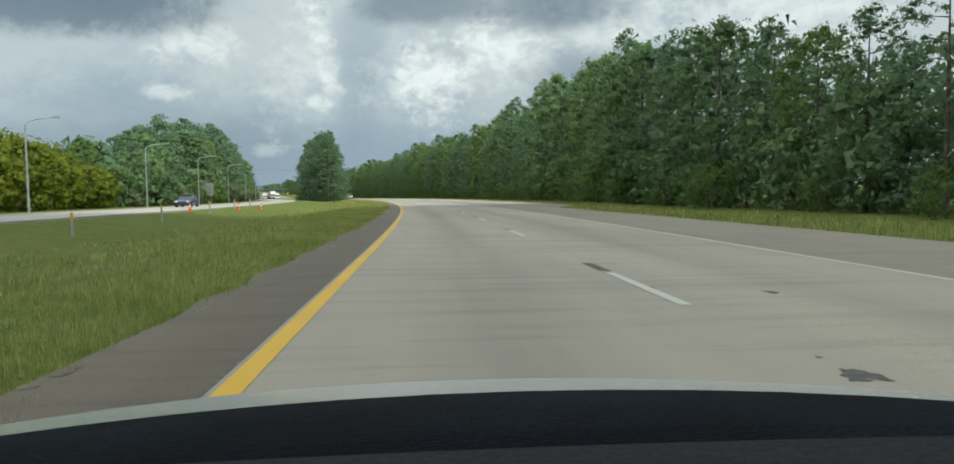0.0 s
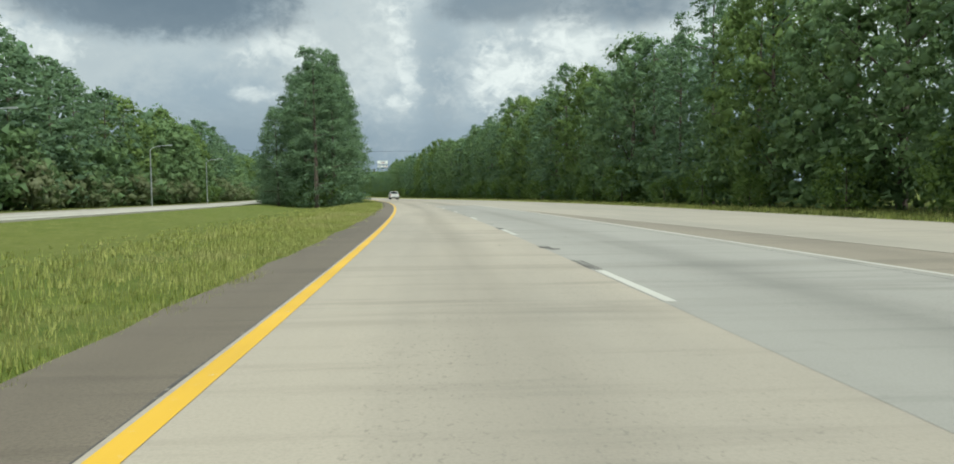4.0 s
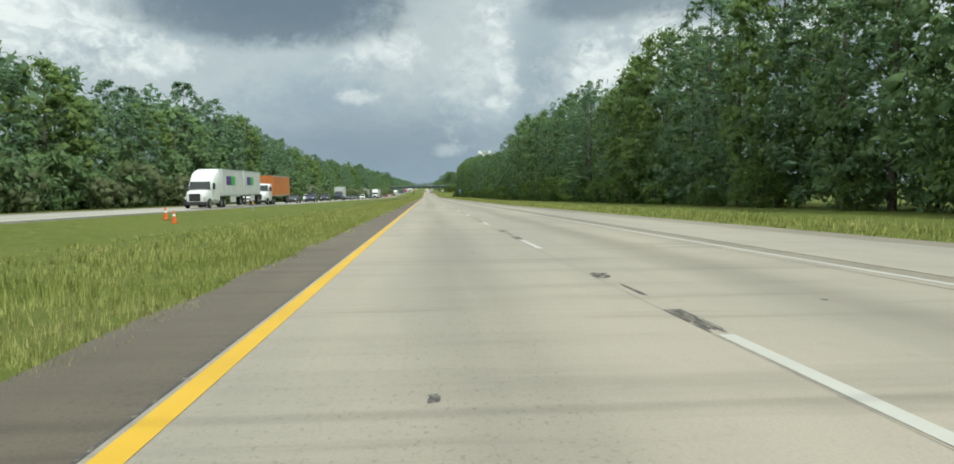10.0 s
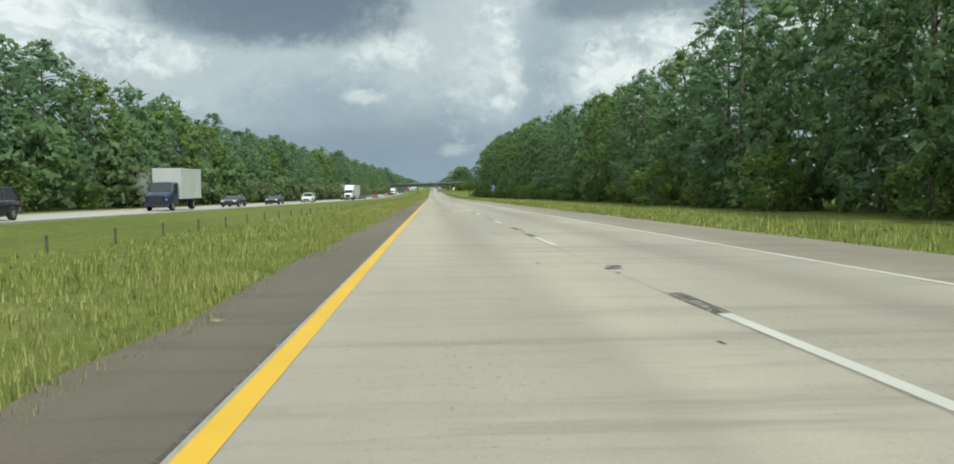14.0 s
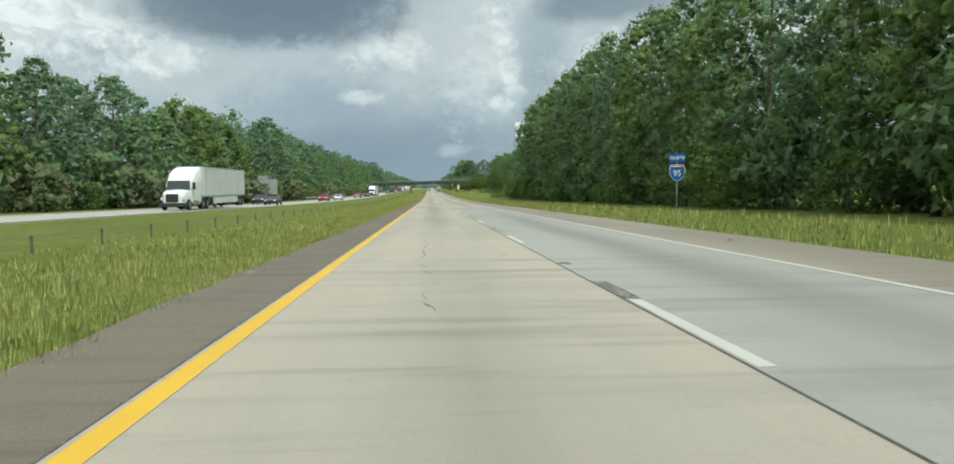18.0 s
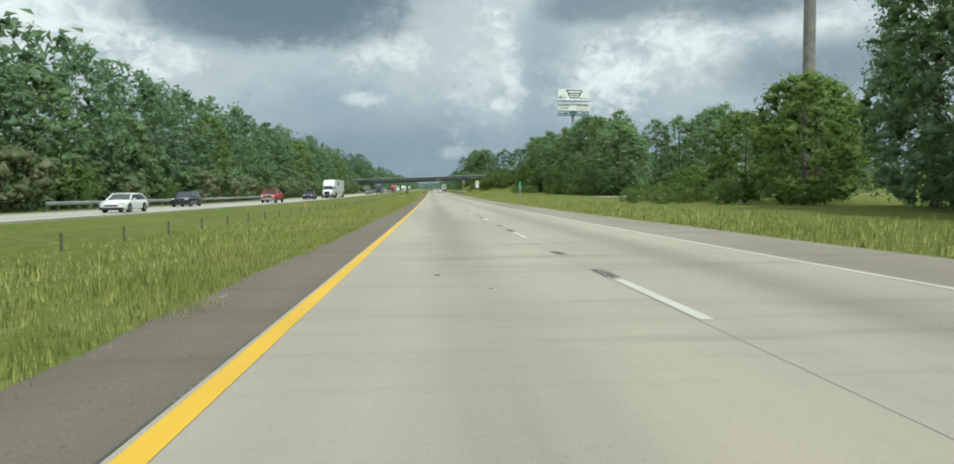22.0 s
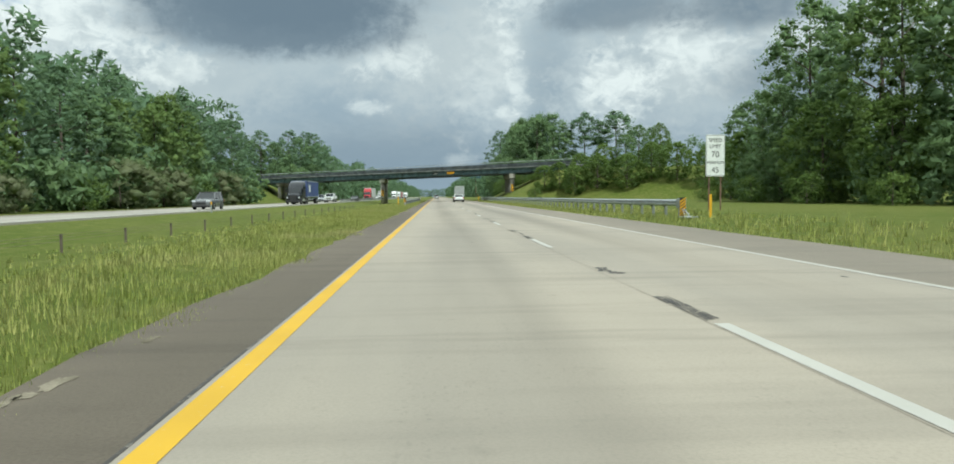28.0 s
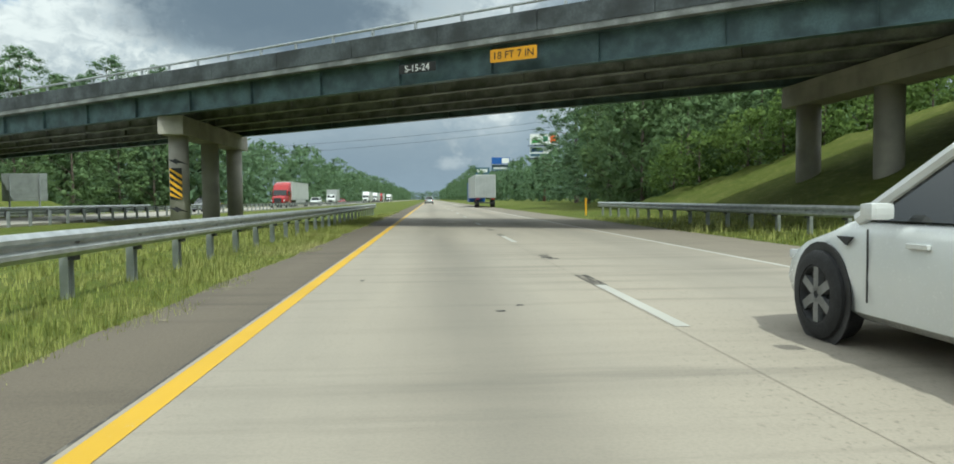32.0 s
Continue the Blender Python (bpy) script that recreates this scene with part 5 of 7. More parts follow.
# ---- the bridge ----
BA = math.atan(BRIDGE_SKEW)
bridge = thing("bridge", "road bridge with dark parapets and teal steel girders on concrete piers", "bridge",
               Matrix.Translation((0, BRIDGE_S, 0)) @ Matrix.Rotation(-BA, 4, "Z") @ Matrix.Rotation(-0.0135, 4, "Y"))
X0, X1 = -62.0, 38.0


def i_beam(y, x0, x1, z0, z1):
    bm = bmesh.new()
    box(bm, x0, x1, y - 0.01, y + 0.01, z0 + 0.03, z1 - 0.03)
    box(bm, x0, x1, y - 0.20, y + 0.20, z0, z0 + 0.03)
    box(bm, x0, x1, y - 0.18, y + 0.18, z1 - 0.03, z1)
    for k in range(int((x1 - x0) / 4.0)):
        x = x0 + 2 + k * 4.0
        box(bm, x - 0.008, x + 0.008, y - 0.15, y + 0.15, z0 + 0.03, z1 - 0.03)
    return bm


for j, y in enumerate((-4.85, -2.45, 0.0, 2.45, 4.85)):
    part("girder", i_beam(y, X0, X1, 5.34, 6.36), "teal" if j in (0, 4) else "girder", bridge, "teal painted edge girder" if j in (0, 4) else "weathered grey inner girder")
part("deck", boxed(X0, X1, -5.35, 5.35, 6.36, 6.58, bevel=0.02), "girder", bridge, "weathered grey deck slab")
for side in (-1, 1):
    for k in range(25):
        x = X0 + k * 4.0
        bm = boxed(x + 0.012, x + 3.988, min(side * 5.12, side * 5.37), max(side * 5.12, side * 5.37), 6.58, 7.28, bevel=0.015)
        part("parapet_panel", bm, "parapet", bridge, "dark weathered concrete parapet panel")
    bm = bmesh.new()
    rod(bm, (X0, side * 5.25, 7.58), (X1, side * 5.25, 7.58), 0.055, sides=10)
    part("handrail", bm, "steel", bridge, "tubular metal rail")
    for k in range(50):
        x = X0 + 1 + k * 2.0
        part("rail_post", boxed(x - 0.04, x + 0.04, side * 5.25 - 0.05, side * 5.25 + 0.05, 7.28, 7.56, bevel=0.01), "steel", bridge)
for k in range(24):
    x = X0 + 3 + k * 4.1
    for y in (-3.65, -1.22, 1.22, 3.65):
        part("cross_brace", boxed(x - 0.02, x + 0.02, y - 1.2, y + 1.2, 5.75, 6.05), "girder", bridge)
# clearance board and route board on the near girder: each is a thing that hangs on it
sg = thing("clearance_sign", "amber board with black clearance lettering on the bridge girder", "road sign", Matrix.Translation((4.45, 1087.05 - 0.22, 6.0)) @ Matrix.Rotation(-BA, 4, "Z"))
part("plate", panel(1.78, 0.44, 0.012, 0.02), "sign_amber", sg)
text("18 FT 7 IN", 0.36, "black", sg, P(0, -0.009, -0.01))
sg = thing("route_sign", "small dark board with white route lettering on the bridge girder", "road sign", Matrix.Translation((1.15, 1089.3 - 0.22, 5.92)) @ Matrix.Rotation(-BA, 4, "Z"))
part("plate", panel(1.65, 0.34, 0.012, 0.02), "black", sg)
text("S-15-24", 0.36, "sign_white", sg, P(0, -0.009, -0.01))


def pier(x, y0, z_cap, depth, foot, marker):
    """A bent: a cap beam with stepped ends on three round columns, parallel to the road."""
    ob = thing("bridge_pier", "concrete bridge pier of three round columns under a stepped cap beam", "pier", Matrix.Translation((x, y0, 0)), "piers of the bridge")
    bm = boxed(-0.6, 0.6, 0, 12.6, z_cap - depth, z_cap - 0.28, bevel=0.03)
    box(bm, -0.6, 0.6, 0.06, 12.54, z_cap - 0.28, z_cap, bevel=0.02)
    part("cap_beam", bm, "bridge_concrete", ob)
    for y in (1.1, 6.3, 11.5):
        part("column", rodded((0, y, foot), (0, y, z_cap - depth + 0.02), 0.47, sides=28), "bridge_concrete", ob)
    for v in [c for c in ob.children if c.name.startswith("column")]:
        v.data.polygons.foreach_set("use_smooth", [len(p.vertices) == 4 for p in v.data.polygons])
    if marker:
        chevrons(ob, 0.58, 1.55, P(0.0, 0.60, marker), 5)
        for k in range(2):
            a = Matrix.Translation((0, 1.1, marker - 1.25 + 2.35 * k)) @ Matrix.Rotation(radians(28), 4, "Y")
            bm = bmesh.new()
            bmesh.ops.create_cone(bm, cap_ends=False, segments=28, radius1=0.478, radius2=0.478, depth=0.22, matrix=a)
            part("painted_band", bm, "trim", ob, "dark painted warning band")
    return ob


pier(-10.8, 1098.0, 5.22, 0.9, -0.6, 1.95)
pier(16.8, 1079.0, 5.56, 0.86, 0.2, 2.7)
pier(-37.8, 1116.5, 4.86, 0.85, -0.2, 0)
for x0, x1 in ((-52.5, -51.2), (26.2, 27.5)):
    ab = thing("abutment", "concrete bridge abutment on a grassy embankment", "abutment", Matrix.Translation((0, BRIDGE_S, 0)) @ Matrix.Rotation(-BA, 4, "Z"))
    part("wall", boxed(x0 * 1.206, x1 * 1.206, -4.6, 4.6, 3.2, 5.32 + x0 * 0.0135 + 0.1, bevel=0.03), "bridge_concrete", ab)

# ---- guard rails ----
W_BEAM = ((0, -0.155), (0.02, -0.15), (0.075, -0.10), (0.075, -0.055), (0.01, -0.015), (0.01, 0.015), (0.075, 0.055), (0.075, 0.10), (0.02, 0.15), (0, 0.155))


def guardrail(s0, s1, x, face, label, terminal=True, high=0.62, gap=1.9):
    """A W-beam rail on posts along the road; face: +1 shows its ridges to the right, -1 to the left."""
    f = x if callable(x) else (lambda s: x)
    ob = thing("guardrail", label, "guard rail", Matrix.Identity(4))
    bm = bmesh.new()
    rows = []
    n = max(2, int((s1 - s0) / 3.8))
    for k in range(n + 1):
        s = s0 + (s1 - s0) * k / n
        base = max(0.0, ground_z(s, f(s)) + 0.05)
        rows.append([bm.verts.new(at(s, f(s) + face * (0.12 + o), base + high + z)) for o, z in W_BEAM] +
                    [bm.verts.new(at(s, f(s) + face * (0.117 + o), base + high + z)) for o, z in reversed(W_BEAM)])
    for a, b in zip(rows, rows[1:]):
        for i in range(len(a)):
            j = (i + 1) % len(a)
            bm.faces.new((a[i], a[j], b[j], b[i]))
    bm.faces.new(rows[0]), bm.faces.new(rows[-1][::-1])
    bmesh.ops.recalc_face_normals(bm, faces=bm.faces[:])
    part("rail", bm, "steel", ob, "galvanised W-beam rail")
    me = None
    k, s = 0, s0 + 0.4
    while s < s1:
        if me is None:
            bm = bmesh.new()
            box(bm, -0.05, 0.05, -0.075, -0.068, -0.5, high + 0.12), box(bm, -0.05, 0.05, 0.068, 0.075, -0.5, high + 0.12), box(bm, -0.006, 0.006, -0.068, 0.068, -0.5, high + 0.12)
            post = part("post", bm, "steel", ob)
            bm = boxed(0.05, 0.13, -0.07, 0.07, high - 0.16, high + 0.16, bevel=0.008)
            if face < 0:
                moved(bm, Matrix.Rotation(math.pi, 4, "Z"))
            me = (post.data, part("spacer_block", bm, "trim", post, "dark spacer block").data)
        else:
            post = new("post", me[0])
            post.parent = ob
            blk = new("spacer_block", me[1])
            blk.parent = post
        post.matrix_basis = road_pose(s, f(s), ground_z(s, f(s)))
        s += gap
    if terminal:
        m = road_pose(s0, f(s0) + face * 0.15, ground_z(s0, f(s0)) + 0.05)
        end = part("end_terminal", moved(boxed(-0.16, 0.16, -0.45, 0.0, high - 0.24, high + 0.20, bevel=0.02), m), "steel", ob, "flared steel end terminal")
        bm = bmesh.new()
        rod(bm, (0, -0.2, high - 0.1), (-0.1, -1.1, 0.0), 0.02), rod(bm, (0.05, -0.3, high - 0.2), (0.05, -1.3, 0.0), 0.03)
        box(bm, -0.3, 0.3, -1.6, -0.9, -0.03, 0.04, bevel=0.01)
        part("anchor", moved(bm, m), "steel", ob)
        chevrons(ob, 0.28, 0.85, m @ P(-0.02, -0.475, high - 0.18), 6, flip=face)
    return ob


guardrail(1028.5, 1119, knots((1028, -2.95), (1036, -2.75), (1119, -2.75)), 1, "galvanised guard rail on steel posts along the median")
guardrail(963.5, 1107, knots((963, 12.5), (975, 12.2), (1107, 12.2)), -1, "galvanised guard rail on steel posts along the outer verge")
guardrail(1082, 1300, -18.2, -1, "sunlit guard rail beside the oncoming lanes", terminal=False)
guardrail(796, 886, -31.0, 1, "weathered guard rail behind the oncoming lanes", terminal=False)
guardrail(1094, 1150, -31.2, 1, "guard rail in front of the far bridge pier", terminal=False)

# ---- cable barrier and marker posts in the median ----
cb = thing("cable_barrier", "thin wire rope barrier on short dark posts in the median grass", "cable barrier", Matrix.Identity(4))
post_me = None
s = 452.0
while s < 1034:
    if post_me is None:
        ob = part("post", boxed(-0.035, 0.035, -0.03, 0.03, -0.4, 0.56, bevel=0.01), "wood_post", cb)
        post_me = ob.data
    else:
        ob = new("post", post_me)
        ob.parent = cb
    ob.matrix_basis = spot(s, -10.0)
    s += 4.6
for z in (0.34, 0.45, 0.53):
    for s in range(452, 1030, 24):
        part("cable", rodded(at(s, -10.06, ground_z(s, -10) + z), at(min(s + 24, 1033), -10.06, ground_z(s, -10) + z), 0.005, sides=4), "wood_post", cb, "dull wire rope")


def marker_post(s, x, high, mat, label):
    ob = thing("marker_post", label, "marker post", spot(s, x), "marker posts along the road")
    part("stake", boxed(-0.05, 0.05, -0.012, 0.012, -0.2, high, bevel=0.006), mat, ob)
    part("cap", boxed(-0.052, 0.052, -0.016, 0.016, high - 0.28, high - 0.04, bevel=0.004), "yellow", ob, "yellow reflective strip")
    return ob


marker_post(1028.5, -3.7, 1.15, "yellow", "slim yellow delineator post by the guard rail end")
marker_post(962.0, 13.2, 1.0, "yellow", "slim yellow delineator post by the guard rail end")
marker_post(1108.5, 11.6, 1.1, "yellow", "slim yellow delineator post by the guard rail end")
for s, x in ((800, -10.1), (405, -15.0), (616, -15.5), (990, -16.5), (88, -17.0), (896, -10.2)):
    marker_post(s, x, 0.95, "sign_back", "thin delineator post with a yellow strip in the grass")
for s, x in ((45, -14), (60, -15), (74, -16), (30, -12.5)):
    marker_post(s, x, 1.0, "steel", "grey metal marker post in the median grass")
for s, x in ((60, -16.5), (71, -15), (77, -14), (377, -13.0), (380, -14.5)):
    ob = thing("traffic_cone", "orange traffic cone with a pale band in the grass", "traffic cone", spot(s, x))
    part("base", boxed(-0.19, 0.19, -0.19, 0.19, 0, 0.04, bevel=0.01), "rubber", ob)
    part("cone", rodded((0, 0, 0.04), (0, 0, 0.78), 0.15, 0.035, 16), "orange", ob)
    part("band", rodded((0, 0, 0.45), (0, 0, 0.58), 0.091, 0.072, 16), "sign_white", ob, "pale reflective band")

# ---- road signs ----
sg = thing("speed_sign", "tall white speed limit sign on two steel posts", "road sign", spot(969.0, 16.1, 3))
for x in (-0.32, 0.32):
    part("post", boxed(x - 0.03, x + 0.03, 0.02, 0.07, -0.4, 3.95, bevel=0.005), "rust_steel", sg)
part("plate", moved(panel(1.04, 2.2, 0.012, 0.06), P(0, 0, 2.92)), "sign_white", sg)
for w, z, sz in (("SPEED", 3.72, 0.27), ("LIMIT", 3.40, 0.27), ("70", 2.96, 0.46), ("MINIMUM", 2.54, 0.215), ("45", 2.14, 0.42)):
    text(w, sz, "black", sg, P(0, -0.009, z))
for x0, x1, z0, z1 in ((-0.48, 0.48, 3.97, 3.985), (-0.48, 0.48, 1.855, 1.87), (-0.49, -0.475, 1.87, 3.97), (0.475, 0.49, 1.87, 3.97)):
    part("border", boxed(x0, x1, -0.009, -0.005, z0, z1), "black", sg)

sg = thing("route_marker", "blue and red route shield on a steel post", "road sign", spot(641.4, 15.7))
part("post", boxed(-0.035, 0.035, 0.02, 0.07, -0.4, 3.2, bevel=0.005), "steel", sg)
part("direction_plate", moved(panel(0.92, 0.50, 0.012, 0.05), P(0, 0, 2.92)), "sign_blue", sg, "blue plate with white lettering")
text("NORTH", 0.25, "sign_white", sg, P(0, -0.009, 2.92))


def shield(k, t0, t1):
    pts = [(-0.30, 0.50), (-0.12, 0.44), (0.0, 0.46), (0.12, 0.44), (0.30, 0.50), (0.42, 0.32), (0.46, 0.08), (0.40, -0.20), (0.24, -0.40), (0.0, -0.50), (-0.24, -0.40), (-0.40, -0.20), (-0.46, 0.08), (-0.42, 0.32)]
    return moved(prism(bmesh.new(), [(x * k, z * k) for x, z in pts], t0, t1), P(0, 0, 2.1))


part("shield_rim", shield(1.0, -0.006, 0.006), "sign_white", sg, "white rim of the shield")
part("shield_field", shield(0.94, -0.010, -0.006), "sign_blue", sg, "blue field of the shield")
part("shield_top", moved(prism(bmesh.new(), [(-0.36, 0.30), (0.36, 0.30), (0.31, 0.42), (0.12, 0.40), (0, 0.42), (-0.12, 0.40), (-0.31, 0.42)], -0.013, -0.010), P(0, 0, 2.1)), "sign_red", sg, "red crown of the shield")
text("95", 0.48, "sign_white", sg, P(0, -0.012, 2.05))
part("caption_bar", boxed(-0.26, 0.26, -0.016, -0.0135, 2.425, 2.47), "sign_white", sg)

sg = thing("mile_marker", "narrow green distance plate on a thin steel post", "road sign", spot(818.3, 11.7))
for x in (-0.05, 0.05):
    part("post", boxed(x - 0.02, x + 0.02, 0.01, 0.05, -0.3, 2.3, bevel=0.004), "steel", sg)
part("plate", moved(panel(0.31, 0.92, 0.01, 0.03), P(0, 0, 2.0)), "sign_green", sg)
for w, z, sz in (("MILE", 2.34, 0.12), ("5", 2.06, 0.36), ("8", 1.73, 0.36)):
    text(w, sz, "sign_white", sg, P(0, -0.009, z))


def sign_back(s, x, w, z0, z1, turn, second=None):
    """A large road sign seen from behind, on two steel posts."""
    ob = thing("guide_sign", "back of a large aluminium road sign on two posts", "road sign", spot(s, x, turn), "signs that face the oncoming lanes")
    for k in (-0.33, 0.33):
        part("post", boxed(k * w - 0.06, k * w + 0.06, -0.10, 0.02, -0.3, z1 - 0.1, bevel=0.01), "steel", ob)
    n = max(3, int((z1 - z0) / 0.3))
    for j in range(n):
        a, b = z0 + (z1 - z0) * j / n, z0 + (z1 - z0) * (j + 1) / n
        part("plank", boxed(-w / 2, w / 2, 0.02, 0.05, a + 0.004, b - 0.004, bevel=0.006), "sign_back", ob)
    if second:
        part("exit_plate", boxed(second[0], second[1], 0.02, 0.05, z1 + 0.02, z1 + second[2], bevel=0.006), "sign_back", ob)
    return ob


sign_back(558, -33.0, 2.6, 1.5, 4.2, 5)
sign_back(563, -34.5, 1.8, 1.5, 3.4, 5)
sign_back(758, -32.5, 3.9, 1.7, 4.9, 4, (-1.9, 0.0, 0.7))
sign_back(1128, -33.5, 3.7, 1.3, 3.7, 4)
sign_back(148, -33.5, 2.6, 1.6, 3.9, -6)

# ---- billboards ----


def billboard(s, x, w, panels, pole_r, label, turn=0.0, mat="steel"):
    """A monopole billboard: panels are (z0, z1, material)."""
    ob = thing("billboard", label, "billboard", Matrix.Translation(at(s, x, 0)) @ Matrix.Rotation(radians(turn), 4, "Z"))
    part("pole", rodded((0, 0.6, -0.5), (0, 0.6, panels[0][0] + 0.5), pole_r, sides=20), mat, ob)
    for z0, z1, m in panels:
        part("face", boxed(-w / 2, w / 2, -0.15, 0.0, z0, z1, bevel=0.02), m, ob)
        part("catwalk", boxed(-w / 2 - 0.6, w / 2 + 0.3, -1.0, -0.1, z0 - 0.5, z0 - 0.32, bevel=0.02), "trim", ob, "dark maintenance catwalk")
        part("frame", boxed(-w / 2 + 0.3, w / 2 - 0.3, 0.0, 0.9, z0 + 0.2, z1 - 0.3), "trim", ob, "dark steel frame")
        for k in range(3):
            part("lamp", boxed(-w / 3 + k * w / 3 - 0.3, -w / 3 + k * w / 3 + 0.3, -1.25, -1.0, z0 - 0.32, z0 - 0.15, bevel=0.03), "trim", ob)
    return ob


bb = billboard(1013, 56.0, 12.4, ((29.6, 33.6, "sign_white"), (35.0, 39.2, "sign_white")), 0.55, "tall pole with two stacked white advertising boards above the trees", 10)
part("blue_band", boxed(-6.15, 6.15, -0.17, -0.15, 29.65, 31.1), "sign_slate", bb, "dark blue lower band")
for w, x, z, sz, mt in (("FLAVORS", -4.0, 33.0, 1.0, "black"), ("FUDGE", -4.0, 31.9, 1.25, "black"), ("PRALINES", 3.6, 33.0, 1.1, "black"), ("FIREWORKS", 3.4, 31.85, 0.95, "sign_red"),
                        ("EXIT 98", -3.8, 30.35, 1.25, "sign_white"), ("SANTEE", 3.5, 30.35, 1.35, "sign_white"), ("80+", -4.4, 36.0, 1.9, "black"), ("PECANS", 4.3, 35.7, 0.95, "black")):
    text(w, sz, mt, bb, P(x, -0.185 if z < 31 else -0.165, z), 0.01)
part("emblem", prism(bmesh.new(), [(-3.2, 38.9), (3.8, 38.9), (2.1, 35.8), (-1.4, 35.8)], -0.17, -0.15), "sign_slate", bb, "dark trapezoid emblem")
part("emblem_panel", boxed(-1.4, 2.0, -0.19, -0.17, 36.2, 37.4), "sign_white", bb, "white plate of the emblem")
part("emblem_bar", boxed(-1.0, 1.6, -0.20, -0.19, 36.6, 37.05), "sign_red", bb, "red bar of the emblem")
part("emblem_stripe", boxed(-2.2, 2.8, -0.18, -0.17, 37.9, 38.5), "sign_white", bb, "pale bar of the emblem")

bb = billboard(1264, 33.5, 8.2, ((12.4, 15.2, "sign_white"), (15.9, 18.8, "sign_white")), 0.4, "rusty pole with two stacked advertising boards beside the woods", 4, "rust_steel")
for x0, x1, z0, z1, mt in ((-4.0, 4.0, 12.6, 13.4, "sign_slate"), (-3.6, -0.5, 13.8, 14.8, "sign_blue"), (1.6, 3.4, 16.4, 18.3, "orange"), (-3.6, -1.0, 16.3, 17.3, "lime"), (-0.4, 1.0, 16.8, 18.2, "sign_green"), (3.5, 4.0, 16.1, 18.6, "black")):
    part("print", boxed(x0, x1, -0.17, -0.15, z0, z1), mt, bb)
bb = billboard(1425, 37.0, 9.0, ((15.0, 17.6, "sign_slate"), (18.2, 21.4, "sign_blue")), 0.4, "distant pole with stacked blue advertising boards", 4, "rust_steel")
part("print", boxed(0.6, 4.2, -0.17, -0.15, 18.5, 21.1), "sign_white", bb)
part("print", boxed(-3.6, 3.4, -0.17, -0.15, 15.7, 16.7), "sign_white", bb)
bb = billboard(1440, 29.0, 7.5, ((13.4, 17.2, "sign_slate"),), 0.35, "distant pole with a dark advertising board", 4, "rust_steel")
part("print", boxed(-2.6, 2.6, -0.17, -0.15, 14.6, 16.3), "sign_white", bb)
mast = thing("mast", "tall grey steel mast behind the roadside trees", "mast", spot(790, 31.5))
part("pole", rodded((0, 0, -0.3), (0, 0, 23.5), 0.5, 0.44, 20), "pole_grey", mast)
for k in range(8):
    part("panel_frame", boxed(-1.0, 1.0, -0.4, 0.4, 20.5 + k * 0.45, 20.8 + k * 0.45, bevel=0.02), "trim", mast)

# ---- street lamps ----


def street_lamp(s, x, high=7.9):
    ob = thing("street_lamp", "slim grey street lamp with a curved arm over the oncoming lanes", "street lamp", spot(s, x), "street lamps along the bend")
    part("pole", rodded((0, 0, -0.2), (0, 0, high - 0.5), 0.11, 0.07, 12), "steel", ob)
    bm = bmesh.new()
    pts = [(0, 0, high - 0.6), (0.25, 0, high - 0.25), (0.9, 0, high - 0.05), (2.2, 0, high + 0.12)]
    for a, b in zip(pts, pts[1:]):
        rod(bm, a, b, 0.045, sides=8)
    part("arm", bm, "steel", ob)
    part("lamp_head", prism(bmesh.new(), [(2.1, high + 0.06), (2.3, high + 0.20), (2.75, high + 0.20), (2.9, high + 0.10), (2.75, high + 0.04)], -0.12, 0.12), "sign_back", ob)
    return ob


for s in (66, 98, 128, 160, 194, 237, 275):
    street_lamp(s, -31.2)
# ---- overhead wires ----
for name, s, x0, z0, x1, z1 in (("a", 1185, -46, 7.5, 46, 16.2), ("b", 1188, -46, 9.0, 46, 17.5), ("c", 330, -50, 13.5, 50, 14.0)):
    ob = thing("overhead_wire", "dark overhead wire strung between two wooden poles", "wire", Matrix.Identity(4))
    bm = bmesh.new()
    pts = [at(s + 0.1 * k, x0 + (x1 - x0) * k / 12, z0 + (z1 - z0) * k / 12 - 1.2 * math.sin(math.pi * k / 12)) for k in range(13)]
    for a, b in zip(pts, pts[1:]):
        rod(bm, a, b, 0.022, sides=5)
    part("wire", bm, "black", ob)
    for x, z in ((x0, z0), (x1, z1)):
        part("pole", rodded(at(s, x, -0.5), at(s, x, z + 0.6), 0.16, 0.12, 10), "wood_post", ob)

# ---- the shed in the clearing ----
shed = thing("shed", "tan metal shed with an open bay and a pale metal roof", "shed", Matrix.Translation((62.0, 891.0, elev(891) - 0.7)) @ Matrix.Rotation(radians(-45), 4, "Z"))
part("front_wall", boxed(0, 5.84, 0, 0.2, 0, 6.3, bevel=0.01), "metal_siding", shed)
part("gable_wall", moved(prism(bmesh.new(), [(0.2, 0), (17, 0), (17, 6.3), (8.5, 7.5), (0.2, 6.3)], -0.2, 0.0), Matrix.Translation((5.84, 0, 0)) @ Matrix.Rotation(radians(90), 4, "Z")), "metal_siding", shed)
part("back_wall", boxed(-9.3, 5.62, 16.8, 17.0, 0, 5.2), "metal_siding", shed)
part("end_wall", boxed(-9.3, -9.1, 3.0, 16.8, 0, 5.0), "metal_siding", shed)
part("bay_divider", boxed(0, 0.2, 0.2, 16.8, 0, 6.2), "metal_siding", shed)
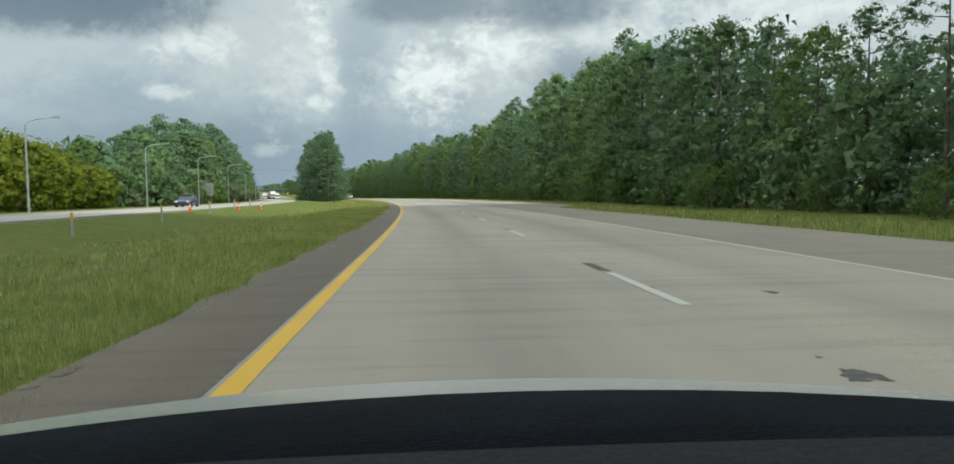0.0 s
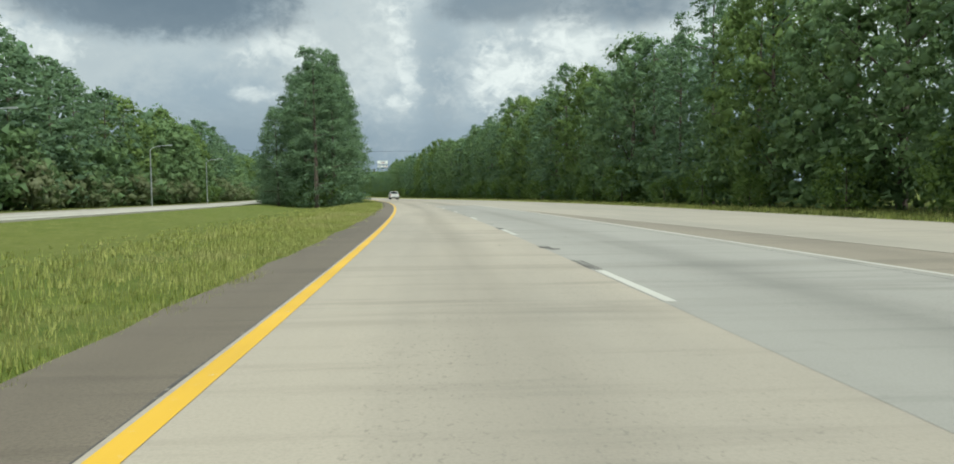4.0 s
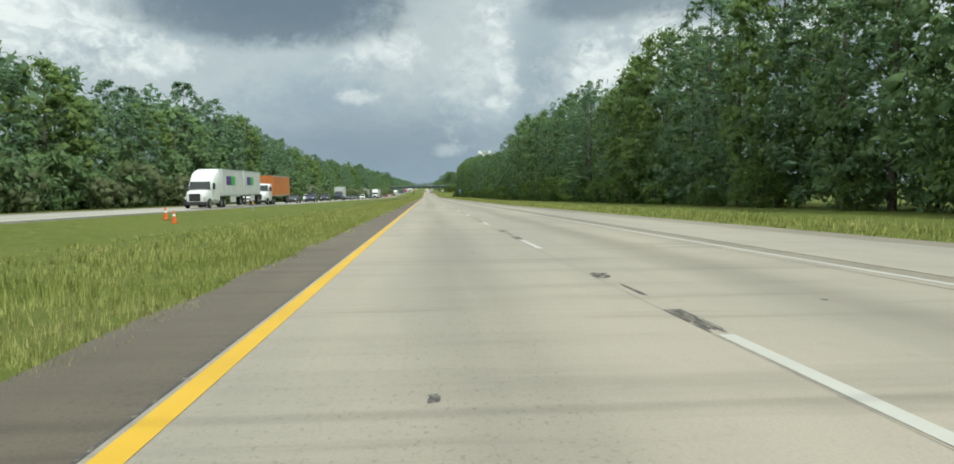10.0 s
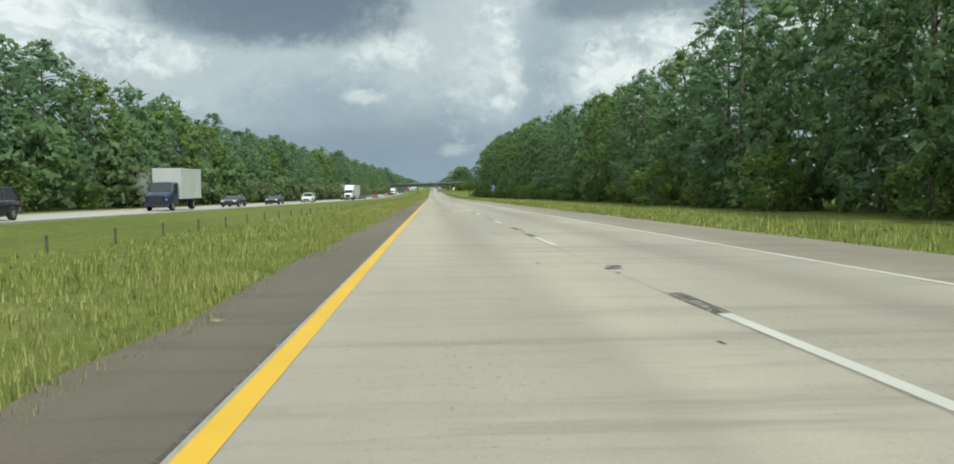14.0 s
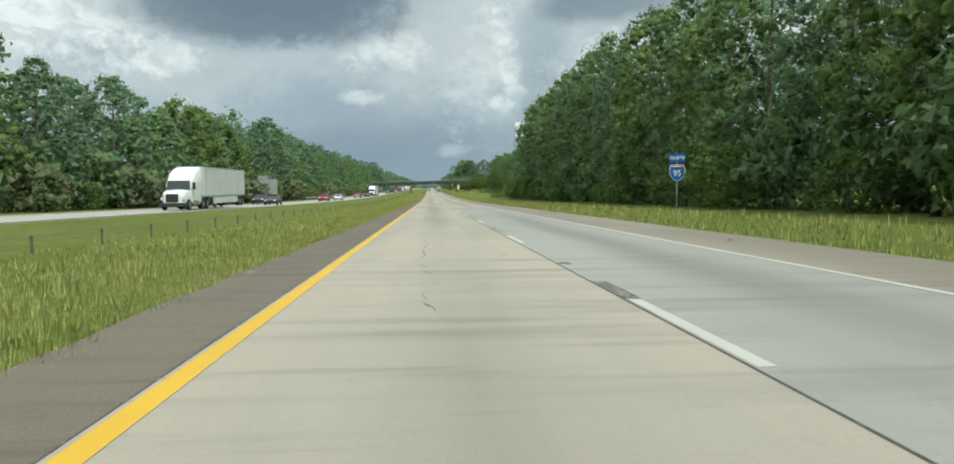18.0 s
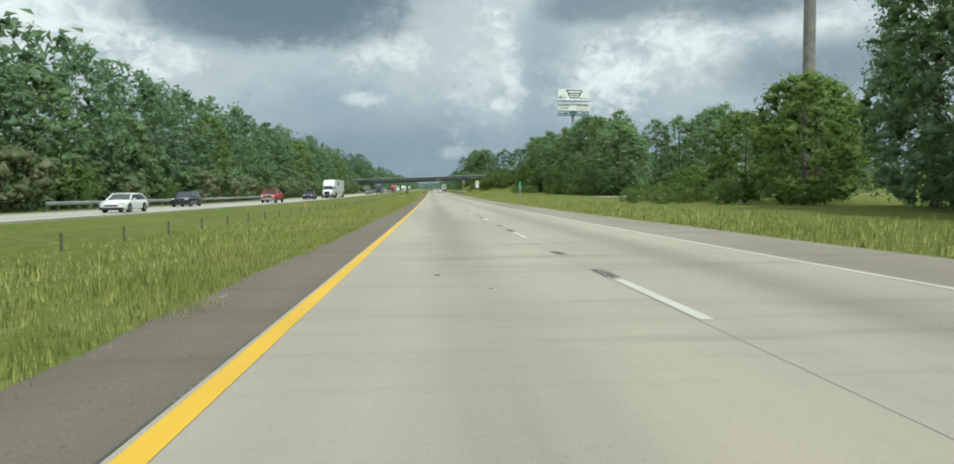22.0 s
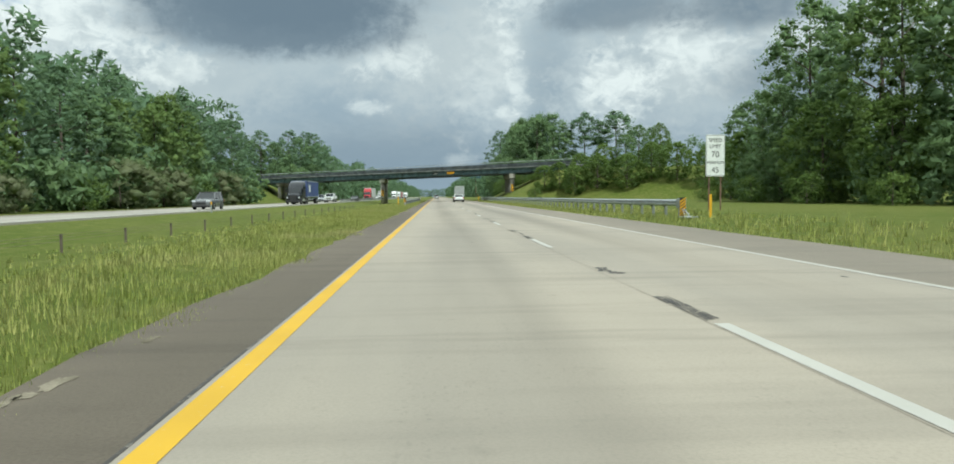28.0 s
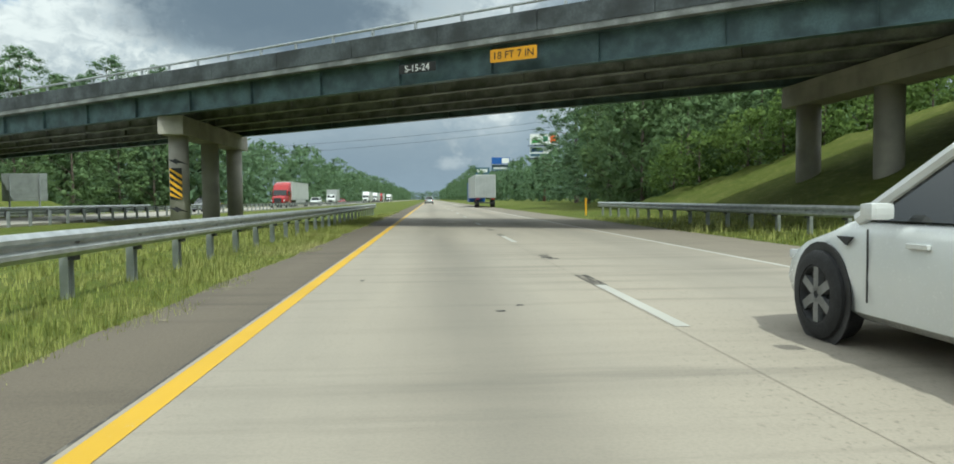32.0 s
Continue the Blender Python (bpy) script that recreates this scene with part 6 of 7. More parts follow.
for x in (-9.3, -4.7):
    part("bay_post", boxed(x, x + 0.2, 0.0, 0.2, 0, 5.5), "rust_steel", shed)
slope = Matrix.Translation((6.3, 0, 0)) @ Matrix.Rotation(radians(90), 4, "Z")
part("roof", moved(prism(bmesh.new(), [(-0.7, 6.22), (8.5, 7.52), (17.6, 6.22), (17.6, 6.38), (8.5, 7.68), (-0.7, 6.38)], 0.0, 7.2), slope), "metal_roof", shed)
part("bay_roof", moved(prism(bmesh.new(), [(-0.7, 5.5), (17.4, 5.2), (17.4, 5.34), (-0.7, 5.66)], 7.2, 16.6), slope), "metal_roof", shed)
part("bay_floor", boxed(-9.2, 0.0, 0.1, 16.7, -0.3, 0.06), "dirt", shed, "dark earth floor of the bay")
for k in range(12):
    part("siding_rib", boxed(0.2 + k * 0.48, 0.24 + k * 0.48, -0.03, 0.0, 0, 6.2), "metal_siding", shed)
for k in range(2):
    part("vent", boxed(5.845, 5.90, 3.2 + k * 8.6, 4.2 + k * 8.6, 3.6, 4.9, bevel=0.01), "rust_steel", shed)
house = thing("outbuilding", "low white outbuilding with a pale metal roof", "outbuilding", Matrix.Translation((97.0, 928.0, elev(928) - 0.9)) @ Matrix.Rotation(radians(-20), 4, "Z"))
part("wall", boxed(0, 11.0, 0, 7.0, 0, 2.6, bevel=0.02), "sign_white", house)
part("roof", moved(prism(bmesh.new(), [(-0.5, 2.55), (3.5, 4.0), (7.5, 2.55), (7.5, 2.68), (3.5, 4.14), (-0.5, 2.68)], -0.4, 11.4), Matrix.Translation((11.0, 0, 0)) @ Matrix.Rotation(radians(90), 4, "Z")), "metal_roof", house)
for x in (2.0, 7.5):
    part("window", boxed(x, x + 1.1, -0.03, 0.0, 1.0, 2.1), "black", house)
drive = thing("driveway", "pale gravel yard in front of the shed", "yard", Matrix.Identity(4), kind="structure")
bm = bmesh.new()
bm.faces.new([bm.verts.new((x, y, elev(y) + 0.03 + (0.25 if x > 15 else 0))) for x, y in ((26, 842), (76, 845), (76, 849), (49, 852), (57, 884), (47, 889), (41, 855), (26, 848))])
part("gravel", bm, "bridge_concrete", drive)

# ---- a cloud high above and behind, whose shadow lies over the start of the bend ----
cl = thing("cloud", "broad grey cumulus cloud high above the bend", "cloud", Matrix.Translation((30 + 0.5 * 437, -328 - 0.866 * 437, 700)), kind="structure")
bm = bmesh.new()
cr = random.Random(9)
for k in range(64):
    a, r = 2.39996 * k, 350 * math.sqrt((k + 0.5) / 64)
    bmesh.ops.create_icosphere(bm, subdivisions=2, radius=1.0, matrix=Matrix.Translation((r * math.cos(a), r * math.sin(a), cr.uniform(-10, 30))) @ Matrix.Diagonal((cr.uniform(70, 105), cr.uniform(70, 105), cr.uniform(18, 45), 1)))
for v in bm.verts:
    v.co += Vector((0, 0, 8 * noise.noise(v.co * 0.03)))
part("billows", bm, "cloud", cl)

# ---- vehicles: x to the right, y forward, z up, on the ground at z = 0 ----


def loft(sections, closed=True):
    """A skin over rings of points, with its ends filled."""
    bm = bmesh.new()
    rows = [[bm.verts.new(p) for p in ring] for ring in sections]
    for a, b in zip(rows, rows[1:]):
        for i in range(len(a)):
            j = (i + 1) % len(a)
            bm.faces.new((a[i], a[j], b[j], b[i]))
    bm.faces.new(rows[0][::-1]), bm.faces.new(rows[-1])
    bmesh.ops.recalc_face_normals(bm, faces=bm.faces[:])
    return bm


def ring(y, w, z0, z1, r=0.12, crown=0.03, tuck=0.04):
    """A rounded cross-section of a car body: half width w, from z0 to z1."""
    r = min(r, (z1 - z0) * 0.45, w * 0.5)
    half = [(0, z0), (w - r - tuck, z0), (w - tuck, z0 + r * 0.6), (w, z0 + (z1 - z0) * 0.45), (w - 0.02, z1 - r), (w - 0.02 - r * 0.35, z1 - r * 0.3), (w - r * 1.2, z1), (0, z1 + crown)]
    return [(x, y, z) for x, z in half] + [(-x, y, z) for x, z in half[-2:0:-1]]


def smooth(ob, angle=40):
    me = ob.data
    me.polygons.foreach_set("use_smooth", [True] * len(me.polygons))
    me.set_sharp_from_angle(angle=radians(angle))
    return ob


def lathe_x(profile, sides=24, caps=True):
    """A round body about the x axis from (x, radius) pairs."""
    bm = bmesh.new()
    rows = [[bm.verts.new((x, r * math.cos(6.2832 * k / sides), r * math.sin(6.2832 * k / sides))) for k in range(sides)] for x, r in profile]
    for a, b in zip(rows, rows[1:]):
        for i in range(sides):
            j = (i + 1) % sides
            bm.faces.new((a[i], a[j], b[j], b[i]))
    if caps:
        bm.faces.new(rows[0]), bm.faces.new(rows[-1][::-1])
    bmesh.ops.recalc_face_normals(bm, faces=bm.faces[:])
    return bm


WHEELS = {}


def wheel(parent, x, y, r, width=0.24, rim="rim", spokes=6):
    """A wheel with its tyre and rim as sub-parts; x < 0 is the left side."""
    key = (r, width, rim, spokes)
    side = 1 if x > 0 else -1
    hub = new("wheel", None)
    hub.parent = parent
    if key not in WHEELS:
        h = width / 2
        tyre = lathe_x(((-h, r * 0.66), (-h, r * 0.86), (-h * 0.8, r * 0.97), (-h * 0.3, r), (h * 0.3, r), (h * 0.8, r * 0.97), (h, r * 0.86), (h, r * 0.66), (h * 0.5, r * 0.64), (-h * 0.5, r * 0.64), (-h, r * 0.66)), 18, caps=False)
        dish = lathe_x(((-h * 0.8, r * 0.66), (h * 0.92, r * 0.67), (h * 0.96, r * 0.62), (h * 0.55, r * 0.58), (h * 0.45, r * 0.1), (h * 0.5, 0.02)), 18)
        sp = bmesh.new()
        for k in range(spokes):
            m = Matrix.Rotation(6.2832 * k / spokes, 4, "X")
            b = boxed(h * 0.45, h * 0.9, -r * 0.10, r * 0.10, r * 0.08, r * 0.63)
            moved(b, m)
            tmp = bpy.data.meshes.new("tmp")
            b.to_mesh(tmp), b.free()
            sp.from_mesh(tmp)
            bpy.data.meshes.remove(tmp)
        made = []
        for nm, bm, mt in (("tyre", tyre, "rubber"), ("rim_dish", dish, "trim"), ("spokes", sp, rim)):
            ob = part(nm, bm, mt, hub)
            smooth(ob)
            made.append(ob)
        WHEELS[key] = [(o.name.split(".")[0], o.data) for o in made]
    else:
        for nm, me in WHEELS[key]:
            ob = new(nm, me)
            ob.parent = hub
    hub.matrix_basis = Matrix.Translation((x, y, r)) @ (Matrix.Identity(4) if side > 0 else Matrix.Rotation(math.pi, 4, "Z"))
    return hub


def arch(parent, x, y, r, z):
    """The dark lip of a wheel arch, set a little proud of the body side."""
    s = 1 if x > 0 else -1
    bm = bmesh.new()
    rows = [[bm.verts.new((u, q * math.cos(6.2832 * k / 26), q * math.sin(6.2832 * k / 26))) for k in range(26)] for u, q in ((0, r * 0.8), (0, r), (0.012, r), (0.012, r * 0.8))]
    for i in range(4):
        for k in range(26):
            j = (k + 1) % 26
            bm.faces.new((rows[i][k], rows[i][j], rows[(i + 1) % 4][j], rows[(i + 1) % 4][k]))
    bmesh.ops.recalc_face_normals(bm, faces=bm.faces[:])
    moved(bm, Matrix.Translation((x if s > 0 else x - 0.012, y, z)))
    part("wheel_arch", bm, "trim", parent)


def cabin(parent, paint, base, top, zb, zt, wb, wt, pillars=(0.5,), roof=0.06):
    """Glasshouse: base and top are (rear y, front y); windows, roof and pillars."""
    (b0, b1), (t0, t1) = base, top
    lo = [Vector((x, y, zb)) for x, y in ((-wb, b0), (wb, b0), (wb, b1), (-wb, b1))]
    hi = [Vector((x, y, zt)) for x, y in ((-wt, t0), (wt, t0), (wt, t1), (-wt, t1))]
    mid = sum(lo + hi, Vector()) / 8
    inner = loft([[mid + (p - mid) * 0.975 for p in lo], [mid + (p - mid) * 0.975 for p in hi]])
    part("cabin_interior", inner, "trim", parent, "dark interior behind the glass")
    for i, nm in enumerate(("rear_window", "side_window", "windscreen", "side_window")):
        j = (i + 1) % 4
        face = [lo[i], lo[j], hi[j], hi[i]]
        part(nm, loft([face, [mid + (p - mid) * 0.98 for p in face]]), "glass", parent, "dark tinted glass")
    rf = loft([[(x * k, y, z) for x, z in ((-wt - 0.05, zt - 0.05), (-wt - 0.02, zt + roof * 0.5), (-wt * 0.6, zt + roof), (0, zt + roof * 1.25), (wt * 0.6, zt + roof), (wt + 0.02, zt + roof * 0.5), (wt + 0.05, zt - 0.05))]
               for y, k in ((t0 - 0.08, 0.95), (t0 + 0.15, 1.0), ((t0 + t1) / 2, 1.0), (t1 - 0.15, 1.0), (t1 + 0.08, 0.95))])
    smooth(part("roof", rf, paint, parent))
    for s in (-1, 1):
        for a, b in (((s * (wb - 0.0), b1, zb), (s * wt, t1, zt)), ((s * wb, b0, zb), (s * wt, t0, zt))):
            part("pillar", rodded(a, b, 0.055, 0.05, 8), paint, parent)
        for f in pillars:
            a, b = (s * (wb + 0.004), b0 + (b1 - b0) * f, zb), (s * (wt + 0.004), t0 + (t1 - t0) * f, zt)
            part("pillar", rodded(a, b, 0.04, 0.035, 6), "trim", parent, "dark door pillar")


def road_car(label, category, m, paint, L=4.6, W=1.84, H=1.65, belt=1.02, hood=0.30, tail=0.05, r=0.34, wb=2.75, name="car", rim="rim", wagon=True, low_nose=False):
    """A passenger car: L, W, H its size, hood and tail the shares of its length before and behind the glass."""
    ob = thing(name, label, category, m, "vehicles on the highway")
    w, y1, y0 = W / 2, L / 2, -L / 2
    hoodz = belt - 0.06
    secs = [(y1, w * 0.80, 0.38, hoodz - 0.32), (y1 - 0.10, w * 0.92, 0.26, hoodz - 0.16), (y1 - 0.45, w * 0.985, 0.20, hoodz - 0.05), (y1 - L * hood * 0.9, w, 0.20, belt), (0, w, 0.20, belt),
            (y0 + L * 0.2, w, 0.21, belt + 0.02), (y0 + 0.35, w * 0.985, 0.26, belt + 0.01), (y0 + 0.08, w * 0.93, 0.30, belt - 0.06), (y0, w * 0.86, 0.42, belt - 0.18)]
    if low_nose:
        secs = [(y1 + 0.02, w * 0.62, 0.36, hoodz - 0.36), (y1 - 0.07, w * 0.78, 0.27, hoodz - 0.28), (y1 - 0.22, w * 0.90, 0.22, hoodz - 0.20), (y1 - 0.5, w * 0.965, 0.20, hoodz - 0.11), (y1 - 0.85, w * 0.99, 0.20, hoodz - 0.03)] + secs[3:]
    smooth(part("body", loft([ring(y, a, z0, z1) for y, a, z0, z1 in secs]), paint, ob))
    cabin(ob, paint, (y0 + L * tail, y1 - L * hood), (y0 + L * (tail + (0.05 if wagon else 0.16)), y1 - L * (hood + 0.16)), belt, H - 0.07, w * 0.91, w * 0.74, (0.36, 0.66) if wagon else (0.48,))
    for s in (-1, 1):
        for y in (wb / 2, -wb / 2):
            arch(ob, s * (w - 0.005), y, r * 1.16, r)
            wheel(ob, s * (w - 0.065), y, r, rim=rim)
        if low_nose:
            part("headlight", boxed(s * w * 0.70 - 0.15, s * w * 0.70 + 0.15, y1 - 0.42, y1 - 0.15, hoodz - 0.30, hoodz - 0.22, bevel=0.03), "clear_lens", ob)
        else:
            part("headlight", boxed(s * w * 0.72 - 0.17, s * w * 0.72 + 0.17, y1 - 0.28, y1 - 0.03, hoodz - 0.26, hoodz - 0.12, bevel=0.03), "clear_lens", ob)
        part("tail_light", boxed(s * w * 0.80 - 0.11, s * w * 0.80 + 0.11, y0 + 0.0, y0 + 0.12, belt - 0.28, belt - 0.06, bevel=0.02), "red_lens", ob)
        part("mirror", boxed(s * (w + 0.07) - 0.08, s * (w + 0.07) + 0.08, y1 - L * hood - 0.50, y1 - L * hood - 0.36, belt + 0.01, belt + 0.12, bevel=0.035), paint, ob)
        for y in (0.35, -0.75):
            part("door_handle", boxed(s * w - 0.012, s * w + 0.018, y - 0.1, y + 0.1, belt - 0.16, belt - 0.13, bevel=0.006), paint, ob)
    if not low_nose:
        part("grille", boxed(-w * 0.5, w * 0.5, y1 - 0.06, y1 + 0.015, 0.48, hoodz - 0.28, bevel=0.02), "trim", ob, "dark grille")
        part("bumper", boxed(-w * 0.9, w * 0.9, y1 - 0.22, y1 + 0.03, 0.24, 0.40, bevel=0.04), "trim", ob, "dark lower bumper")
    part("bumper", boxed(-w * 0.9, w * 0.9, y0 - 0.03, y0 + 0.2, 0.28, 0.46, bevel=0.04), "trim", ob, "dark rear bumper")
    part("number_plate", boxed(-0.16, 0.16, y0 - 0.05, y0 - 0.03, 0.55, 0.66), "sign_white", ob)
    return ob


def pickup(label, m, paint, dual=False, detail=False, group="vehicles on the highway"):
    """A crew-cab pickup truck with an open bed."""
    ob = thing("pickup_truck", label, "pickup truck", m, group)
    w, y1, y0, r = 1.02, 2.95, -2.95, 0.41
    front = [(y1, 0.84, 0.50, 1.02), (y1 - 0.12, 0.96, 0.42, 1.14), (y1 - 0.5, w, 0.40, 1.20), (1.35, w, 0.40, 1.25), (0.3, w, 0.40, 1.27), (-1.08, w, 0.40, 1.30)]
    smooth(part("cab_body", loft([ring(y, a, z0, z1, 0.10, 0.02) for y, a, z0, z1 in front]), paint, ob))
    bed = bmesh.new()
    for s in (-1, 1):
        outer = [(s * (w - 0.03), 0.47), (s * w, 0.80), (s * (w - 0.005), 1.30), (s * (w - 0.03), 1.385), (s * (w - 0.13), 1.385), (s * (w - 0.15), 1.30), (s * (w - 0.16), 0.50)]
        prism(bed, outer, -2.86, -1.12)
    box(bed, -0.9, 0.9, -2.86, -1.12, 0.60, 0.66), box(bed, -0.9, 0.9, -1.2, -1.12, 0.6, 1.33)
    smooth(part("bed", bed, paint, ob), 30)
    gate = part("tailgate", boxed(-0.86, 0.86, -2.93, -2.86, 0.76, 1.385, bevel=0.022), paint, ob)
    part("gate_crease", boxed(-0.72, 0.72, -2.945, -2.92, 1.20, 1.235, bevel=0.012), paint, gate)
    part("gate_handle", boxed(-0.12, 0.12, -2.945, -2.925, 1.245, 1.295, bevel=0.008), "trim", gate, "black tailgate handle")
    part("emblem", prism(bmesh.new(), [(-0.10, 1.17), (0.10, 1.17), (0.11, 1.06), (0.05, 0.99), (-0.05, 0.99), (-0.11, 1.06)], -2.955, -2.93), "chrome", gate, "plain chrome badge")
    part("badge_bar", boxed(-0.77, -0.50, -2.940, -2.925, 0.90, 0.925), "chrome", gate)
    part("badge_bar", boxed(0.52, 0.70, -2.940, -2.925, 0.95, 0.975), "chrome", gate)
    cabin(ob, paint, (-1.06, 1.42), (-0.86, 0.62), 1.26, 1.90, 0.94, 0.78, (0.42,), 0.055)
    part("third_brake_light", boxed(-0.24, 0.24, -0.98, -0.93, 1.89, 1.94, bevel=0.01), "red_lens", ob, "red high brake light")
    for s in (-1, 1):
        lamp = part("tail_light", boxed(min(s * 0.868, s * 1.01), max(s * 0.868, s * 1.01), -2.945, -2.78, 0.88, 1.31, bevel=0.02), "red_lens", ob)
        part("reverse_lens", boxed(min(s * 0.895, s * 0.955), max(s * 0.895, s * 0.955), -2.95, -2.94, 0.93, 1.03, bevel=0.004), "clear_lens", lamp)
        for y in (1.84, -1.83):
            arch(ob, s * (w - 0.004), y, r * 1.12, r + 0.03)
            wheel(ob, s * (w - 0.125 + (0.16 if dual and y < 0 else 0)), y, r, 0.29, "rim", 6)
        part("mirror", boxed(s * 1.16 - 0.11, s * 1.16 + 0.11, 0.95, 1.08, 1.27, 1.50, bevel=0.03), "trim" if detail else paint, ob)
        part("headlight", boxed(s * 0.74 - 0.18, s * 0.74 + 0.18, 2.74, 2.96, 0.88, 1.06, bevel=0.03), "clear_lens", ob)
        part("exhaust_tip", rodded((s * 0.62, -3.0, 0.52), (s * 0.62, -2.7, 0.52), 0.055, sides=14), "chrome", ob)
        for y in (0.62, -0.42):
            part("door_handle", boxed(s * w - 0.01, s * w + 0.02, y - 0.11, y + 0.11, 1.08, 1.115, bevel=0.008), paint, ob)
        for y in (1.30, 0.28, -0.88):
            part("door_gap", boxed(min(s * (w - 0.006), s * (w + 0.002)), max(s * (w - 0.006), s * (w + 0.002)), y - 0.006, y + 0.006, 0.52, 1.22), "trim", ob)
        part("bumper_end", boxed(min(s * 0.22, s * 1.02), max(s * 0.22, s * 1.02), -3.07, -2.82, 0.57, 0.78, bevel=0.06), "chrome", ob, "chrome rear bumper end")
    part("bumper_middle", boxed(-0.34, 0.34, -3.04, -2.86, 0.56, 0.68, bevel=0.03), "chrome", ob, "chrome rear bumper")
    part("bumper_step", boxed(-0.72, 0.72, -3.03, -2.86, 0.70, 0.76, bevel=0.01), "trim", ob, "black bumper step")
    part("number_plate", boxed(-0.16, 0.16, -3.05, -3.035, 0.60, 0.74), "sign_back", ob, "plain number plate")
    part("tow_hitch", boxed(-0.06, 0.06, -3.08, -2.8, 0.44, 0.54, bevel=0.01), "trim", ob)
    part("underbody", boxed(-0.55, 0.55, -2.7, 2.6, 0.30, 0.46, bevel=0.03), "trim", ob, "dark axle and chassis")
    part("axle", rodded((-0.9, -1.83, 0.41), (0.9, -1.83, 0.41), 0.07), "trim", ob)
    part("grille", boxed(-0.55, 0.55, 2.90, 2.98, 0.68, 1.08, bevel=0.03), "chrome" if not detail else "trim", ob)
    part("front_bumper", boxed(-0.98, 0.98, 2.78, 3.02, 0.45, 0.66, bevel=0.05), "chrome", ob)
    return ob


def box_body(bm, w, y0, y1, z0, z1, bevel=0.03):
    return box(bm, -w, w, y0, y1, z0, z1, bevel=bevel)


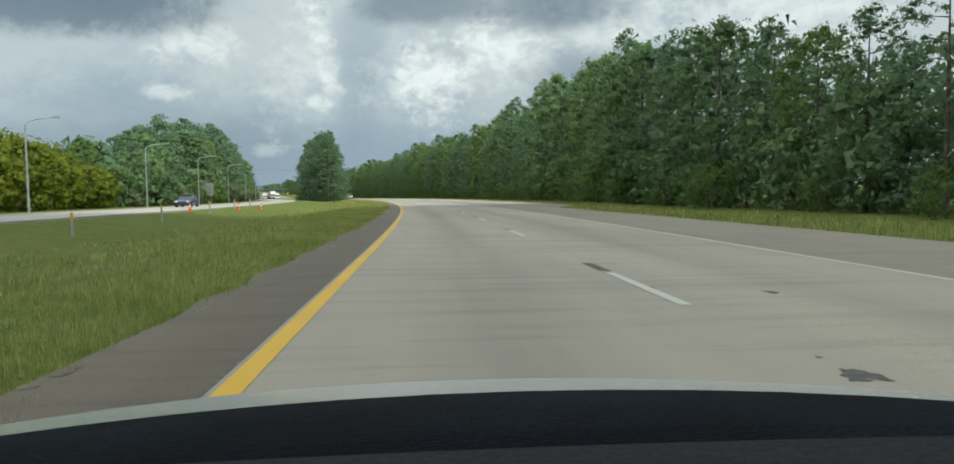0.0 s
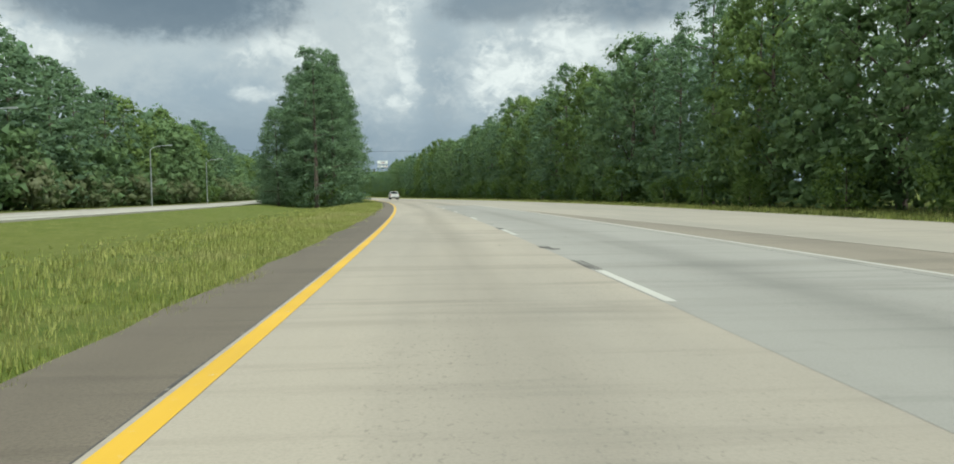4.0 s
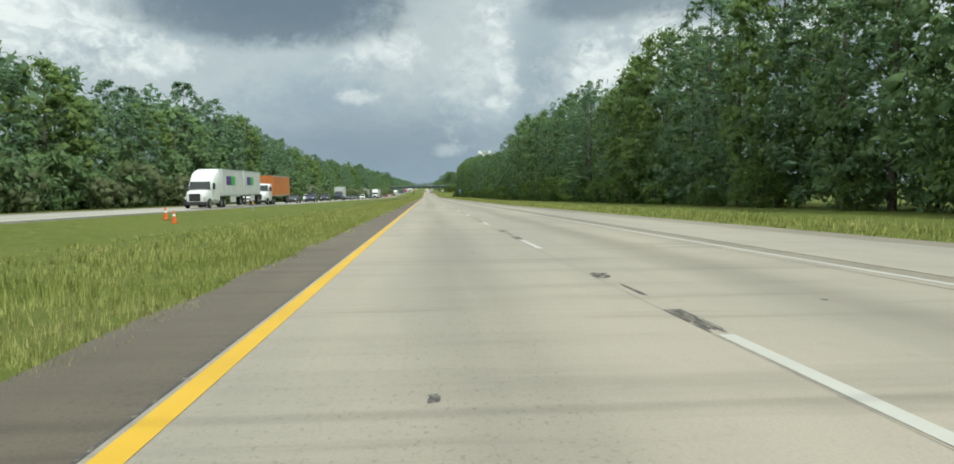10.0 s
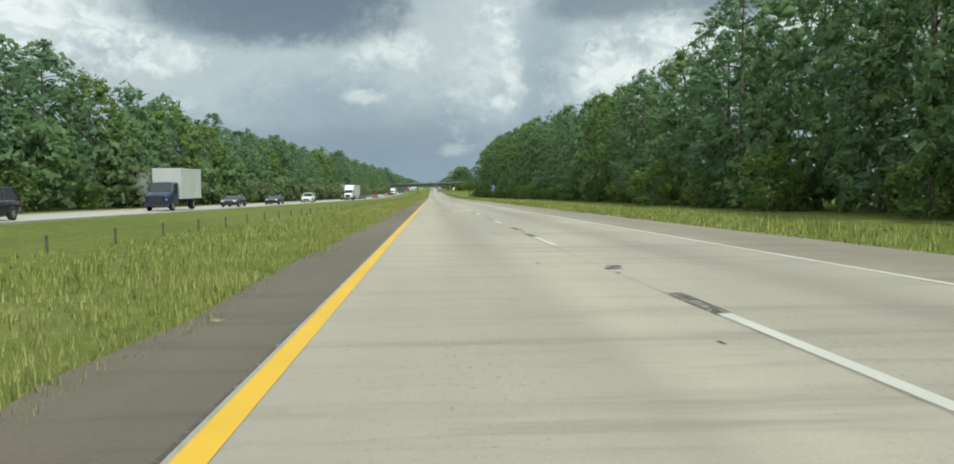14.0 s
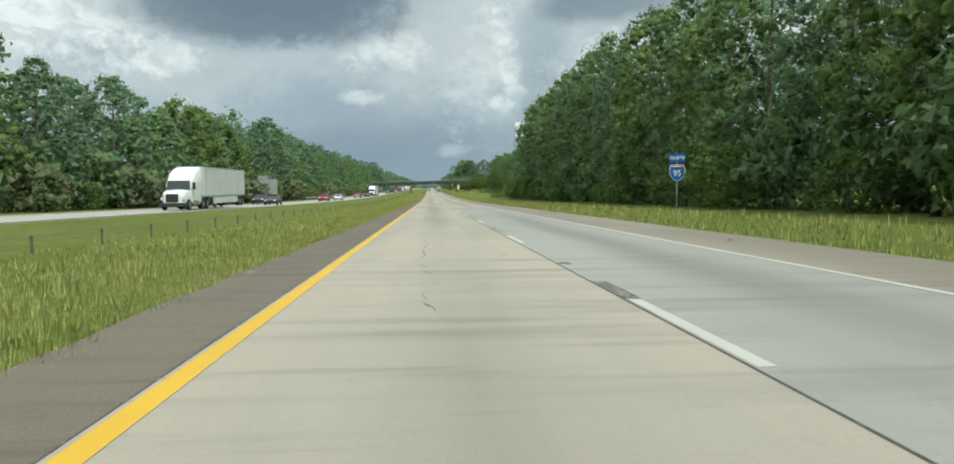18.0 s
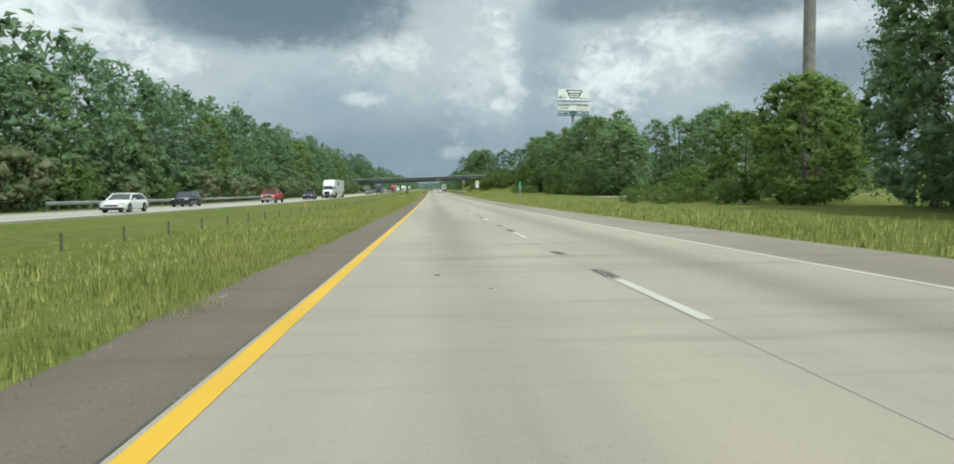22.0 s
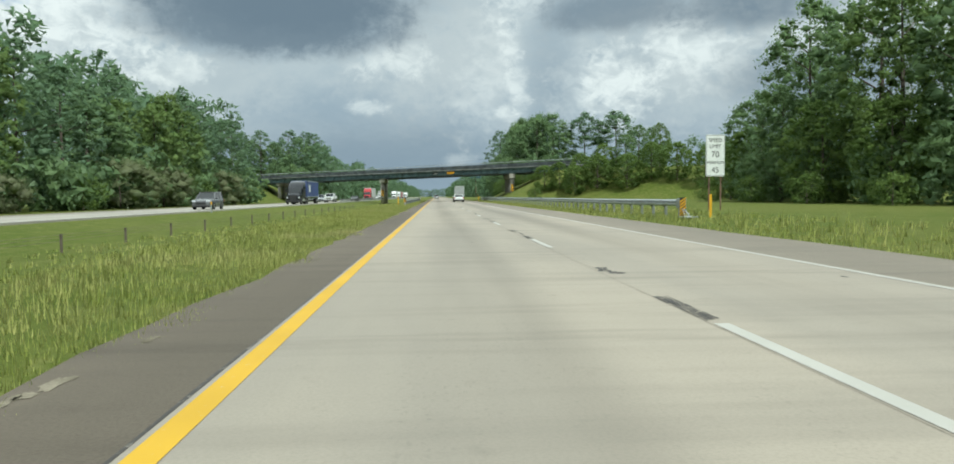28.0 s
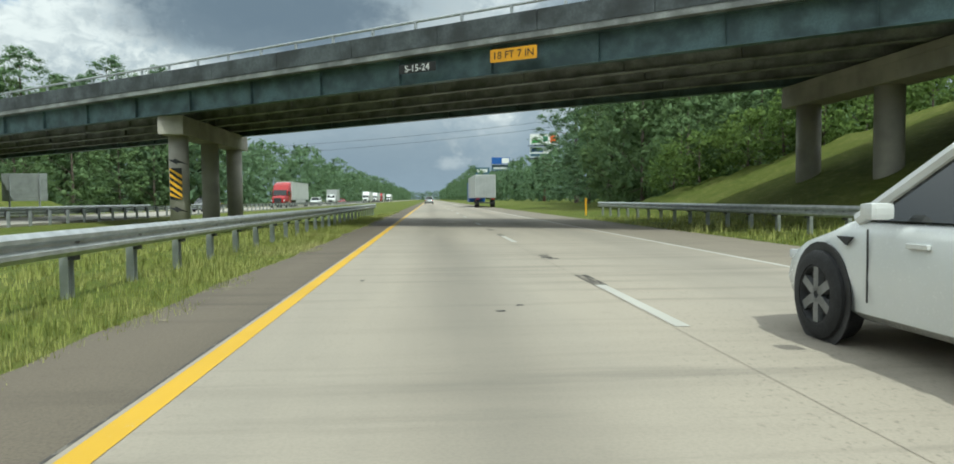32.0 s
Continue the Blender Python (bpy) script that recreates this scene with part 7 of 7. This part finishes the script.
def semi(label, m, paint, boxes, high=4.1, sleeper=True, skirts=True, prints=(), nose=True):
    """An articulated lorry; boxes are (front y, rear y, material) of what it hauls, y = 0 at the nose."""
    ob = thing("semi_truck", label, "truck", m, "lorries on the highway")
    w = 1.25
    hz = 1.9
    tr = part("hood", loft([ring(y, a, z0, z1, 0.22, 0.05) for y, a, z0, z1 in ((0.0, 0.75, 0.55, 1.45), (-0.25, 0.95, 0.45, 1.65), (-0.9, 1.08, 0.45, hz - 0.1), (-1.9, 1.18, 0.5, hz))]), paint, ob)
    smooth(tr)
    back = -4.6 if sleeper else -3.4
    smooth(part("cab", loft([ring(y, a, z0, z1, 0.18, 0.04) for y, a, z0, z1 in ((-1.75, 1.10, 0.6, hz), (-1.95, 1.16, 0.6, 2.65), (-2.4, 1.2, 0.6, 2.9), (-2.9, 1.22, 0.6, 3.45 if sleeper else 2.95), (back + 0.6, 1.24, 0.6, high - 0.25 if sleeper else 2.95), (back, 1.24, 0.6, high - 0.1 if sleeper else 2.95))]), paint, ob))
    part("windscreen", loft([[(-1.03, -1.60, 1.90), (1.03, -1.60, 1.90), (0.98, -1.88, 2.72), (-0.98, -1.88, 2.72)], [(-1.10, -1.95, 1.88), (1.10, -1.95, 1.88), (1.05, -2.25, 2.70), (-1.05, -2.25, 2.70)]]), "glass", ob, "dark windscreen")
    for s in (-1, 1):
        part("side_window", boxed(min(s * 1.20, s * 1.235), max(s * 1.20, s * 1.235), -2.75, -2.1, 1.95, 2.55, bevel=0.01), "glass", ob, "dark side window")
        part("headlight", boxed(s * 0.88 - 0.16, s * 0.88 + 0.16, -0.42, -0.12, 0.95, 1.2, bevel=0.05), "clear_lens", ob)
        part("mirror", boxed(s * 1.42 - 0.1, s * 1.42 + 0.1, -1.95, -1.8, 1.9, 2.5, bevel=0.03), "trim", ob)
        part("fuel_tank", boxed(min(s * 0.75, s * 1.2), max(s * 0.75, s * 1.2), back + 0.2, -2.3, 0.45, 0.95, bevel=0.1), "rim", ob)
        wheel(ob, s * 1.08, -1.15, 0.5, 0.3, "rim", 8)
        for y in (back - 0.6, back - 1.9):
            wheel(ob, s * 0.98, y, 0.5, 0.5, "rim", 8)
    part("grille", boxed(-0.55, 0.55, -0.1, 0.04, 0.75, 1.5, bevel=0.04), "trim", ob, "dark grille")
    part("front_bumper", boxed(-1.15, 1.15, -0.45, 0.06, 0.35, 0.68, bevel=0.06), "trim", ob, "dark front bumper")
    part("chassis", boxed(-0.45, 0.45, back - 2.6, -1.0, 0.75, 0.98), "trim", ob)
    for f, b, mt in boxes:
        tl = new("trailer", None)
        tl.parent = ob
        bx = part("box", box_body(bmesh.new(), 1.29, b, f, 1.25, high), mt, tl)
        for k in range(1, int((f - b) / 2.44) + 1):
            for s in (-1, 1):
                part("side_rib", boxed(min(s * 1.288, s * 1.296), max(s * 1.288, s * 1.296), b + k * 2.44 - 0.02, b + k * 2.44 + 0.02, 1.3, high - 0.12), mt, tl)
        part("rail_band", boxed(-1.30, 1.30, b + 0.01, f - 0.01, 1.16, 1.30, bevel=0.01), "steel", tl)
        part("top_band", boxed(-1.297, 1.297, b + 0.01, f - 0.01, high - 0.12, high + 0.006, bevel=0.01), "steel", tl)
        for s in (-1, 1):
            wys = (b + 0.9, b + 2.15) if f - b > 10 else (b + 0.9,)
            for y in wys:
                wheel(tl, s * 1.02, y, 0.5, 0.5, "rim", 8)
            if skirts and f - b > 7:
                part("skirt", boxed(min(s * 1.24, s * 1.27), max(s * 1.24, s * 1.27), b + 3.2, f - 3.0, 0.45, 1.16, bevel=0.01), mt, tl)
            part("landing_leg", boxed(s * 0.7 - 0.08, s * 0.7 + 0.08, f - 2.8, f - 2.65, 0.2, 1.2), "trim", tl)
        part("rear_doors", boxed(-1.2, 1.2, b - 0.03, b, 1.3, high - 0.1, bevel=0.01), "grey_door", tl)
        part("underride_bar", boxed(-1.1, 1.1, b - 0.02, b + 0.08, 0.5, 0.62), "trim", tl)
    for y0, y1, z0, z1, mt in prints:
        for s in (-1, 1):
            part("print", boxed(min(s * 1.29, s * 1.305), max(s * 1.29, s * 1.305), y0, y1, z0, z1), mt, ob, "plain coloured mark")
    return ob


def box_truck(label, m, cabpaint, boxmat):
    ob = thing("box_truck", label, "truck", m, "lorries on the highway")
    smooth(part("cab", loft([ring(y, a, z0, z1, 0.16, 0.03) for y, a, z0, z1 in ((0.0, 0.85, 0.5, 1.25), (-0.2, 0.98, 0.4, 1.45), (-1.1, 1.02, 0.4, 1.6), (-1.6, 1.02, 0.4, 2.35), (-2.6, 1.02, 0.4, 2.4))]), cabpaint, ob))
    part("windscreen", loft([[(-0.85, -1.08, 1.62), (0.85, -1.08, 1.62), (0.80, -1.56, 2.3), (-0.80, -1.56, 2.3)], [(-0.85, -1.14, 1.6), (0.85, -1.14, 1.6), (0.80, -1.62, 2.28), (-0.80, -1.62, 2.28)]]), "glass", ob, "dark windscreen")
    part("cargo_box", box_body(bmesh.new(), 1.2, -8.2, -2.7, 0.95, 3.6), boxmat, ob)
    part("print", boxed(1.2, 1.212, -6.8, -4.2, 1.7, 2.9), "sign_red", ob, "plain red mark")
    part("rear_door", boxed(-1.1, 1.1, -8.23, -8.2, 1.0, 3.5), "grey_door", ob)
    part("chassis", boxed(-0.45, 0.45, -8.0, -0.5, 0.55, 0.95), "trim", ob)
    part("bumper", boxed(-1.0, 1.0, -0.25, 0.05, 0.35, 0.58, bevel=0.04), "trim", ob)
    part("grille", boxed(-0.5, 0.5, -0.1, 0.03, 0.65, 1.1, bevel=0.03), "trim", ob)
    for s in (-1, 1):
        part("side_window", boxed(min(s * 1.0, s * 1.035), max(s * 1.0, s * 1.035), -2.4, -1.7, 1.6, 2.2, bevel=0.01), "glass", ob, "dark side window")
        part("headlight", boxed(s * 0.75 - 0.13, s * 0.75 + 0.13, -0.2, 0.0, 0.85, 1.05, bevel=0.03), "clear_lens", ob)
        wheel(ob, s * 0.92, -1.1, 0.42, 0.26, "rim", 8)
        wheel(ob, s * 0.9, -6.2, 0.42, 0.44, "rim", 8)
    return ob


def motorhome(label, m):
    ob = thing("motorhome", label, "motorhome", m, "vehicles on the highway")
    smooth(part("cab", loft([ring(y, a, z0, z1, 0.16, 0.03) for y, a, z0, z1 in ((0.0, 0.8, 0.5, 1.1), (-0.2, 0.95, 0.4, 1.28), (-0.9, 1.0, 0.4, 1.45), (-1.7, 1.02, 0.4, 2.3), (-2.6, 1.02, 0.4, 2.3))]), "cream", ob))
    part("windscreen", loft([[(-0.86, -0.88, 1.46), (0.86, -0.88, 1.46), (0.82, -1.62, 2.24), (-0.82, -1.62, 2.24)], [(-0.86, -0.95, 1.44), (0.86, -0.95, 1.44), (0.82, -1.70, 2.22), (-0.82, -1.70, 2.22)]]), "glass", ob, "dark windscreen")
    smooth(part("coach", loft([ring(y, a, z0, z1, 0.2, 0.03, 0.0) for y, a, z0, z1 in ((-2.5, 1.17, 0.5, 3.05), (-4, 1.17, 0.45, 3.1), (-7.3, 1.17, 0.5, 3.1))]), "cream", ob))
    smooth(part("overcab_bunk", loft([ring(y, a, z0, z1, 0.2, 0.03, 0.02) for y, a, z0, z1 in ((-0.95, 0.95, 2.35, 2.75), (-1.2, 1.1, 2.25, 2.95), (-1.8, 1.16, 2.22, 3.05), (-2.52, 1.16, 2.2, 3.08))]), "cream", ob))
    part("air_conditioner", boxed(-0.4, 0.4, -4.3, -3.4, 3.1, 3.36, bevel=0.06), "cream", ob)
    part("skirt_band", boxed(-1.18, 1.18, -7.28, -2.7, 0.42, 0.75, bevel=0.02), "grey_car", ob, "grey lower band")
    for s in (-1, 1):
        for y0, y1, z0, z1 in ((-2.3, -1.5, 1.4, 2.1), (-3.0, -2.65, 2.2, 2.6), (-4.6, -3.4, 1.65, 2.4), (-6.2, -5.7, 1.8, 2.3)):
            part("window", boxed(min(s * 1.03 if y0 > -2.5 else s * 1.165, s * 1.18), max(s * 1.0, s * 1.18) if s > 0 else (s * 1.03 if y0 > -2.5 else s * 1.165), y0, y1, z0, z1, bevel=0.01), "glass", ob, "dark side window")
        part("headlight", boxed(s * 0.75 - 0.14, s * 0.75 + 0.14, -0.2, 0.0, 0.8, 1.0, bevel=0.03), "clear_lens", ob)
        wheel(ob, s * 0.92, -1.0, 0.37, 0.24, "rim", 8)
        wheel(ob, s * 0.95, -5.4, 0.37, 0.4, "rim", 8)
    part("bumper", boxed(-0.95, 0.95, -0.2, 0.05, 0.32, 0.55, bevel=0.04), "trim", ob)
    part("grille", boxed(-0.4, 0.4, -0.08, 0.03, 0.62, 0.9, bevel=0.03), "trim", ob)
    return ob


def camper(label, m):
    ob = thing("camper_trailer", label, "caravan", m, "vehicles on the highway")
    smooth(part("coach", loft([ring(y, a, z0, z1, 0.22, 0.03, 0.0) for y, a, z0, z1 in ((0.0, 1.05, 0.7, 2.6), (-0.4, 1.17, 0.55, 3.05), (-5.6, 1.17, 0.55, 3.1), (-6.1, 1.12, 0.6, 3.0))]), "cream", ob))
    part("skirt_band", boxed(-1.18, 1.18, -5.9, -0.3, 0.5, 0.85, bevel=0.02), "grey_car", ob, "grey lower band")
    part("air_conditioner", boxed(-0.4, 0.4, -3.3, -2.4, 3.1, 3.36, bevel=0.06), "cream", ob)
    part("drawbar", boxed(-0.06, 0.06, 0.0, 1.2, 0.5, 0.6), "trim", ob)
    part("front_window", boxed(-0.6, 0.6, 0.0, 0.02, 1.6, 2.1, bevel=0.008), "glass", ob)
    for s in (-1, 1):
        part("window", boxed(min(s * 1.165, s * 1.18), max(s * 1.165, s * 1.18), -2.2, -1.0, 1.6, 2.3, bevel=0.006), "glass", ob)
        part("window", boxed(min(s * 1.165, s * 1.18), max(s * 1.165, s * 1.18), -4.8, -3.9, 1.6, 2.3, bevel=0.006), "glass", ob)
        for y in (-3.3, -4.05):
            wheel(ob, s * 1.0, y, 0.34, 0.22, "rim", 6)
    return ob


def lane(s, near=True):
    """Pose of an oncoming vehicle whose nose is at s."""
    return road_pose(s, -21.6 if near else -25.2, 0.0, 180)


def oncoming(make, s, near=True, **sets):
    return make(m=lane(s, near), **sets)


# in our own lanes
pickup("white crew-cab pickup truck with chrome rear bumper on the highway", road_pose(314.6, 5.9, 0, 0) @ Matrix.Scale(1.03, 4), "white_car", detail=True)
ev = road_car("white electric sedan with grey wheel covers on the pale concrete", "car", road_pose(1065.65, 5.42, 0, 0), "white_car", L=4.7, W=1.86, H=1.44, belt=0.92, hood=0.27, tail=0.06, r=0.345, wb=2.88, rim="dark_rim", wagon=False, low_nose=True)
part("fender_vent", prism(bmesh.new(), [(1.02, 0.80), (1.22, 0.80), (1.10, 0.74)], -0.945, -0.925, "x"), "trim", ev, "black wedge-shaped vent")
for y in (0.86, -0.24):
    part("door_gap", boxed(-0.934, -0.926, y - 0.006, y + 0.006, 0.36, 0.86), "trim", ev)
road_car("silver SUV far along the pale carriageway", "car", road_pose(1228, 1.5, 0, 0), "silver_car", L=4.7, H=1.72)
hauler = thing("box_trailer", "tall grey box trailer seen from behind at the road's edge", "trailer", road_pose(1154, 8.6, 0, 0), "lorries on the highway")
part("box", box_body(bmesh.new(), 1.3, 0, 15.5, 1.2, 4.1), "trailer_white", hauler)
for s in (-1, 1):
    part("rear_door", boxed(min(s * 0.01, s * 1.24), max(s * 0.01, s * 1.24), -0.04, 0.0, 1.25, 4.0, bevel=0.012), "grey_door", hauler)
    for k in (0.35, 0.9):
        part("lock_rod", rodded((s * k, -0.07, 1.3), (s * k, -0.07, 3.95), 0.02), "steel", hauler)
    for y in (0.9, 2.1):
        wheel(hauler, s * 1.0, y, 0.5, 0.5, "rim", 8)
    part("tail_light", boxed(s * 0.95 - 0.2, s * 0.95 + 0.2, -0.03, 0.03, 1.02, 1.12), "red_lens", hauler)
part("underride_bar", boxed(-1.15, 1.15, -0.02, 0.08, 0.5, 0.65), "trim", hauler)
part("tractor", boxed(-1.2, 1.2, 16.3, 21.0, 0.6, 3.6, bevel=0.2), "sign_blue", hauler, "blue tractor in front of the trailer")

# oncoming
SEDAN = dict(L=4.75, H=1.45, belt=0.93, hood=0.27, tail=0.06, wagon=False, category="car")
SUV = dict(L=4.75, W=1.92, H=1.76, belt=1.08, r=0.37, category="car", name="suv")
VAN = dict(L=5.0, W=1.98, H=1.76, belt=1.05, hood=0.22, tail=0.03, r=0.34, wb=3.0, category="minivan", name="minivan")
oncoming(road_car, 93, False, label="dark blue sedan in the oncoming lanes", paint="blue_car", **SEDAN)
oncoming(lambda m: motorhome("cream motorhome with an overcab bunk in the oncoming lanes", m @ Matrix.Scale(0.88, 4)), 358)
oncoming(lambda m: semi("white lorry with two white trailers bearing purple and green marks", m, "white_car", ((-5.6, -14.2, "trailer_white"), (-15.0, -23.4, "trailer_white")),
                        prints=((-9.0, -7.0, 2.35, 3.35, "purple"), (-10.7, -9.05, 2.35, 3.35, "lime"), (-18.0, -16.2, 2.35, 3.35, "purple"), (-19.6, -18.05, 2.35, 3.35, "lime"))), 409)
oncoming(lambda m: semi("white lorry with an orange container in the oncoming lanes", m, "white_car", ((-4.6, -16.8, "container_orange"),), sleeper=False, skirts=False), 436.5)
oncoming(lambda m: pickup("white pickup truck towing a camper in the oncoming lanes", m, "white_car"), 446, False)
oncoming(lambda m: camper("cream camper trailer behind a white pickup truck", m), 450.2, False)
oncoming(road_car, 464, True, label="black sedan in the oncoming lanes", paint="black_car", **SEDAN)
oncoming(road_car, 484, True, label="dark blue SUV in the oncoming lanes", paint="blue_car", **SUV)
oncoming(road_car, 503, False, label="white SUV in the oncoming lanes", paint="white_car", **SUV)
oncoming(road_car, 505, True, label="black minivan in the oncoming lanes", paint="black_car", **VAN)
oncoming(lambda m: box_truck("white box truck with a dark cab and a red mark", m, "blue_car", "trailer_white"), 529)
oncoming(road_car, 553, True, label="dark sedan in the oncoming lanes", paint="black_car", **SEDAN)
oncoming(road_car, 575, True, label="black sedan in the oncoming lanes", paint="black_car", **SEDAN)
oncoming(road_car, 604, True, label="white SUV in the oncoming lanes", paint="white_car", **SUV)
oncoming(lambda m: semi("white lorry with a plain white trailer in the oncoming lanes", m, "white_car", ((-5.4, -21.0, "trailer_white"),)), 668)
oncoming(road_car, 692, False, label="black SUV with a boxy body in the oncoming lanes", paint="black_car", **SUV)
oncoming(road_car, 711, True, label="black sedan in the oncoming lanes", paint="black_car", **SEDAN)
oncoming(road_car, 719, False, label="black SUV in the oncoming lanes", paint="black_car", **SUV)
oncoming(road_car, 764, True, label="red minivan in the oncoming lanes", paint="red_car", **VAN)
oncoming(road_car, 789, True, label="white sedan in the oncoming lanes", paint="white_car", **SEDAN)
oncoming(road_car, 814, False, label="black boxy SUV with a chrome grille in the oncoming lanes", paint="black_car", **SUV)
oncoming(lambda m: pickup("red pickup truck with wide rear wheels in the oncoming lanes", m, "red_car", dual=True), 840)
oncoming(road_car, 873, True, label="dark SUV in the oncoming lanes", paint="black_car", **SUV)
oncoming(lambda m: semi("white lorry with a white trailer bearing dark marks", m, "white_car", ((-5.4, -21.0, "trailer_white"),), prints=((-11.0, -8.0, 2.9, 3.6, "black"),)), 896)
oncoming(road_car, 1006, True, label="grey SUV in the oncoming lanes", paint="grey_car", **SUV)
oncoming(lambda m: semi("dark lorry with a blue container in the oncoming lanes", m, "black_car", ((-5.4, -17.6, "container_blue"),), sleeper=True, high=3.9, skirts=False, prints=((-9.0, -7.6, 2.0, 3.2, "sign_white"),)), 1050)
oncoming(road_car, 1077, False, label="grey SUV in the oncoming lanes", paint="grey_car", **SUV)
oncoming(lambda m: pickup("white pickup truck in the oncoming lanes", m, "white_car"), 1092)
oncoming(road_car, 1104, False, label="silver crossover in the oncoming lanes", paint="silver_car", **SUV)
oncoming(road_car, 1140, True, label="grey sedan in the oncoming lanes", paint="grey_car", **SEDAN)
oncoming(lambda m: semi("red lorry with a white trailer in the oncoming lanes", m, "red_car", ((-5.4, -21.0, "trailer_white"),)), 1176)
oncoming(road_car, 1214, True, label="white SUV in the oncoming lanes", paint="white_car", **SUV)
oncoming(lambda m: box_truck("white box truck in the oncoming lanes", m, "white_car", "grey_door"), 1236)
oncoming(road_car, 1258, True, label="red car in the oncoming lanes", paint="red_car", **SEDAN)
for s, a, b in ((1330, "white_car", "trailer_white"), (1372, "white_car", "trailer_white"), (1405, "red_car", "trailer_white"), (1480, "white_car", "trailer_white")):
    oncoming(lambda m: semi("distant lorry with a pale trailer in the oncoming lanes", m, a, ((-5.4, -20.0, b),)), s)

# ---- the car that carries the camera, at the start of its way ----
own = thing("car", "silver car with a black dashboard at the start of the bend", "car", road_pose(0.30, 1.16, 0, -0.4) @ Matrix.Rotation(radians(-0.72), 4, "X"))


def arched(rows, thick=0.03):
    """A sheet that arches across the car: rows of (y, half width, height in the middle, lean, arch)."""
    out = []
    for y, w, z, lean, bow in rows:
        line = [(w * k / 8, y - 0.05 * (k / 8) ** 2, z + lean * w * k / 8 - bow * (w * k / 8) ** 2) for k in range(-8, 9)]
        out.append(line + [(x, y2, z2 - thick) for x, y2, z2 in reversed(line)])
    return loft(out)


smooth(part("hood", arched(((0.72, 0.86, 0.868, 0.026, 0.070), (0.95, 0.86, 0.826, 0.024, 0.066), (1.2, 0.86, 0.772, 0.02, 0.060), (1.5, 0.85, 0.700, 0.016, 0.055), (1.8, 0.80, 0.600, 0.0, 0.05), (2.0, 0.74, 0.50, 0.0, 0.05))), "silver_car", own), 60)
smooth(part("dashboard", arched(((0.42, 0.74, 0.905, 0.03, 0.062), (0.50, 0.74, 0.913, 0.032, 0.075), (0.62, 0.74, 0.899, 0.026, 0.084), (0.72, 0.74, 0.884, 0.022, 0.088), (0.75, 0.74, 0.869, 0.022, 0.088)), 0.06), "dash", own, "black dashboard top with a dull sheen"), 60)
smooth(part("dashboard_pad", arched(((0.10, 0.74, 0.955, 0.0, 0.01), (0.38, 0.74, 0.944, 0.012, 0.012), (0.42, 0.74, 0.928, 0.012, 0.012)), 0.10), "grey_dash", own, "grey dashboard pad"), 60)
for s in (-1, 1):
    smooth(part("fender", loft([[(s * x, y, z) for x, z in ((0.78 * k, zt - 0.06), (0.86 * k, zt - 0.10), (0.91 * k, zt - 0.22), (0.91 * k, 0.30), (0.80 * k, 0.28))] for y, zt, k in ((0.3, 0.84, 1.0), (0.9, 0.80, 1.0), (1.4, 0.70, 1.0), (1.9, 0.55, 0.95))]), "silver_car", own), 50)
    smooth(part("side", loft([[(s * x, y, z) for x, z in ((0.80, 0.28), (0.90, 0.32), (0.92, 0.60), (0.86, 0.92), (0.80, 0.92))] for y in (0.3, -0.8, -2.0, -2.5)]), "silver_car", own), 50)
    part("pillar", rodded((s * 0.80, 0.75, 0.90), (s * 0.64, 0.12, 1.42), 0.05, 0.045), "silver_car", own)
    part("pillar", rodded((s * 0.82, -2.2, 0.92), (s * 0.62, -1.7, 1.40), 0.07, 0.06), "silver_car", own)
    part("side_window", loft([[(s * 0.84, 0.55, 0.93), (s * 0.84, -2.1, 0.93), (s * 0.65, -1.65, 1.38), (s * 0.66, 0.10, 1.38)], [(s * 0.83, 0.55, 0.93), (s * 0.83, -2.1, 0.93), (s * 0.64, -1.65, 1.38), (s * 0.65, 0.10, 1.38)]]), "glass", own, "dark side window")
    wheel(own, s * 0.82, 1.0, 0.33)
    wheel(own, s * 0.82, -1.75, 0.33)
smooth(part("roof", loft([[(x * k, y, z + h) for x, z in ((-0.68, 1.40), (-0.6, 1.45), (0, 1.48), (0.6, 1.45), (0.68, 1.40), (0.6, 1.40), (0, 1.43), (-0.6, 1.40))] for y, k, h in ((0.14, 0.95, -0.02), (-0.2, 1.0, 0.0), (-1.3, 1.0, 0.0), (-1.75, 0.95, -0.04))]), "silver_car", own), 50)
part("tail", boxed(-0.84, 0.84, -2.62, -2.2, 0.30, 0.92, bevel=0.08), "silver_car", own)
part("rear_window", loft([[(-0.72, -2.25, 0.93), (0.72, -2.25, 0.93), (0.60, -1.75, 1.38), (-0.60, -1.75, 1.38)], [(-0.72, -2.24, 0.92), (0.72, -2.24, 0.92), (0.60, -1.74, 1.37), (-0.60, -1.74, 1.37)]]), "glass", own, "dark rear window")
part("front_bumper", boxed(-0.80, 0.80, 1.94, 2.12, 0.25, 0.50, bevel=0.06), "silver_car", own)
